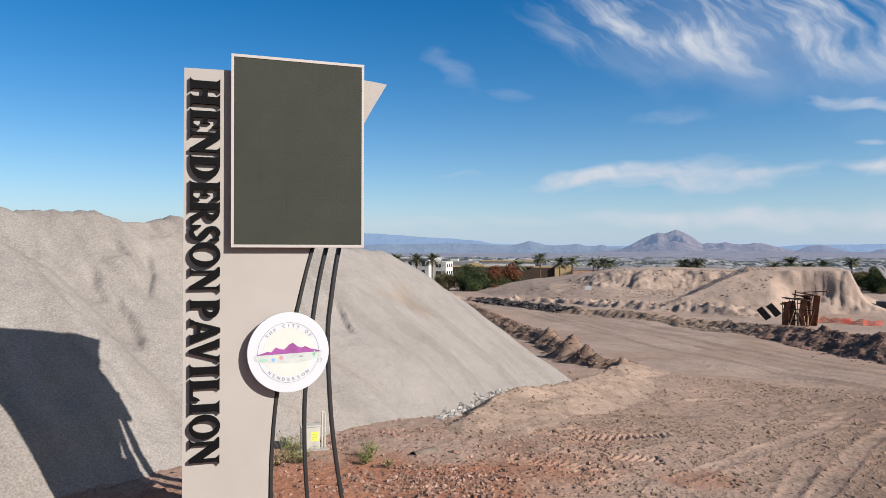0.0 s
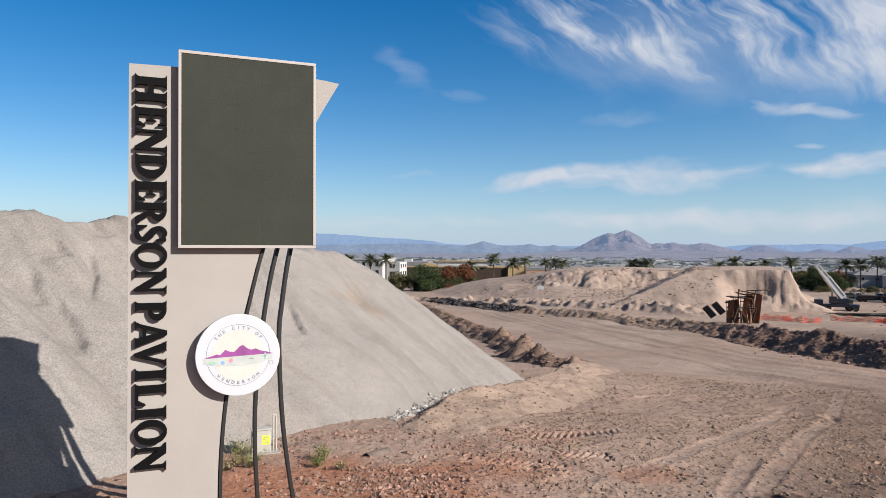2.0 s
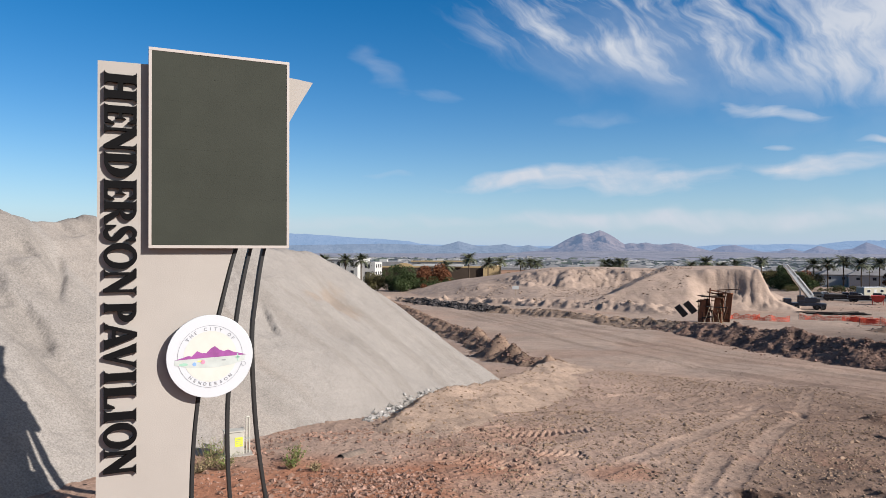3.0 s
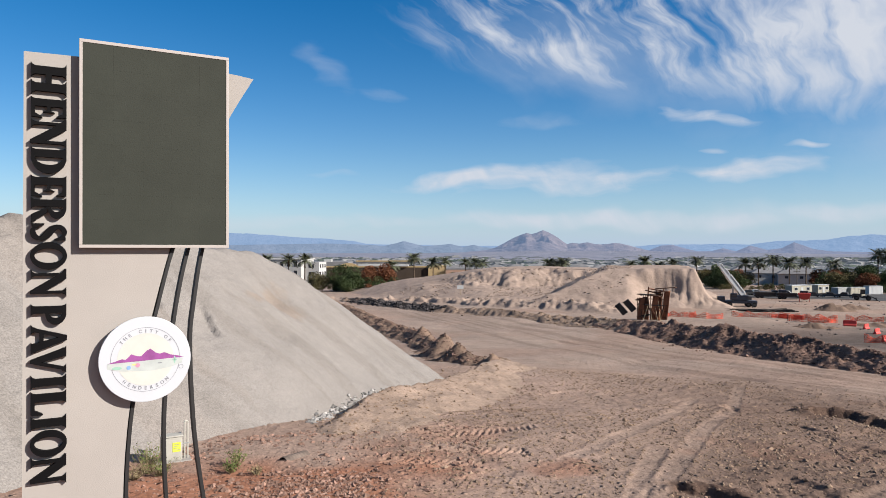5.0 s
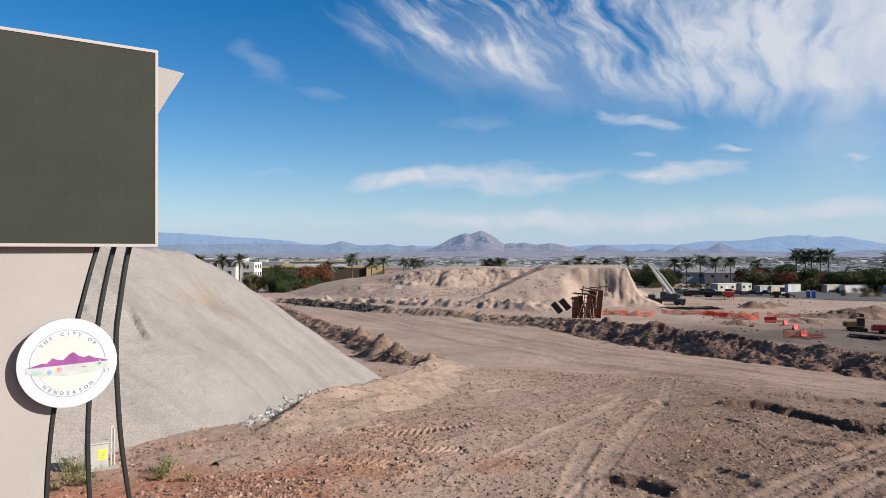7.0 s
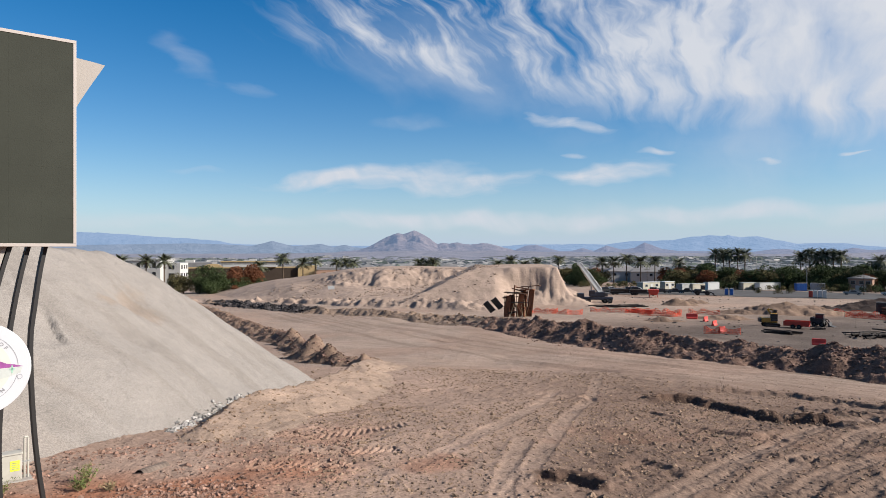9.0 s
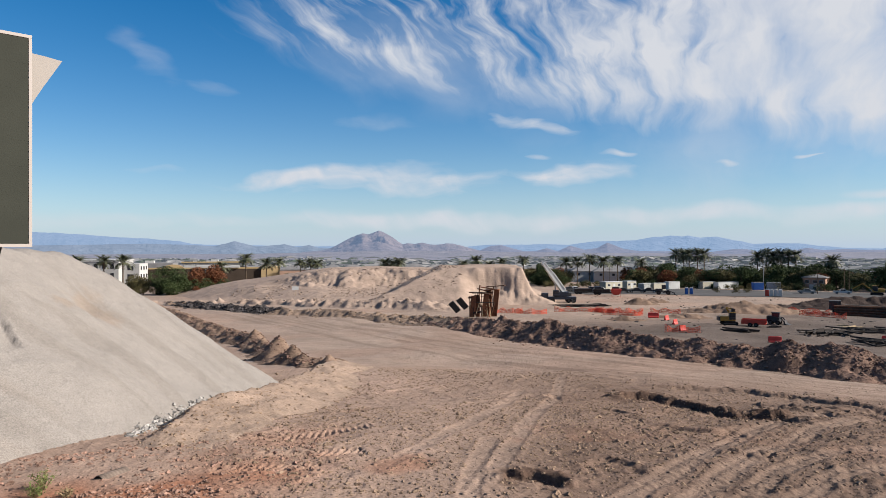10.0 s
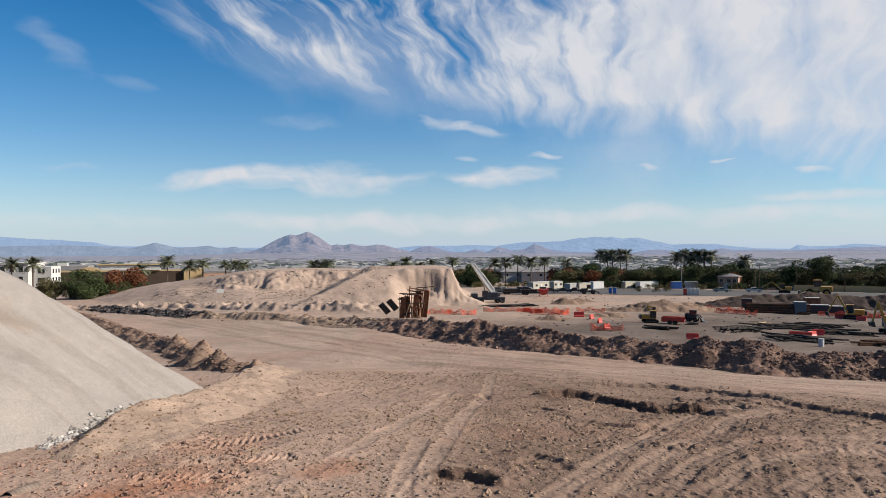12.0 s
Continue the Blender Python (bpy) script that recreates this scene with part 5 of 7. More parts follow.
def leaf_cloud(lobes, n, size, seed):
    """Many small bent leaves in the shells of some lobes (centre and radii)."""
    g = np.random.default_rng(seed)
    lobes = np.array(lobes, float)
    pick = g.choice(len(lobes), n, p=(lobes[:, 3] * lobes[:, 5]) / (lobes[:, 3] * lobes[:, 5]).sum())
    way = g.normal(size=(n, 3))
    way /= np.linalg.norm(way, axis=1)[:, None]
    shell = g.uniform(0.55, 1.08, (n, 1)) ** 0.7
    c = lobes[pick, :3] + way * shell * lobes[pick, 3:]
    a, b = g.normal(size=(2, n, 3))
    a = a / np.linalg.norm(a, axis=1)[:, None] + 0.5 * way
    b = np.cross(a, b)
    b /= np.linalg.norm(b, axis=1)[:, None]
    s = size * g.uniform(0.6, 1.4, (n, 1))
    v = np.stack([c - a * s - b * s * 0.3, c + b * s * 0.6, c + a * s, c - b * s * 0.7 + way * s * 0.4], 1)
    return v.reshape(-1, 3), np.arange(4 * n).reshape(n, 4)


def tree(name, tall, wide, mat, label, seed, n=4000, group=""):
    """A broadleaf tree: tapered trunk, limbs, and a crown of many leaves in uneven lobes."""
    g = np.random.default_rng(seed)
    ob = thing(name, Matrix(), label, "tree" if tall > 4 else "shrub", group)
    bm = rod((0, 0, -0.4), (0.1, 0, tall * 0.42), tall * 0.022 + 0.03, tall * 0.014 + 0.02, 8)
    part("trunk", bm, M_BARK, ob)
    lobes = []
    for k in range(9):
        a, q = k * 2.4 + g.uniform(-0.4, 0.4), g.uniform(0.25, 0.95)
        lx, ly = wide * 0.34 * q * math.cos(a), wide * 0.34 * q * math.sin(a)
        lz = tall * g.uniform(0.13, 0.84) * (1 - 0.12 * q)
        lr = wide * g.uniform(0.20, 0.30)
        lobes.append((lx, ly, lz, lr, lr, min(lr * g.uniform(0.7, 1.0), tall - lz)))
        if k % 2 == 0:
            part("limb", rod((0.05, 0, tall * 0.3), (lx, ly, lz), tall * 0.010 + 0.02, 0.02, 5), M_BARK, ob)
    v, f = leaf_cloud(lobes, n, 0.010 * wide + 0.10, seed)
    part("crown", fast_mesh("crown", v, f, mat, True), None, ob)
    return ob


def palm(tall, seed, fronds=56, long=3.9):
    """A date palm: ringed trunk, a skirt of dead leaves, and arching feathered fronds."""
    g = np.random.default_rng(seed)
    ob = thing("palm_tree", Matrix(), "tall date palm with a slim brown trunk", "palm tree", "palms")
    bm = bmesh.new()
    for k in range(8):
        z0, z1 = tall * k / 8 - (0.4 if k == 0 else 0), tall * (k + 1) / 8
        rod((0, 0, z0), (0, 0, z1), 0.30 - 0.010 * k, 0.26 - 0.010 * k, 9, bm)
    part("trunk", bm, M_BARK, ob)
    v, f = [], []
    for k in range(fronds):
        a, up = k * 2.39996 + g.uniform(-0.2, 0.2), g.uniform(-0.35, 1.35)
        L = long * g.uniform(0.8, 1.1)
        p, rise = np.array([0, 0, tall - 0.1]), up
        out, side = np.array([math.cos(a), math.sin(a), 0]), np.array([-math.sin(a), math.cos(a), 0])
        pts = [p]
        for i in range(9):
            p = p + (out * math.cos(rise) + np.array([0, 0, 1]) * math.sin(rise)) * L / 9
            rise -= 0.13
            pts.append(p)
        for i in range(1, 9):
            w = 0.95 * math.sin(math.pi * (i + 1) / 11) * (1 + 0.2 * g.uniform(-1, 1))
            for s in (-1, 1):
                base = len(v)
                tip = pts[i] + side * s * w + out * 0.28 - np.array([0, 0, 0.22 * w])
                v += [pts[i], pts[i] + (pts[i + 1] - pts[i]) * 0.8, tip]
                f.append((base, base + 1, base + 2))
    part("frond_crown", fast_mesh("frond_crown", np.array(v), np.array(f), M_PALM, True), None, ob)
    part("boot", rod((0, 0, tall - 0.9), (0, 0, tall), 0.36, 0.55, 9), M_DRY, ob)
    return ob


def stand(deg, r, turn=0.0, up=0.0, scale=1.0, tall=1.0):
    """The pose of a thing on the ground at a bearing and distance; turned 0, its x axis runs across the line of sight."""
    x, y = bearing(deg, r)
    return pose(x, y, height(x, y) + up, 0, 0, turn - deg) @ Matrix.Diagonal((scale, scale, scale * tall, 1))


def place(proto, spots, used):
    """Puts the thing itself at the first spot and copies at the others."""
    for m in spots:
        if used.get(proto.name):
            copy_thing(proto, m)
        else:
            proto.matrix_basis = m
            used[proto.name] = True


placed = {}
g = np.random.default_rng(77)
GREENS = [tree("tree", 10, 8.5, M_LEAF, "dark green broadleaf tree along the street", 301, group="street trees"),
          tree("tree", 11, 7.0, M_LEAF, "tall dark green tree along the street", 302, group="street trees"),
          tree("tree", 9, 9.5, M_OLIVE, "olive-green spreading tree along the street", 303, group="street trees"),
          tree("tree", 8, 7.0, M_RUST, "rust-red autumn tree along the street", 304, group="street trees")]
SHRUBS = [tree("shrub", 2.6, 3.6, M_OLIVE, "low olive desert shrub", 311, 700, "shrubs"), tree("shrub", 3.2, 4.0, M_LEAF, "low dark green shrub", 312, 700, "shrubs")]
PALMS = [palm(12.0, 321, 68, 5.3), palm(12.0, 322, 62, 4.9)]


def set_trees():
    spots = {k: [] for k in range(4)}
    for deg in np.arange(31.9, 76, 0.68):
        for row in range(3):
            d, r = deg + g.uniform(-0.5, 0.5), 312 + 16 * row + g.uniform(-5, 5)
            if 34.4 < d < 39.2:
                continue
            kind = g.choice(4, p=[0.36, 0.24, 0.32, 0.08]) if not 41 < d < 46 or row else g.choice(4, p=[0.25, 0.15, 0.3, 0.3])
            spots[kind].append(stand(d, r, g.uniform(0, 360), 0, g.uniform(1.0, 1.3), g.uniform(0.70, 0.94) * (1 + 0.2 * (57.5 < d < 60))))
    # the clump beyond the gravel pile
    for kind, d, r, s, up in ((2, 0.1, 252, 0.8, 1.0), (2, 0.5, 250, 0.75, 0.9), (0, 1.7, 248, 0.95, 0.9), (0, 2.9, 247, 1.12, 0.86), (1, 2.2, 252, 0.95, 0.9), (0, 3.5, 250, 0.85, 0.85), (0, 2.4, 243, 0.8, 0.75),
                          (3, 4.3, 270, 1.05, 1.02), (3, 5.5, 272, 1.15, 1.02), (3, 6.1, 280, 0.9, 1.0), (0, 4.5, 250, 0.75, 0.72), (0, 5.3, 252, 0.8, 0.72), (0, 6.1, 254, 0.75, 0.72), (3, 4.4, 244, 0.42, 0.8), (0, 6.7, 262, 0.6, 0.7),
                          (1, 11.4, 330, 0.5, 1), (2, -5, 300, 0.8, 1), (0, -7, 305, 0.9, 1)):
        spots[kind].append(stand(d, r, g.uniform(0, 360), 0, s, 1.12 * up))
    for k in range(4):
        place(GREENS[k], spots[k], placed)
    low = [[], []]
    for deg in np.arange(32.5, 74, 0.5):
        low[g.integers(2)].append(stand(deg + g.uniform(-0.4, 0.4), 301 + g.uniform(-5, 4), g.uniform(0, 360), 0, g.uniform(0.7, 1.35)))
    for d, r in ((9.0, 300), (10.0, 302), (7.6, 286), (46.0, 262), (48.2, 268), (52.1, 285), (50.9, 290), (47.4, 258)):
        low[0].append(stand(d, r, g.uniform(0, 360), 0, 0.9))
    for k in range(2):
        place(SHRUBS[k], low[k], placed)
    # bearing, distance, height of the crown's middle over the eye in degrees
    spots = [[], []]
    for k, (d, r, el) in enumerate(((-4.0, 296, -0.95), (-2.2, 292, -0.85), (-0.9, 290, -0.75), (8.1, 300, -0.70), (9.7, 315, -1.0), (10.7, 330, -0.95), (6.2, 296, -1.25), (12.4, 340, -1.05), (13.2, 342, -1.0), (13.8, 335, -1.1),
                                   (19.3, 300, -1.05), (20.5, 298, -1.0), (20.0, 305, -1.1), (25.9, 330, -1.2), (27.0, 335, -0.8), (28.1, 330, -1.2), (29.1, 330, -1.05), (30.9, 335, -0.85), (35.3, 330, -0.9), (36.3, 325, -0.75), (37.4, 322, -0.85), (38.5, 326, -0.9),
                                   (34.4, 335, -0.95), (43.0, 345, -0.36), (43.6, 347, -0.30), (44.0, 345, -0.36), (44.6, 348, -0.30), (45.1, 345, -0.36), (48.9, 350, -0.45), (49.5, 350, -0.35), (50.0, 352, -0.4), (50.5, 350, -0.35),
                                   (51.0, 352, -0.40), (51.5, 350, -0.45), (53.9, 340, -0.7), (40.3, 340, -1.0), (-6.5, 296, -0.9), (59.4, 345, -0.8))):
        x, y = bearing(d, r)
        tall = EYE + r * math.tan(radians(el)) - height(x, y)
        spots[k % 2].append(stand(d, r, g.uniform(0, 360), 0, 1.0, tall / 12.0))
    for k in range(2):
        place(PALMS[k], spots[k], placed)


set_trees()

# ---- buildings ----
M_WALLWHITE = material("white_wall", (0.55, 0.54, 0.52), 0.9, spread=0.05, wave=2.0)
M_WALLTAN = material("tan_wall", (0.50, 0.37, 0.20), 0.9, spread=0.08, wave=2.0)
M_WALLBROWN = material("brown_wall", (0.075, 0.055, 0.042), 0.9, spread=0.12, wave=3.0)
M_WALLPINK = material("pink_wall", (0.42, 0.27, 0.20), 0.9, spread=0.08, wave=2.0)
M_ROOFGREY = material("grey_roof", (0.28, 0.27, 0.27), 0.85, spread=0.12, wave=1.2, blotch=0.2, blotch_wave=4)
M_GLASS = material("dark_glass", (0.03, 0.035, 0.045), 0.12, spread=0.2, wave=2.0)


def bits(parent, rows):
    """Box-shaped parts: name, corners, material, rounding."""
    return [part(name, box(*b, bevel), mat, parent) for name, b, mat, bevel in rows]


def hip_roof(w, d, z, rise, over, mat, parent):
    x, y = w / 2 + over, d / 2 + over
    k = min(x, y) * 0.95
    v = [(-x, -y, z), (x, -y, z), (x, y, z), (-x, y, z), (-x + k, 0, z + rise), (x - k, 0, z + rise), (-x, -y, z - 0.2), (x, -y, z - 0.2), (x, y, z - 0.2), (-x, y, z - 0.2)]
    f = [(0, 1, 5, 4), (1, 2, 5), (2, 3, 4, 5), (3, 0, 4), (6, 7, 1, 0), (7, 8, 2, 1), (8, 9, 3, 2), (9, 6, 0, 3), (9, 8, 7, 6)]
    part("roof", mesh_of("roof", v, f, (mat,), True), None, parent)


def house(deg, r, w, d, tall, wall, turn, label):
    ob = thing("house", stand(deg, r, turn), label, "house", "houses past the site")
    part("wall", box(-w / 2, -d / 2, -1, w / 2, d / 2, tall), wall, ob)
    hip_roof(w, d, tall, 0.165 * w, 0.5, M_ROOFGREY, ob)
    for sx in (-0.3, 0.05, 0.32):
        win = part("window", box(sx * w - 0.8, -d / 2 - 0.05, tall - 2.4, sx * w + 0.8, -d / 2 + 0.1, tall - 1.0), M_WALLWHITE, ob)
        part("pane", box(sx * w - 0.68, -d / 2 - 0.07, tall - 2.28, sx * w + 0.68, -d / 2 - 0.04, tall - 1.12), M_GLASS, win)
    part("garage_door", box(-w * 0.2, -d / 2 - 0.06, -0.5, w * 0.25, -d / 2 + 0.05, 2.4), M_WALLWHITE, ob)


for k, (deg, r, w) in enumerate(((15.0, 395, 13), (16.7, 400, 14), (18.6, 392, 13), (21.9, 398, 15), (23.6, 392, 14), (25.0, 402, 12), (26.4, 396, 14), (28.6, 405, 14), (30.4, 398, 13), (32.2, 405, 14), (36.0, 372, 17), (38.0, 365, 18), (12.0, 420, 14), (34.4, 410, 15))):
    house(deg, r, w, 11, 6.6 if r > 380 else 5.8, (M_WALLPINK, M_WALLWHITE, M_WALLTAN)[k % 3] if r > 380 else M_WALLWHITE, (-8, 12, 4)[k % 3],
          ("pink stucco house with grey hip roof", "white stucco house with grey hip roof", "tan stucco house with grey hip roof")[k % 3] if r > 380 else "pale stucco house with grey hip roof behind trees")

house(52.8, 309, 8, 8, 5.2, M_WALLPINK, -10, "tan two-storey house among dark trees")


def white_block():
    ob = thing("apartment_block", stand(-4.1, 318, -22), "white three-storey block with arcade and many windows", "building")
    part("wall", box(-19, 0, -1, 17, 18, 11.6), M_WALLWHITE, ob)
    part("parapet", box(-19.3, -0.3, 11.6, 17.3, 18.3, 12.3), M_WALLWHITE, ob)
    part("roof", box(-18.7, 0.3, 11.62, 16.7, 17.7, 11.9), M_ROOFGREY, ob)
    wing = part("end_wing", box(17.0, 4, -1, 24, 15, 10.6), M_WALLWHITE, ob, "lower pale end wing")
    for z in (1.2, 4.6, 8.0):
        part("pane", box(19.2, 3.93, z, 21.6, 4.02, z + 1.6), M_GLASS, wing)
        for y in (5.6, 9.0, 12.2):
            part("pane", box(23.98, y, z, 24.06, y + 1.5, z + 1.6), M_GLASS, wing)
    for fl in range(3):
        for k in range(11):
            x = -17.5 + 3.2 * k
            win = part("window", box(x - 0.85, -0.06, 1.0 + 3.8 * fl, x + 0.85, 0.05, 3.2 + 3.8 * fl), M_WALLWHITE, ob)
            part("pane", box(x - 0.72, -0.09, 1.1 + 3.8 * fl, x + 0.72, -0.05, 3.1 + 3.8 * fl), M_GLASS, win)


def store():
    ob = thing("store_building", stand(5.3, 345, -4), "long low brown commercial building with grey flat roof", "building")
    part("wall", box(-32, 0, -1, 24, 30, 8.0), M_WALLBROWN, ob)
    part("wall_band", box(-32.1, -0.1, 7.7, 24.1, 0, 8.4), M_WALLTAN, ob, "tan band along the parapet")
    part("roof", box(-31.8, 0.2, 8.0, 23.8, 29.8, 8.3), M_ROOFGREY, ob)
    part("end_wing", box(24, -1.5, -1, 33, 22, 8.6), M_WALLTAN, ob, "tan end wing")
    part("roof_unit", box(-12, 8, 8.3, -7, 12, 9.8), M_WALLWHITE, ob)
    part("roof_unit", box(8, 14, 8.3, 14, 18, 9.6), M_ROOFGREY, ob)
    arch = [(-16 + 4.5 * math.cos(a), 8.0 + 1.9 * math.sin(a)) for a in np.linspace(0, math.pi, 15)]
    part("arched_gable", plate(arch, -0.5, 1.5), M_WALLTAN, ob, "yellow arched gable")
    part("upper_roof", box(-34, 6, 8.3, -17, 28, 10.4), M_ROOFGREY, ob, "raised grey-brown flat roof")
    part("canopy", box(-6, -1.2, 8.3, 14, 6, 9.3), M_WALLWHITE, ob, "long white roof fascia")
    part("upper_roof", box(-13, 8, 9.3, 18, 27, 10.8), M_ROOFGREY, ob, "raised grey flat roof")
    part("upper_fascia", box(-13.3, 7.7, 10.5, 18.3, 8.0, 11.1), M_WALLTAN, ob, "pale tan fascia of the raised roof")
    part("roof_unit", box(-30, 10, 10.4, -26, 14, 11.6), M_WALLWHITE, ob)
    part("roof_unit", box(0, 12, 10.8, 3.5, 15, 12.0), M_WALLWHITE, ob)
    part("roof_unit", box(26, 4, 8.6, 30, 9, 9.8), M_ROOFGREY, ob)
    ob = thing("store_building", stand(10.5, 410, 6), "tan flat-roofed commercial building", "building")
    part("wall", box(-30, 0, -1, 30, 30, 5.6), M_WALLPINK, ob)
    part("roof", box(-30.3, -0.3, 5.6, 30.3, 30.3, 6.2), M_ROOFGREY, ob)
    ob = thing("store_building", stand(3.0, 420, 3), "pale flat-roofed commercial building", "building")
    part("wall", box(-34, 0, -1, 34, 30, 8.0), M_WALLWHITE, ob)
    part("roof", box(-34.3, -0.3, 8.0, 34.3, 30.3, 8.7), M_ROOFGREY, ob)


white_block()
store()


def valley_town():
    """Roofs and trees of the town that fills the valley, joined, far off."""
    q = np.random.default_rng(9)
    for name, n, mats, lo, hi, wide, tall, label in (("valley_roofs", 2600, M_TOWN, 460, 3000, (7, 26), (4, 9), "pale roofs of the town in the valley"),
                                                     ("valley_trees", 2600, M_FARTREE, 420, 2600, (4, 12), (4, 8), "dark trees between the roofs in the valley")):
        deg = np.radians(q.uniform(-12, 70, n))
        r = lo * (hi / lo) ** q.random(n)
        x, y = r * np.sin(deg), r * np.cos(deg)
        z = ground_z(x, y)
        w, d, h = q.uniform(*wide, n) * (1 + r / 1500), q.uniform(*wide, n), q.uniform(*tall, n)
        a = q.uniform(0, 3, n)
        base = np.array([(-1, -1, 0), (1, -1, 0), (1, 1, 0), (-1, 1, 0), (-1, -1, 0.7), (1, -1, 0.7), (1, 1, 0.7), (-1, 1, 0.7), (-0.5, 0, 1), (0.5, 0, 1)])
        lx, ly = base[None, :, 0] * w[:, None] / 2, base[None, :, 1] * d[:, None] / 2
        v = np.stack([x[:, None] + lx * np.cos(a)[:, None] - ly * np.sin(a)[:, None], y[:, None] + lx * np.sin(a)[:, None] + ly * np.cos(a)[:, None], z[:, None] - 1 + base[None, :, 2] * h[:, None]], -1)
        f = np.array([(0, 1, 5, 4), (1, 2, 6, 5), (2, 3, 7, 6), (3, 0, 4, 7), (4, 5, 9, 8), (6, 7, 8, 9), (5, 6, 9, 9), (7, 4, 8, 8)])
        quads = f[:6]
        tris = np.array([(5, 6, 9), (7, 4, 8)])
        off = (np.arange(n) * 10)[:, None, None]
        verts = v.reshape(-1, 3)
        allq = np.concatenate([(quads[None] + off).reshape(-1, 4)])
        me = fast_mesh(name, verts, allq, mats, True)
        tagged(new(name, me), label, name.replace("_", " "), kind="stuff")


# haze over the town is painted in: roofs and trees glow faintly
M_TOWN = painted_haze_material("town_roof", (0.26, 0.245, 0.23), (0.30, 0.35, 0.42), 0.20, 30, 10)
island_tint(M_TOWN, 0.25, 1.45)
M_FARTREE = painted_haze_material("far_tree", (0.06, 0.075, 0.04), (0.30, 0.36, 0.42), 0.18, 20, 6)
valley_town()

# ---- the asphalt street past the site ----
M_ASPHALT = material("asphalt", (0.12, 0.115, 0.115), 0.9, spread=0.15, wave=3.0, blotch=0.25, blotch_wave=12.0, bump=0.01, bump_wave=0.1)
M_CONCRETE = material("concrete", (0.46, 0.42, 0.38), 0.9, spread=0.1, wave=2.0, blotch=0.15, blotch_wave=6.0)


def strip(name, d0, d1, near, far, lift, mat, label, category):
    """A flat surface laid on the earth between two distances."""
    deg = np.arange(d0, d1, 0.4)
    rr = np.linspace(0, 1, 6)
    D, S = np.meshgrid(deg, rr)
    R = near + S * (far - near) + 2 * np.sin(D * 0.5)
    x, y = R * np.sin(np.radians(D)), R * np.cos(np.radians(D))
    z = ground_z(x.ravel(), y.ravel()).reshape(x.shape) + lift
    n, m = D.shape
    i, j = np.arange(n - 1)[:, None] * m, np.arange(m - 1)[None]
    quads = np.stack([i + j, i + j + 1, i + m + j + 1, i + m + j], -1).reshape(-1, 4)[:, ::-1]
    me = fast_mesh(name, np.stack([x.ravel(), y.ravel(), z.ravel()], -1), quads[:, ::-1], mat)
    tagged(new(name, me), label, category, kind="structure")


strip("road", 34.5, 75, 236, 290, 0.10, M_ASPHALT, "grey asphalt lot and street past the site", "road")

# ---- machines and things on the site ----
M_YELLOW = material("machine_yellow", (0.52, 0.28, 0.03), 0.45, spread=0.12, wave=0.6, blotch=0.25, blotch_wave=1.5)
M_ORANGE = material("safety_orange", (0.74, 0.05, 0.035), 0.6, spread=0.12, wave=0.8, blotch=0.15, blotch_wave=2)
M_NET = material("orange_net", (0.90, 0.13, 0.07), 0.8, spread=0.2, wave=0.5)
M_STEELDARK = material("dark_steel", (0.045, 0.043, 0.045), 0.6, 0.3, spread=0.35, wave=0.8)
M_RUSTSTEEL = material("rusted_steel", (0.14, 0.075, 0.05), 0.85, 0.2, spread=0.35, wave=0.7)
M_RUBBER = material("rubber", (0.025, 0.024, 0.023), 0.85, spread=0.2, wave=0.4)
M_CARWHITE = material("white_paint", (0.62, 0.62, 0.61), 0.35, spread=0.03, wave=1.0)
M_BLUE = material("blue_paint", (0.03, 0.16, 0.55), 0.5, spread=0.12, wave=1.0)
M_NAVY = material("navy_paint", (0.010, 0.014, 0.032), 0.45, spread=0.2, wave=1.0)
M_RED = material("red_paint", (0.60, 0.045, 0.02), 0.5, spread=0.15, wave=0.8)
M_CREAMWALL = material("cream_siding", (0.50, 0.46, 0.37), 0.8, spread=0.06, wave=1.0)
M_GREYBOX = material("grey_container", (0.34, 0.34, 0.33), 0.6, spread=0.1, wave=1.0)
M_PLY = material("form_plywood", (0.25, 0.105, 0.06), 0.85, spread=0.3, wave=0.8, bump=0.01, bump_wave=0.1)
M_LUMBER = material("lumber", (0.45, 0.34, 0.21), 0.85, spread=0.2, wave=0.6)
M_DARKWOOD = material("dark_timber", (0.06, 0.05, 0.045), 0.9, spread=0.3, wave=0.8)
M_SLATE = material("slate_paint", (0.08, 0.12, 0.16), 0.6, spread=0.15, wave=0.8)
M_SILVER = material("boom_grey", (0.58, 0.59, 0.60), 0.4, 0.2, spread=0.08, wave=1.0)


def wheel(parent, x, y, z, r, w, rim=M_STEELDARK):
    """A tyre on the y axis with its rim."""
    bm = bmesh.new()
    bmesh.ops.create_cone(bm, cap_ends=True, segments=20, radius1=r, radius2=r, depth=w, matrix=Matrix.Translation((x, y, z)) @ Matrix.Rotation(math.pi / 2, 4, "X"))
    bmesh.ops.bevel(bm, geom=[e for e in bm.edges if e.calc_face_angle(0) > 1.0], offset=0.16 * r, segments=2, profile=0.5, affect="EDGES")
    tyre = part("tyre", bm, M_RUBBER, parent)
    bm = bmesh.new()
    bmesh.ops.create_cone(bm, cap_ends=True, segments=16, radius1=r * 0.55, radius2=r * 0.50, depth=w + 0.05, matrix=Matrix.Translation((x, y, z)) @ Matrix.Rotation(math.pi / 2, 4, "X"))
    part("rim", bm, rim, tyre)


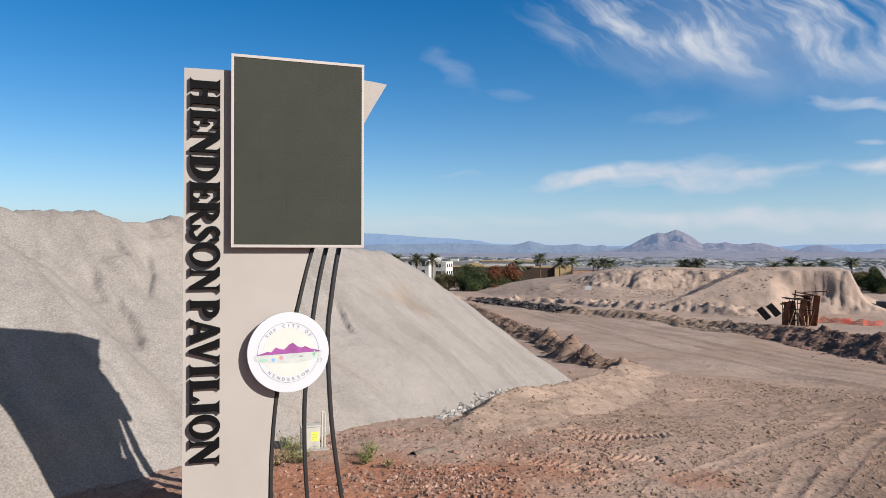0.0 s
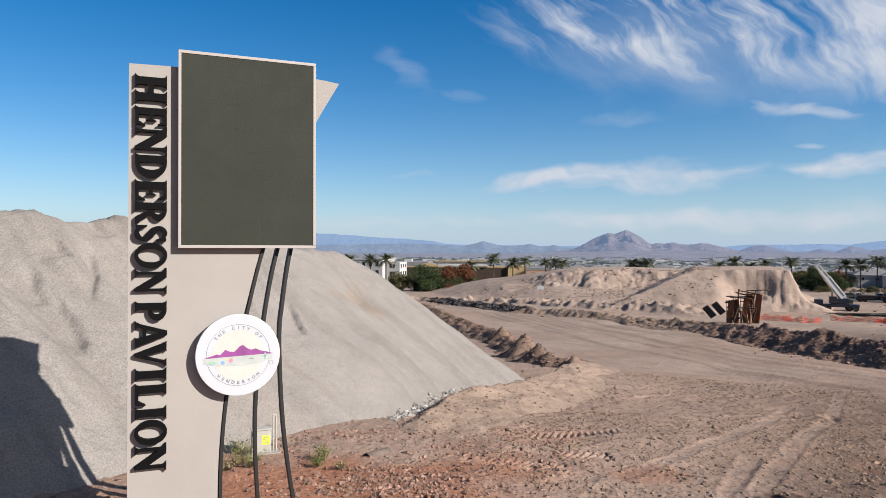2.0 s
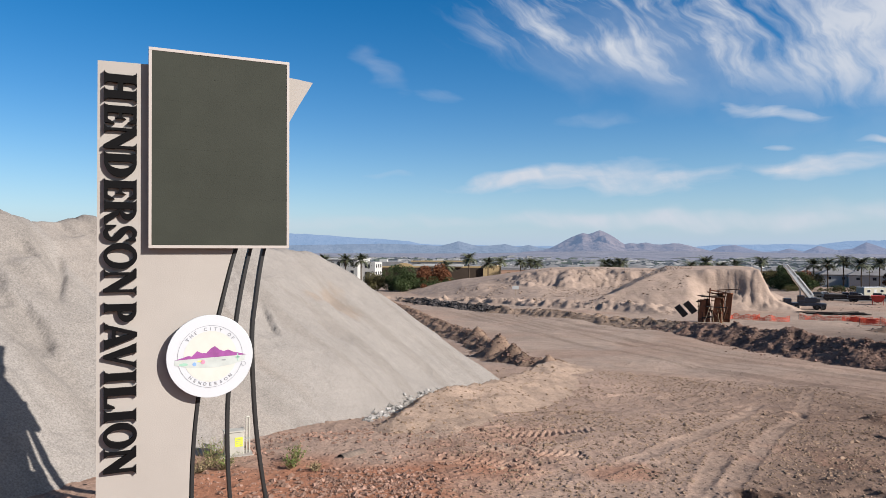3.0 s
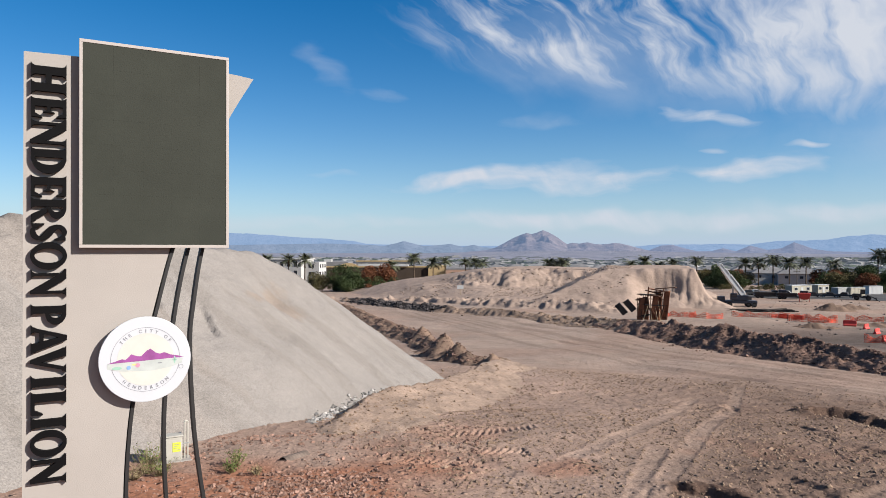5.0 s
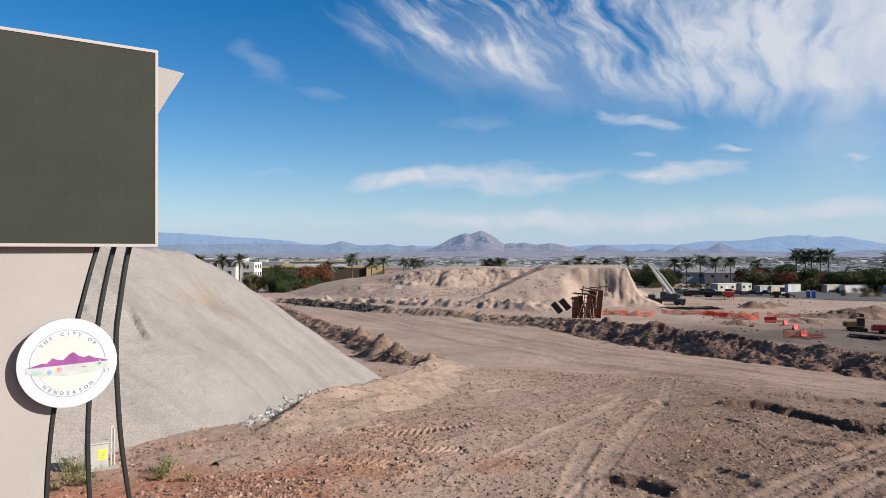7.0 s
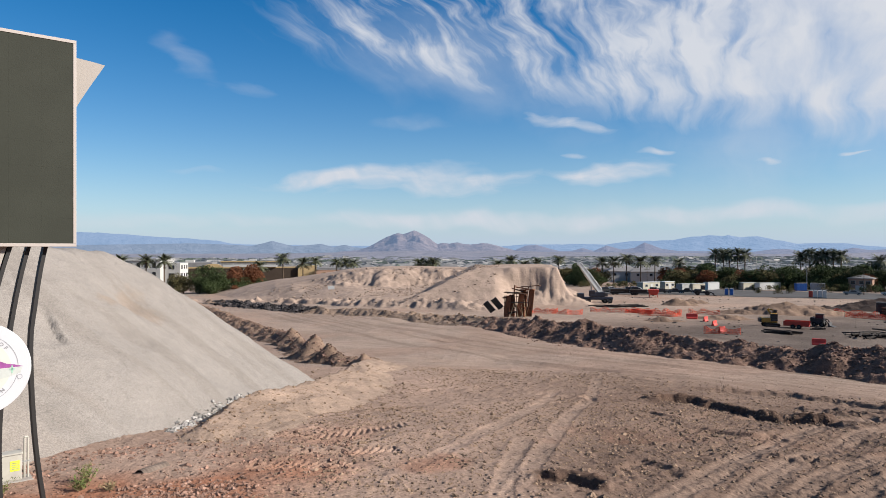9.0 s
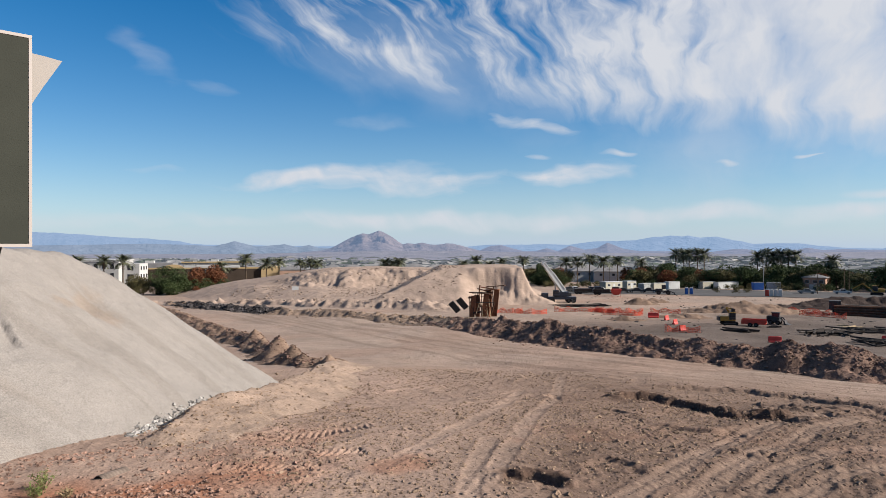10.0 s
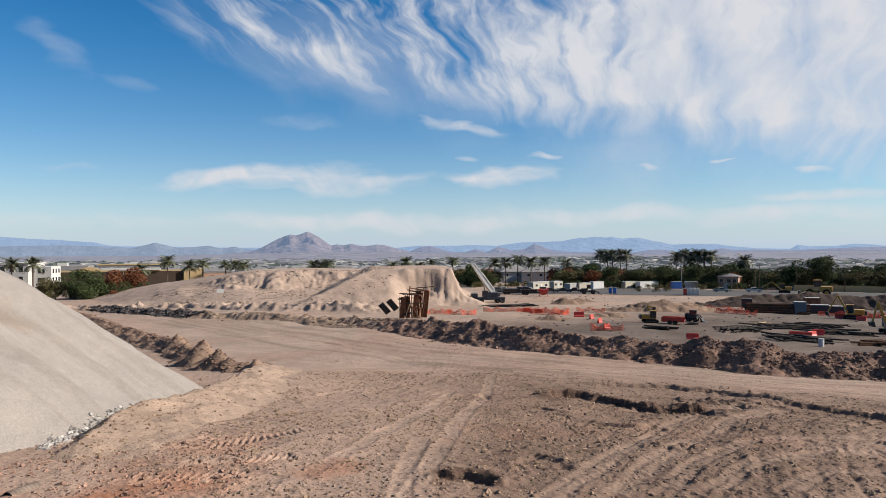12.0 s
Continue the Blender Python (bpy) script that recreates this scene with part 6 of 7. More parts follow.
def arm(parent, name, a, b, thick, wide, mat, label=""):
    """A box beam between two points of the x-z plane."""
    a, b = Vector(a), Vector(b)
    L = (b - a).length
    bm = box(0, -wide / 2, -thick / 2, L, wide / 2, thick / 2, 0.03)
    bmesh.ops.transform(bm, matrix=Matrix.Translation(a) @ (b - a).to_track_quat("X", "Z").to_matrix().to_4x4(), verts=bm.verts)
    return part(name, bm, mat, parent, label)


def excavator(m, s, body_mat, joints, label):
    """A tracked digger: tracks, house, cab, boom, stick and bucket. joints: elbow, wrist and tip in x and z."""
    ob = thing("excavator", m, label, "excavator")
    for y in (-1.0, 1.0):
        prof = [(-1.7, 0.35), (-1.5, 0.75), (1.5, 0.75), (1.7, 0.35), (1.4, 0.02), (-1.4, 0.02)]
        t = part("track", plate(prof, y - 0.25, y + 0.25, 0.05), M_RUBBER, ob)
        part("track_frame", box(-1.2, y - 0.3, 0.25, 1.2, y + 0.3, 0.5), M_STEELDARK, t)
    bits(ob, [("turntable", (-0.8, -0.8, 0.6, 0.8, 0.8, 0.95), M_STEELDARK, 0.03), ("engine_house", (-2.0, -1.15, 0.95, -0.2, 1.15, 1.95), body_mat, 0.12), ("deck", (-0.4, -1.15, 0.95, 1.1, 1.15, 1.2), body_mat, 0.04),
              ("counterweight", (-2.35, -1.1, 0.95, -1.95, 1.1, 1.75), M_STEELDARK, 0.1)])
    cab = part("cab", box(-0.15, -1.15, 1.2, 1.15, -0.15, 2.75, 0.08), M_STEELDARK, ob)
    part("cab_glass", box(-0.05, -1.17, 1.75, 1.05, -1.14, 2.6), M_GLASS, cab)
    part("cab_roof", box(-0.2, -1.18, 2.72, 1.18, -0.12, 2.82, 0.03), body_mat, cab)
    pts = [(0.9, 0.25, 1.3), *[(x, 0.25, z) for x, z in joints]]
    arm(ob, "boom", pts[0], pts[1], 0.34, 0.3, body_mat)
    arm(ob, "stick", pts[1], pts[2], 0.25, 0.24, body_mat)
    arm(ob, "ram", (1.2, 0.25, 1.15), tuple((Vector(pts[0]) * 0.4 + Vector(pts[1]) * 0.6)), 0.13, 0.13, M_SILVER)
    bx, bz = joints[1]
    part("bucket", plate([(bx - 0.1, bz + 0.2), (bx + 0.45, bz), (bx + 0.3, bz - 0.6), (bx - 0.35, bz - 0.65), (bx - 0.25, bz - 0.1)], -0.25, 0.75, 0.02), M_STEELDARK, ob)
    ob.matrix_world = m @ Matrix.Scale(s, 4)
    return ob


def wheel_loader(m, s, mat, label):
    ob = thing("wheel_loader", m @ Matrix.Scale(s, 4), label, "wheel loader")
    bits(ob, [("rear_body", (-3.6, -1.0, 1.0, -0.9, 1.0, 2.3), mat, 0.15), ("front_frame", (-0.6, -0.7, 0.8, 1.9, 0.7, 1.6), mat, 0.08), ("hitch", (-1.0, -0.3, 0.8, -0.5, 0.3, 1.3), M_STEELDARK, 0.03), ("grille", (-3.72, -0.8, 1.1, -3.6, 0.8, 2.1), M_STEELDARK, 0.02)])
    cab = part("cab", box(-1.3, -0.85, 2.2, 0.2, 0.85, 3.7, 0.08), M_GLASS, ob)
    part("cab_roof", box(-1.45, -0.95, 3.66, 0.35, 0.95, 3.8, 0.04), mat, cab)
    for x, y in ((-2.4, -1.1), (-2.4, 1.1), (1.1, -1.1), (1.1, 1.1)):
        wheel(ob, x, y, 0.85, 0.85, 0.6, mat)
    arm(ob, "lift_arm", (0.6, -0.55, 1.9), (3.3, -0.55, 0.7), 0.3, 0.18, mat)
    arm(ob, "lift_arm", (0.6, 0.55, 1.9), (3.3, 0.55, 0.7), 0.3, 0.18, mat)
    part("bucket", plate([(3.2, 0.1), (4.6, 0.05), (3.6, 0.35), (3.4, 1.3), (3.15, 1.1)], -1.4, 1.4, 0.02), M_STEELDARK, ob)
    return ob


def skid_steer(m, label):
    ob = thing("skid_steer", m, label, "skid steer loader")
    bits(ob, [("body", (-1.3, -0.6, 0.4, 0.6, 0.6, 1.3), M_STEELDARK, 0.08), ("engine_hood", (-1.5, -0.6, 0.5, -0.9, 0.6, 1.5), M_STEELDARK, 0.06)])
    cab = part("cab", box(-0.7, -0.5, 1.3, 0.5, 0.5, 2.1, 0.05), M_GLASS, ob)
    part("cab_roof", box(-0.8, -0.55, 2.08, 0.6, 0.55, 2.16, 0.02), M_STEELDARK, cab)
    for x, y in ((-0.8, -0.75), (-0.8, 0.75), (0.35, -0.75), (0.35, 0.75)):
        wheel(ob, x, y, 0.42, 0.42, 0.3)
    for y in (-0.72, 0.72):
        arm(ob, "lift_arm", (-1.3, y, 1.5), (0.9, y, 1.2), 0.18, 0.1, M_STEELDARK)
        arm(ob, "lift_arm", (0.9, y, 1.2), (1.5, y, 0.4), 0.18, 0.1, M_STEELDARK)
    part("bucket", plate([(1.35, 0.1), (2.3, 0.06), (1.6, 0.3), (1.45, 0.85), (1.3, 0.7)], -0.9, 0.9, 0.02), M_STEELDARK, ob)


def pickup(m, mat, label, group="", boxy=False):
    ob = thing("truck" if boxy else "pickup_truck", m, label, "truck", group)
    prof = [(-2.75, 0.55), (-2.75, 1.1), (-0.9, 1.12), (-0.75, 1.75), (0.75, 1.78), (1.35, 1.2), (2.6, 1.08), (2.8, 0.8), (2.78, 0.5)]
    part("body", plate(prof, -0.95, 0.95, 0.05), mat, ob)
    part("cab_glass", plate([(-0.68, 1.22), (-0.6, 1.68), (0.68, 1.70), (1.15, 1.22)], -0.965, 0.965), M_GLASS, ob)
    part("bed_floor", box(-2.65, -0.8, 1.0, -1.0, 0.8, 1.13), M_STEELDARK, ob)
    part("bumper", box(2.7, -0.9, 0.45, 2.88, 0.9, 0.7, 0.03), M_STEELDARK, ob)
    for x, y in ((-1.75, -0.85), (-1.75, 0.85), (1.8, -0.85), (1.8, 0.85)):
        wheel(ob, x, y, 0.4, 0.4, 0.28, M_SILVER)
    return ob


def flat_truck(m, mat, long, label):
    ob = thing("flatbed_truck", m, label, "truck")
    bits(ob, [("chassis", (-long / 2, -0.5, 0.6, long / 2, 0.5, 0.9), M_STEELDARK, 0.02), ("bed", (-long / 2, -1.2, 0.9, long / 2 - 2.4, 1.2, 1.1), M_STEELDARK, 0.02), ("load", (-long / 2 + 0.3, -1.1, 1.1, long / 2 - 3.0, 1.1, 1.9), M_DARKWOOD, 0.05)])
    cab = part("cab", box(long / 2 - 2.2, -1.15, 0.7, long / 2, 1.15, 2.7, 0.15), mat, ob)
    part("cab_glass", box(long / 2 - 1.4, -1.17, 1.7, long / 2 - 0.3, 1.17, 2.4), M_GLASS, cab)
    for x in (-long / 2 + 1.0, -long / 2 + 2.2, long / 2 - 1.1):
        for y in (-1.0, 1.0):
            wheel(ob, x, y, 0.5, 0.5, 0.35)


def crane(m):
    ob = thing("crane_truck", m, "dark mobile crane with raised grey telescopic boom", "crane")
    bits(ob, [("carrier", (-4.2, -1.25, 0.9, 4.2, 1.25, 1.6), M_NAVY, 0.08), ("superstructure", (-1.6, -1.2, 1.7, 2.2, 1.2, 2.9), M_NAVY, 0.12), ("counterweight", (1.6, -1.2, 1.8, 2.9, 1.2, 2.7), M_STEELDARK, 0.08),
              ("carrier_cab", (-4.9, -1.2, 0.9, -3.2, 1.2, 2.6), M_NAVY, 0.12), ("winch", (0.6, -0.5, 2.9, 1.6, 0.5, 3.5), M_CARWHITE, 0.1)])
    cab = part("operator_cab", box(-2.0, -1.5, 1.8, -0.4, -0.6, 3.4, 0.1), M_NAVY, ob)
    part("cab_glass", box(-1.9, -1.52, 2.4, -0.5, -1.48, 3.2), M_GLASS, cab)
    for x in (-3.4, -2.1, 2.2, 3.5):
        for y in (-1.05, 1.05):
            wheel(ob, x, y, 0.62, 0.62, 0.45)
    base, tip = Vector((1.0, 0, 3.1)), Vector((-4.6, -1.6, 10.6))
    for k, (f0, f1, th) in enumerate(((0.0, 0.62, 1.35), (0.3, 0.82, 1.12), (0.7, 1.0, 0.9))):
        beam = arm(ob, "boom_section", base.lerp(tip, f0), base.lerp(tip, f1), th, th * 0.85, M_SILVER)
    for f0, f1, th in ((0.03, 0.60, 1.35), (0.64, 0.81, 1.12), (0.84, 0.98, 0.9)):
        for side in (-0.28, 0.28):
            up = Vector((0.8, 0, 0.6)) * side * th
            arm(ob, "boom_rib", base.lerp(tip, f0) + up, base.lerp(tip, f1) + up, 0.14, th * 0.85 + 0.1, M_GREYBOX)
    arm(ob, "boom_head", tip, tip + Vector((-0.5, 0, -0.1)), 0.9, 0.7, M_SILVER)
    arm(ob, "lift_ram", (-1.2, 0, 2.6), base.lerp(tip, 0.42), 0.35, 0.35, M_SILVER)
    for x in (-2.8, 2.9):
        for y in (-2.4, 2.4):
            part("outrigger", box(x - 0.15, min(y, 0), 0.75, x + 0.15, max(y, 0), 1.0), M_NAVY, ob)
            part("outrigger_foot", rod((x, y, 0.0), (x, y, 0.8), 0.12), M_STEELDARK, ob)


def container(m, long, tall, mat, label, ribs=True, name="container"):
    """A ribbed steel box with door leaves at one end."""
    ob = thing(name, m, label, "container")
    part("body", box(-long / 2, -1.2, 0.12, long / 2, 1.2, tall, 0.02), mat, ob)
    if ribs:
        for k in range(int(long / 0.6)):
            x = -long / 2 + 0.4 + 0.6 * k
            part("rib", box(x, -1.24, 0.25, x + 0.22, -1.198, tall - 0.15), mat, ob)
    part("top_rail", box(-long / 2 - 0.02, -1.25, tall - 0.1, long / 2 + 0.02, 1.25, tall + 0.03), M_GREYBOX, ob)
    for x in (-long / 2 + 0.3, long / 2 - 0.3):
        part("skid", box(x - 0.15, -1.15, -0.1, x + 0.15, 1.15, 0.12), M_STEELDARK, ob)
    return ob


def office(m, long, label):
    ob = thing("site_office", m, label, "trailer")
    part("body", box(-long / 2, -1.5, 0.7, long / 2, 1.5, 3.4, 0.03), M_CREAMWALL, ob)
    part("roof", box(-long / 2 - 0.1, -1.6, 3.4, long / 2 + 0.1, 1.6, 3.55, 0.02), M_CARWHITE, ob)
    part("skirt", box(-long / 2 + 0.1, -1.45, 0, long / 2 - 0.1, 1.45, 0.7), M_DARKWOOD, ob)
    for f in (-0.3, 0.3):
        w = part("window", box(f * long - 0.7, -1.55, 1.8, f * long + 0.7, -1.48, 2.8), M_CARWHITE, ob)
        part("pane", box(f * long - 0.6, -1.57, 1.9, f * long + 0.6, -1.54, 2.7), M_GLASS, w)
    part("door", box(-0.45, -1.56, 0.75, 0.45, -1.48, 2.8), M_CARWHITE, ob)


def toilet(m, mat, label):
    ob = thing("portable_toilet", m, label, "portable toilet", "portable toilets")
    bits(ob, [("base", (-0.58, -0.6, 0, 0.58, 0.6, 0.15), M_STEELDARK, 0.02), ("walls", (-0.55, -0.55, 0.15, 0.55, 0.55, 2.1), mat, 0.04), ("door", (-0.4, -0.58, 0.2, 0.4, -0.54, 2.0), mat, 0.02)])
    part("roof", plate([(-0.58, 2.1), (0.58, 2.1), (0.4, 2.3), (-0.4, 2.3)], -0.58, 0.58, 0.02), M_CARWHITE, ob, "white translucent roof")
    part("vent_pipe", rod((0.4, 0.4, 2.0), (0.4, 0.4, 2.6), 0.05), M_CARWHITE, ob)


def barrier(m, long=1.9):
    """A water-filled road barrier with sloping sides, a notched foot and end lugs."""
    ob = thing("road_barrier", m, "bright orange plastic water-filled road barrier", "barrier", "orange barriers")
    prof = [(-0.30, 0.0), (-0.30, 0.18), (-0.14, 0.45), (-0.09, 1.02), (0.09, 1.02), (0.14, 0.45), (0.30, 0.18), (0.30, 0.0)]
    bm = bmesh.new()
    a = [bm.verts.new((-long / 2, y, z)) for y, z in prof]
    b = [bm.verts.new((long / 2, y, z)) for y, z in prof]
    bm.faces.new(a)
    bm.faces.new(b[::-1])
    for i in range(len(prof)):
        j = (i + 1) % len(prof)
        bm.faces.new((a[i], b[i], b[j], a[j]))
    bmesh.ops.recalc_face_normals(bm, faces=bm.faces)
    bmesh.ops.bevel(bm, geom=list(bm.edges), offset=0.025, segments=2, profile=0.5, affect="EDGES")
    part("shell", bm, M_ORANGE, ob)
    for x in (-long / 2 - 0.06, long / 2 - 0.06):
        part("lug", box(x, -0.07, 0.3, x + 0.12, 0.07, 0.85, 0.02), M_ORANGE, ob)
    part("cap", rod((0.3, 0, 1.0), (0.3, 0, 1.06), 0.07), M_STEELDARK, ob)
    return ob


def fence(m, points, label):
    """Sagging orange safety netting on stakes."""
    ob = thing("safety_fence", m, label, "fence", "safety fences")
    for (x0, y0), (x1, y1) in zip(points[:-1], points[1:]):
        L = math.hypot(x1 - x0, y1 - y0)
        n = max(2, int(L / 0.35))
        bm = bmesh.new()
        rows = []
        for i in range(n + 1):
            f = i / n
            sag = 0.55 * math.sin(math.pi * f) ** 2 + 0.12 * math.sin(9 * f + x0)
            x, y = x0 + f * (x1 - x0), y0 + f * (y1 - y0) + 0.1 * math.sin(7 * f + x0)
            rows.append([(x, y, 0.03 + 0.35 * k * (1 - 0.75 * sag)) for k in range(4)])
        for k in range(4):
            for i in range(n):
                rod(rows[i][k], rows[i + 1][k], 0.03, sides=4, bm=bm)
        for i in range(0, n + 1):
            rod(rows[i][0], rows[i][3], 0.025, sides=4, bm=bm)
            for k in range(3):
                if i < n:
                    rod(rows[i][k], rows[i + 1][k + 1], 0.024, sides=3, bm=bm)
                    rod(rows[i][k + 1], rows[i + 1][k], 0.024, sides=3, bm=bm)
        part("netting", bm, M_NET, ob)
        part("stake", rod((x0, y0, -0.2), (x0, y0, 1.2), 0.03, sides=6), M_STEELDARK, ob)


def timber_stack(m, n, long, spread, mat, label, seed, name="timber_pile", piece="beam"):
    """Beams thrown down in a low, untidy pile."""
    q = np.random.default_rng(seed)
    ob = thing(name, m, label, "timber pile")
    for k in range(int(n * 1.5)):
        L = long * q.uniform(0.25, 0.95)
        bm = box(-L / 2, -0.12, 0, L / 2, 0.12, 0.18, 0.01)
        tilt = q.uniform(-0.03, 0.03)
        bmesh.ops.transform(bm, matrix=pose(q.uniform(-spread, spread), q.uniform(-spread, spread) * 0.8, 0.02 + 0.12 * (k % 4), 0, math.degrees(tilt), q.normal(0, 26)), verts=bm.verts)
        part(piece, bm, mat, ob)


def formwork(m):
    """Plywood wall forms with walers, braces, and loose panels on top."""
    ob = thing("wall_formwork", m, "rust-brown plywood wall forms with braces and leaning panels", "formwork")
    for k, (x, y, t) in enumerate(((-1.9, 0.0, 4.2), (-0.9, 0.5, 4.6), (0.2, 0.9, 4.8), (1.2, 1.3, 5.6), (2.1, 1.6, 5.4))):
        lean = pose(x, y, 0, (4, -3, 6, -5, 3)[k], (5, -4, 7, -3, 6)[k], (14, -10, 20, -6, 9)[k])
        bm = box(-0.50, -0.12, -0.3, 0.50, 0.12, t - 0.3 * (k % 2), 0.01)
        bmesh.ops.transform(bm, matrix=lean, verts=bm.verts)
        form = part("form_panel", bm, M_PLY, ob)
        for z in (0.6, 1.7, 2.8, 3.9):
            part("waler", box(x - 0.52, y - 0.22, z, x + 0.52, y - 0.12, z + 0.14), M_RUSTSTEEL, form)
        for sx in (-0.4, 0.4):
            part("stud", box(x + sx - 0.05, y - 0.18, 0, x + sx + 0.05, y - 0.115, t), M_RUSTSTEEL, form)
    for k, (x0, z0, x1, z1) in enumerate(((-0.8, 0, -0.3, 3.4), (0.9, 0, -0.1, 3.0), (2.4, 0, 1.4, 3.6), (1.9, 0, 0.9, 2.4))):
        a, b = Vector((x0, -1.6, z0)), Vector((x1, 0.4, z1))
        part("brace", rod(a, b, 0.06, sides=6), M_LUMBER, ob)
    for k, (x, y, z, L, tilt) in enumerate(((-0.2, 0.2, 4.65, 4.4, 3), (1.8, 0.9, 5.3, 3.0, -3), (2.6, 1.2, 6.0, 3.6, -5), (1.0, 0.9, 5.6, 2.6, 9), (0.4, 1.2, 5.1, 3.2, 14))):
        bm = box(-L / 2, -0.7, 0, L / 2, 0.5, 0.14, 0.01)
        bmesh.ops.transform(bm, matrix=pose(x, y, z, 0, tilt, 6 * k - 10), verts=bm.verts)
        part("plank", bm, M_PLY if k % 2 else M_RUSTSTEEL, ob)
    q = np.random.default_rng(430)
    for k in range(16):
        bm = box(-q.uniform(0.7, 1.7), -0.06, 0, q.uniform(0.7, 1.7), 0.06, q.uniform(0.10, 0.3), 0.01)
        bmesh.ops.transform(bm, matrix=pose(q.uniform(-2.2, 2.8), q.uniform(-0.8, 1.0), q.uniform(0.3, 5.2), q.uniform(-20, 20), q.choice([0, 90, 70, 100]) + q.uniform(-14, 14), q.uniform(-30, 30)), verts=bm.verts)
        part("loose_board", bm, (M_PLY, M_RUSTSTEEL, M_DARKWOOD)[k % 3], ob)
    # two dark sheets put in for the shade left of the forms
    for k, (x, z) in enumerate(((-5.2, 0.9), (-3.2, 1.7))):
        bm = box(-0.65, -0.06, 0, 0.65, 0.06, 2.4, 0.01)
        bmesh.ops.transform(bm, matrix=pose(x, 1.6 - k, z, 24, -34, -12), verts=bm.verts)
        part("leaning_panel", bm, M_STEELDARK, ob, "dark panel leaning on the slope for the shade beside the forms")


def pole(m, tall, lamp, label):
    ob = thing("street_lamp" if lamp else "utility_pole", m, label, "street lamp" if lamp else "pole")
    part("shaft", rod((0, 0, -0.3), (0, 0, tall), 0.14, 0.08, 8), M_GREYBOX if lamp else M_BARK, ob)
    if lamp:
        prev = Vector((0, 0, tall))
        for k in range(1, 5):
            p = Vector((0.7 * k, 0, tall + 0.6 * math.sin(k * 0.5)))
            part("bracket", rod(prev, p, 0.06, sides=6), M_GREYBOX, ob)
            prev = p
        part("lamp_head", box(prev.x - 0.1, -0.18, prev.z - 0.14, prev.x + 0.7, 0.18, prev.z + 0.04, 0.03), M_GREYBOX, ob)
    else:
        part("crossarm", box(-1.2, -0.06, tall - 0.9, 1.2, 0.06, tall - 0.75), M_BARK, ob)


crane(stand(33.9, 185, 8))
office(stand(38.0, 262, 48), 9.0, "cream site office trailer with two windows")
office(stand(39.4, 272, 48), 5.0, "small cream site office trailer")
container(stand(40.7, 264, 62), 7.0, 2.9, M_GREYBOX, "grey ribbed steel shipping container")
container(stand(41.6, 268, 50), 6.5, 2.9, M_CREAMWALL, "cream ribbed steel storage container")
container(stand(42.7, 288, 50), 6.5, 3.0, M_CARWHITE, "plain white steel storage container")
container(stand(45.3, 300, 52), 8.0, 2.9, M_CREAMWALL, "cream storage container by the street")
container(stand(46.7, 302, 52), 12.5, 2.9, M_CARWHITE, "long white storage container with dark end")
container(stand(48.9, 296, 20), 3.8, 3.0, M_BLUE, "bright blue steel container")
container(stand(50.0, 300, 4), 5.0, 3.0, M_GREYBOX, "grey steel container beside a blue one")
for k in range(4):
    toilet(stand(49.55 + 0.30 * k, 240), M_RED if k == 0 else M_CARWHITE, "red portable toilet at the end of a row" if k == 0 else "white portable toilet in a row")
toilet(stand(43.8, 243), M_BLUE, "blue portable toilet by the street")
toilet(stand(44.15, 243), M_BLUE, "blue portable toilet by the street")
pickup(stand(54.5, 272, 4), M_CARWHITE, "white pickup truck parked on the street")
pickup(stand(65.0, 268, 0), M_CARWHITE, "white pickup truck by the tan fence")
pickup(stand(35.6, 242, 12), M_NAVY, "dark pickup truck parked behind the crane", "parked trucks")
pickup(stand(36.9, 246, -10), M_STEELDARK, "dark pickup truck parked in a line", "parked trucks")
pickup(stand(40.0, 250, 5), M_STEELDARK, "dark pickup truck near the containers", "parked trucks")
for deg, r, turn, mat, label in ((34.6, 250, 20, M_STEELDARK, "dark pickup truck in a row of vehicles"), (35.1, 252, 15, M_CARWHITE, "white pickup truck in a row of vehicles"), (36.4, 254, 8, M_NAVY, "navy pickup truck in a row of vehicles"),
                                 (37.2, 252, -5, M_GREYBOX, "grey pickup truck in a row of vehicles"), (38.9, 248, 10, M_STEELDARK, "dark pickup truck beside the office trailer"), (41.0, 250, 170, M_STEELDARK, "dark pickup truck by the grey container"), (52.2, 268, 6, M_GREYBOX, "grey pickup truck on the street")):
    pickup(stand(deg, r, turn), mat, label, "parked trucks")
flat_truck(stand(36.1, 232, 6), M_NAVY, 9.0, "dark flatbed truck with timber load")
flat_truck(stand(37.6, 230, -4), M_STEELDARK, 8.5, "dark flatbed truck beside the heaps")
flat_truck(stand(55.2, 165, 182), M_STEELDARK, 9.0, "dark flatbed truck beside the pipe stack")
excavator(stand(56.6, 272, 180), 1.15, M_YELLOW, ((3.6, 3.4), (6.4, 1.6)), "yellow tracked excavator with arm stretched low")
wheel_loader(stand(58.6, 255, 180), 1.4, M_YELLOW, "yellow wheel loader on the street edge")
wheel_loader(stand(42.2, 236, 0), 0.85, M_STEELDARK, "dark brown wheel loader by the containers")
excavator(stand(46.9, 128, 12), 0.80, M_YELLOW, ((-0.6, 3.7), (0.8, 3.4)), "small yellow excavator with folded arm")
skid_steer(stand(50.2, 133, -12), "black skid steer loader with bucket down")
excavator(stand(61.0, 150, 180), 0.95, M_YELLOW, ((2.6, 4.6), (4.4, 1.2)), "orange-yellow excavator among dark timbers")
excavator(stand(63.4, 122, 200), 0.95, M_YELLOW, ((2.2, 5.0), (3.0, 1.8)), "yellow excavator with raised arm")
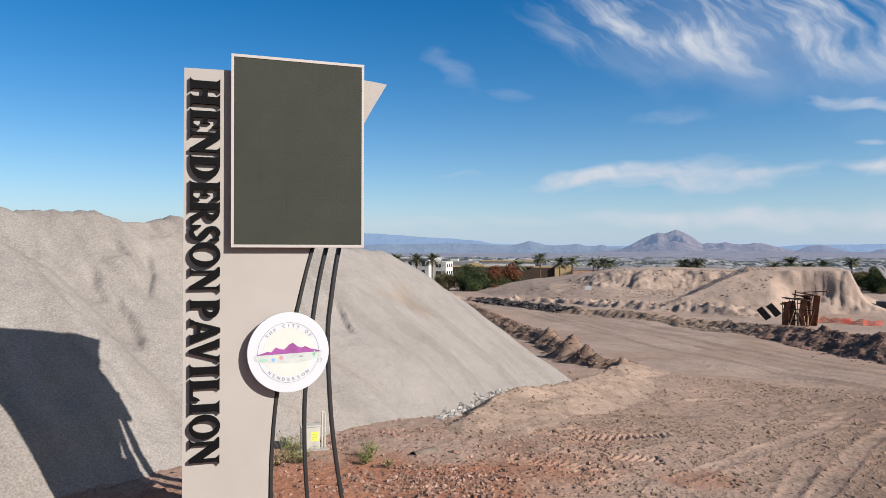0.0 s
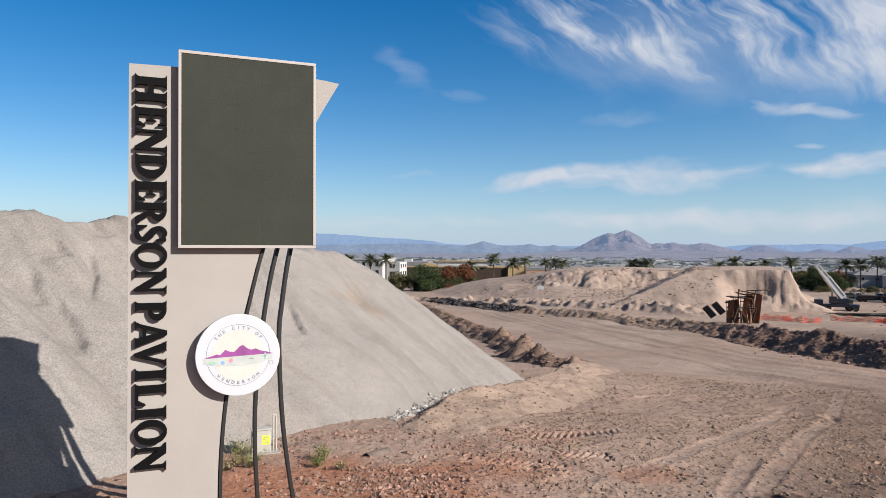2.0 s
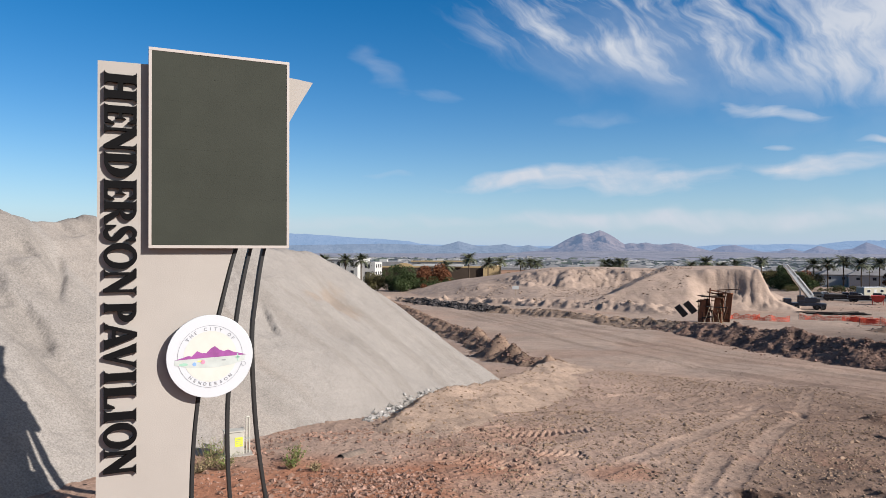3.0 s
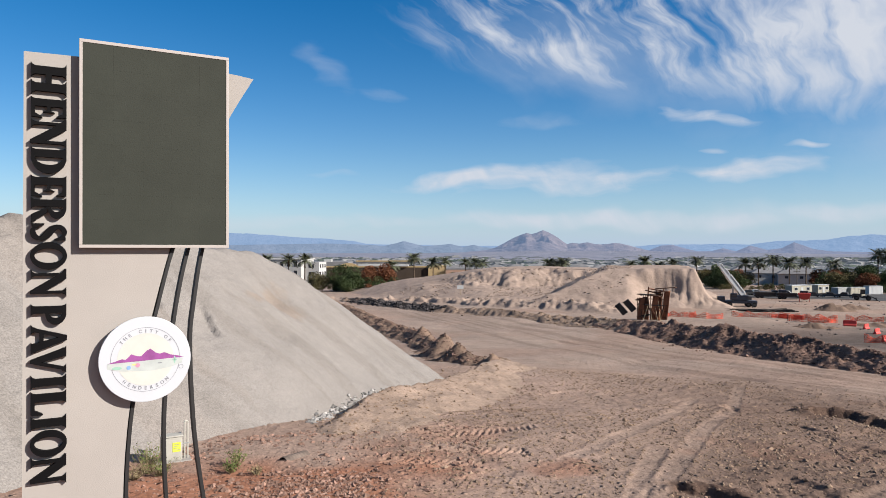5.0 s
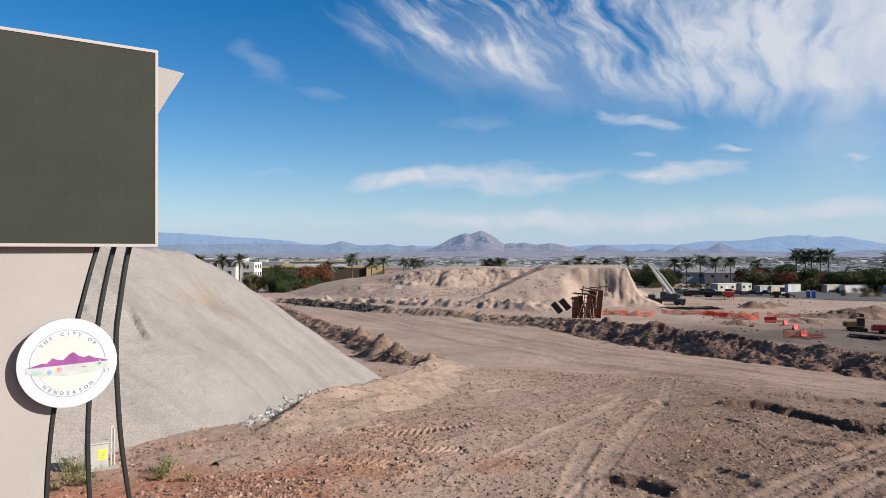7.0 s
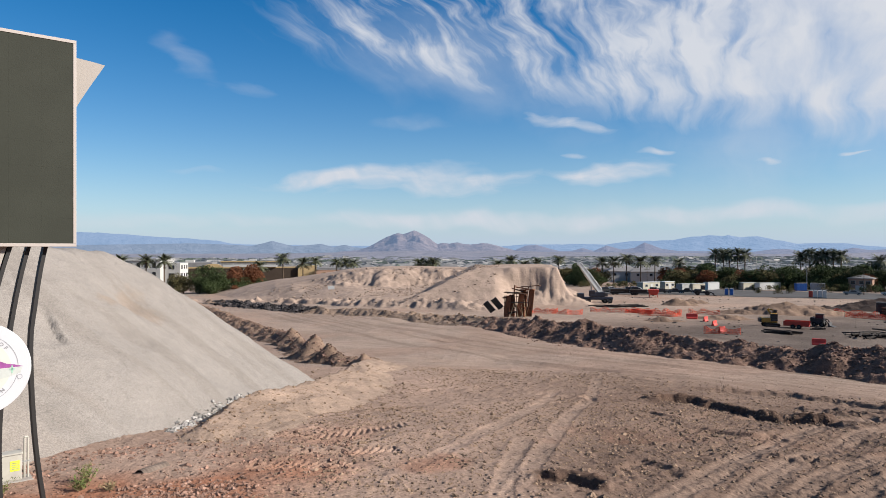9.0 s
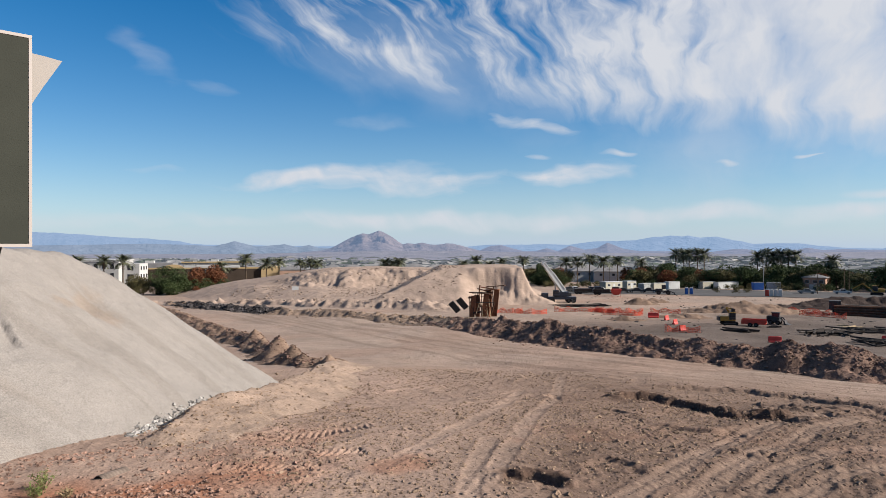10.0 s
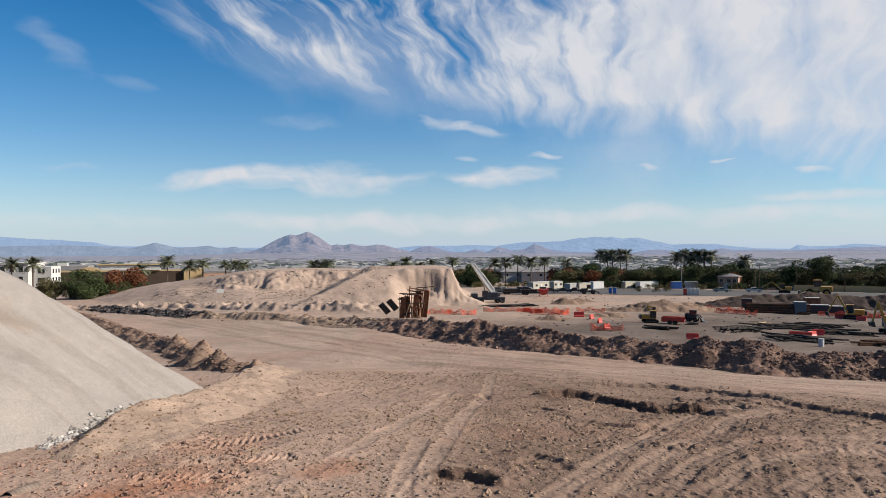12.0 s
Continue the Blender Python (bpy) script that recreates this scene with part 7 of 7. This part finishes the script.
# the red hopper
hop = thing("hopper", stand(38.4, 214), "bright red steel hopper on legs", "hopper")
part("bin", plate([(-1.6, 2.4), (1.6, 2.4), (1.4, 1.5), (0.8, 0.7), (-0.8, 0.7), (-1.4, 1.5)], -1.2, 1.2, 0.04), M_RED, hop)
for x in (-1.2, 1.2):
    for y in (-1.0, 1.0):
        part("leg", box(x - 0.07, y - 0.07, -0.1, x + 0.07, y + 0.07, 1.6), M_RED, hop)
# an orange low trailer beside the diggers
tr = thing("equipment_trailer", stand(48.7, 127, -5), "red-orange low equipment trailer with railings", "trailer")
bits(tr, [("deck", (-2.0, -1.0, 0.45, 1.8, 1.0, 0.6), M_RED, 0.02), ("side_rail", (-2.0, -1.03, 0.6, 1.8, -0.97, 1.25), M_RED, 0.01), ("side_rail", (-2.0, 0.97, 0.6, 1.8, 1.03, 1.25), M_RED, 0.01), ("drawbar", (1.8, -0.1, 0.4, 3.4, 0.1, 0.55), M_STEELDARK, 0.02)])
for x in (-0.6, 0.3):
    for y in (-1.05, 1.05):
        wheel(tr, x, y, 0.36, 0.36, 0.24)
for k in range(5):
    part("scrap", box(1.9 + 0.3 * k, -0.9 + 0.2 * k, 0.0, 3.3 + 0.2 * k, -0.5 + 0.25 * k, 0.18 + 0.1 * (k % 3)), M_DARKWOOD, tr)

first = barrier(stand(41.3, 135, 5))
for deg, r, turn in ((42.3, 130, 70), (42.95, 122, 70), (43.5, 112, 60), (50.1, 99.5, 10), (57.3, 110, 12), (58.0, 109, 20), (58.4, 111, 50), (58.8, 113, 10), (66.0, 108, 10), (64.8, 110, 20),
                     (37.0, 148, 5), (38.0, 147, -8), (60.2, 150, 10), (61.5, 146, -10)):
    copy_thing(first, stand(deg, r, turn, 0, 0.82))
fence(stand(35.0, 147), [(-4, 0), (-1, 0.3), (2, 0), (5, 0.5), (8, 0.2)], "sagging orange safety netting round the slab")
fence(stand(37.4, 146), [(-3, 1), (0, 0.5), (3, 1.2), (5, 0.4), (8, 1)], "sagging orange safety netting round the slab")
fence(stand(29.6, 141), [(-3, 0), (-1, 0.5), (1, 0.1), (3, 0.6)], "sagging orange safety netting at the foot of the cut")
fence(stand(31.6, 139), [(-3, 0.5), (0, 0), (3, 0.8)], "orange safety netting beside the earth berm")
fence(stand(38.9, 141), [(-4, 1.5), (-1, 0.4), (2, 0), (4, 1)], "sagging orange safety netting across the slab")
fence(stand(51.9, 160), [(-5, 2), (-2, 1), (2, 0), (5, -2)], "orange safety netting at the foot of a heap")
fence(stand(53.2, 152), [(-4, 3), (-1, 1), (2, 0), (4, -2)], "orange safety netting across bare earth")
fence(stand(42.2, 150), [(-3, 0), (0, 0.6), (3, 0.4)], "orange safety netting over a dirt ridge")
fence(stand(60.6, 158), [(-5, 0), (-1, 0.6), (3, 0.4), (7, 0)], "orange safety netting behind the digger")
fence(stand(63.0, 160), [(-5, 0), (-1, 0.6), (3, 0.4), (7, 0)], "orange safety netting behind the digger")
fence(stand(43.5, 109), [(-2.5, 0), (0, 0.4), (2.5, 0)], "orange safety netting beside barriers")
formwork(stand(27.4, 131, -18, -0.2))
timber_stack(stand(47.7, 113), 12, 4.5, 1.2, M_DARKWOOD, "dark steel beams thrown in a low pile", 401)
timber_stack(stand(53.6, 116, 62), 26, 7.0, 2.6, M_DARKWOOD, "flat fan of dark timbers on bare ground", 402)
timber_stack(stand(55.8, 122, 10), 22, 6.0, 3.0, M_DARKWOOD, "untidy pile of dark formwork timbers", 403)
timber_stack(stand(57.6, 104, -10), 26, 6.0, 3.4, M_DARKWOOD, "spread of dark timbers and panels", 404)
timber_stack(stand(60.0, 118, 8), 20, 8.0, 3.2, M_DARKWOOD, "long dark beams lying on the ground", 405)
timber_stack(stand(54.9, 128, 25), 4, 5.0, 0.8, M_LUMBER, "few pale new planks on the ground", 406)
timber_stack(stand(58.6, 128, 5), 12, 7.0, 3.0, M_DARKWOOD, "dark boards beside the trucks", 407)
timber_stack(stand(62.5, 104, 5), 14, 5.0, 1.4, M_RUSTSTEEL, "rusty steel sections stacked by the berm", 408)
timber_stack(stand(34.6, 166, 0), 12, 9.0, 1.2, M_DARKWOOD, "dark mats beside the crane", 409)
timber_stack(stand(36.6, 170, 0), 10, 9.0, 1.4, M_DARKWOOD, "dark mats beside the slab", 410)
# stacked pipes and skips
ps = thing("pipe_stack", stand(56.3, 160, 2), "stack of long rusty steel pipes beside a blue skip", "pipe stack")
for row in range(4):
    for k in range(5 - row):
        part("pipe", rod((-6.5, 0.28 * (2 * k + row) - 1.2, 0.3 + 0.5 * row), (5.5, 0.28 * (2 * k + row) - 1.2, 0.3 + 0.5 * row), 0.27, sides=10), M_RUSTSTEEL, ps)
container(stand(57.6, 160, 10), 2.2, 2.6, M_SLATE, "narrow blue-grey steel tank", False, "steel_tank")
container(stand(58.6, 165, 4), 5.0, 1.8, M_NAVY, "dark green open skip", False, "skip")
container(stand(59.9, 166, 4), 3.4, 1.6, M_NAVY, "small dark open steel skip", False, "skip")
container(stand(58.4, 172, 12), 3.0, 3.0, M_PLY, "brown plywood crate beside skips", False, "crate")
drum = thing("drum", stand(59.0, 97.5), "white plastic drum standing on bare ground", "drum")
part("shell", rod((0, 0, 0), (0, 0, 0.95), 0.32, 0.32, 18), M_CARWHITE, drum)
part("lid", rod((0, 0, 0.95), (0, 0, 1.0), 0.34, 0.34, 18), M_GREYBOX, drum)
# tan screen fence along the street
for k in range(12):
    panel = thing("screen_panel", stand(57.6 + 0.75 * k, 296, 0), "tan fabric-covered fence panel along the street", "fence panel", "screen fence")
    part("fabric", box(-2.0, -0.03, 0.1, 2.0, 0.03, 2.4), M_WALLTAN, panel)
    part("post", rod((-2.0, 0, -0.2), (-2.0, 0, 2.5), 0.05, sides=6), M_GREYBOX, panel)
for deg, r, tall, lamp in ((47.6, 330, 13, True), (45.9, 345, 14, True), (53.0, 335, 11, True), (49.3, 298, 10.5, True), (52.9, 270, 9.0, False), (54.9, 272, 10.5, False), (54.6, 300, 9, False), (57.4, 300, 9.5, False), (5.0, 292, 8.0, True), (37.9, 300, 8.5, False), (60.5, 296, 9, False), (64.5, 290, 9, False)):
    pole(stand(deg, r, 180 if deg > 48 else 0), tall, lamp, "slim grey street lamp with curved bracket" if lamp else "dark wooden utility pole with crossarm")

# ---- near things ----
M_BOXPAINT = material("cabinet_paint", (0.56, 0.53, 0.46), 0.5, spread=0.06, wave=0.4, blotch=0.15, blotch_wave=0.5)
M_LABEL = material("yellow_label", (0.75, 0.80, 0.05), 0.6, spread=0.05, wave=0.2)


def service_box():
    m = stand(-10.9, 25.2, 8)
    ob = thing("service_cabinet", m, "beige electrical service cabinet with yellow label on a slab", "electrical cabinet")
    bits(ob, [("slab", (-0.55, -0.35, -0.3, 0.6, 0.35, 0.06), M_CONCRETE, 0.02), ("body", (-0.36, -0.2, 0.06, 0.3, 0.2, 0.86), M_BOXPAINT, 0.015), ("lid", (-0.39, -0.23, 0.86, 0.33, 0.23, 0.91), M_BOXPAINT, 0.01)])
    door = part("door", box(-0.33, -0.215, 0.1, 0.27, -0.2, 0.82, 0.004), M_BOXPAINT, ob)
    part("label", box(-0.02, -0.222, 0.36, 0.24, -0.214, 0.68), M_LABEL, door, "bright yellow warning label")
    for k in range(4):
        part("label_line", box(0.01, -0.226, 0.42 + 0.06 * k, 0.21 - 0.03 * (k % 2), -0.221, 0.435 + 0.06 * k), M_INK, door)
    for x in (0.40, 0.50):
        part("conduit", rod((x, 0, -0.1), (x, 0, 1.32), 0.030, sides=8), M_BOXPAINT, ob)
    part("conduit_bend", rod((0.40, 0, 1.32), (0.50, 0, 1.32), 0.033, sides=8), M_BOXPAINT, ob)
    part("strap", box(0.30, -0.03, 0.55, 0.54, 0.03, 0.59), M_GREYBOX, ob)


def weed(deg, r, tall, wide, n, seed, mat, label):
    """A tuft of thin stems with small leaves."""
    q = np.random.default_rng(seed)
    ob = thing("weed", stand(deg, r), label, "weed", "weeds")
    bm = bmesh.new()
    tips = []
    for k in range(n):
        a, o = q.uniform(0, 6.28), q.uniform(0.1, 1) * wide / 2
        t = Vector((o * math.cos(a), o * math.sin(a), tall * q.uniform(0.45, 1.0)))
        rod((0.15 * t.x, 0.15 * t.y, -0.03), t, 0.008, 0.003, 4, bm)
        tips.append(t)
    part("stem_tuft", bm, M_DRY, ob)
    c = np.concatenate([np.array([t * f for t in tips for f in (0.5, 0.65, 0.78, 0.88, 0.96, 1.0)])])
    c = c + q.normal(0, 0.04, (len(c), 3))
    a, b = q.normal(size=(2, len(c), 3)) * 0.022
    v = np.stack([c - a, c + b * 0.5, c + a, c - b * 0.5], 1).reshape(-1, 3)
    part("foliage", fast_mesh("foliage", v, np.arange(len(v)).reshape(-1, 4), mat, True), None, ob)


service_box()
weed(-12.6, 23.6, 0.95, 1.1, 60, 501, M_WEED, "green weed beside the electrical cabinet")
weed(-13.6, 23.0, 0.45, 1.3, 50, 502, M_DRY, "dry straw-coloured weed on red soil")
weed(-11.7, 23.2, 0.5, 1.2, 50, 503, M_WEED, "low green weed on red soil")
weed(-6.0, 23.6, 0.55, 0.9, 50, 504, M_WEED, "green weed tuft among red gravel")
weed(-6.5, 22.9, 0.35, 0.7, 40, 505, M_WEED, "small green weed among red gravel")
weed(-4.5, 22.4, 0.25, 0.6, 30, 506, M_DRY, "small dry weed among red gravel")


M_OLDPIPE = material("old_pipe", (0.22, 0.17, 0.14), 0.8, 0.2, spread=0.3, wave=0.3, bump=0.01, bump_wave=0.1)


def half_pipe():
    """A short length of corrugated culvert, half sunk in the soil."""
    n, bm = 22, bmesh.new()
    rings = []
    for i in range(17):
        x = -0.5 + 1.0 * i / 16
        for rad in (0.23 + 0.012 * (i % 2), 0.21 + 0.012 * (i % 2)):
            rings.append([bm.verts.new((x, rad * math.cos(a), rad * math.sin(a))) for a in np.linspace(0, 2 * math.pi, n + 1)[:-1]])
    for i in range(16):
        for s in (0, 1):
            A, B = rings[2 * i + s], rings[2 * i + 2 + s]
            for k in range(n):
                bm.faces.new((A[k], A[(k + 1) % n], B[(k + 1) % n], B[k]))
    for i in (0, 16):
        A, B = rings[2 * i], rings[2 * i + 1]
        for k in range(n):
            bm.faces.new((A[k], A[(k + 1) % n], B[(k + 1) % n], B[k]))
    bmesh.ops.recalc_face_normals(bm, faces=bm.faces)
    me = bpy.data.meshes.new("culvert_pipe")
    bm.to_mesh(me)
    bm.free()
    me.materials.append(M_OLDPIPE)
    ob = tagged(new("culvert_pipe", me), "short weathered culvert pipe half sunk in soil", "pipe")
    ob.matrix_world = stand(-1.5, 23.9, 40, -0.12)


half_pipe()
marker = thing("marker_board", stand(12.0, 173.5, 0, 3.4), "small blank white marker board on the mound", "sign board")
part("board", box(-0.8, -0.03, 0.3, 0.8, 0.03, 1.2), M_CARWHITE, marker)
part("stake", rod((0, 0.04, -1.2), (0, 0.04, 1.1), 0.04, sides=6), M_LUMBER, marker)
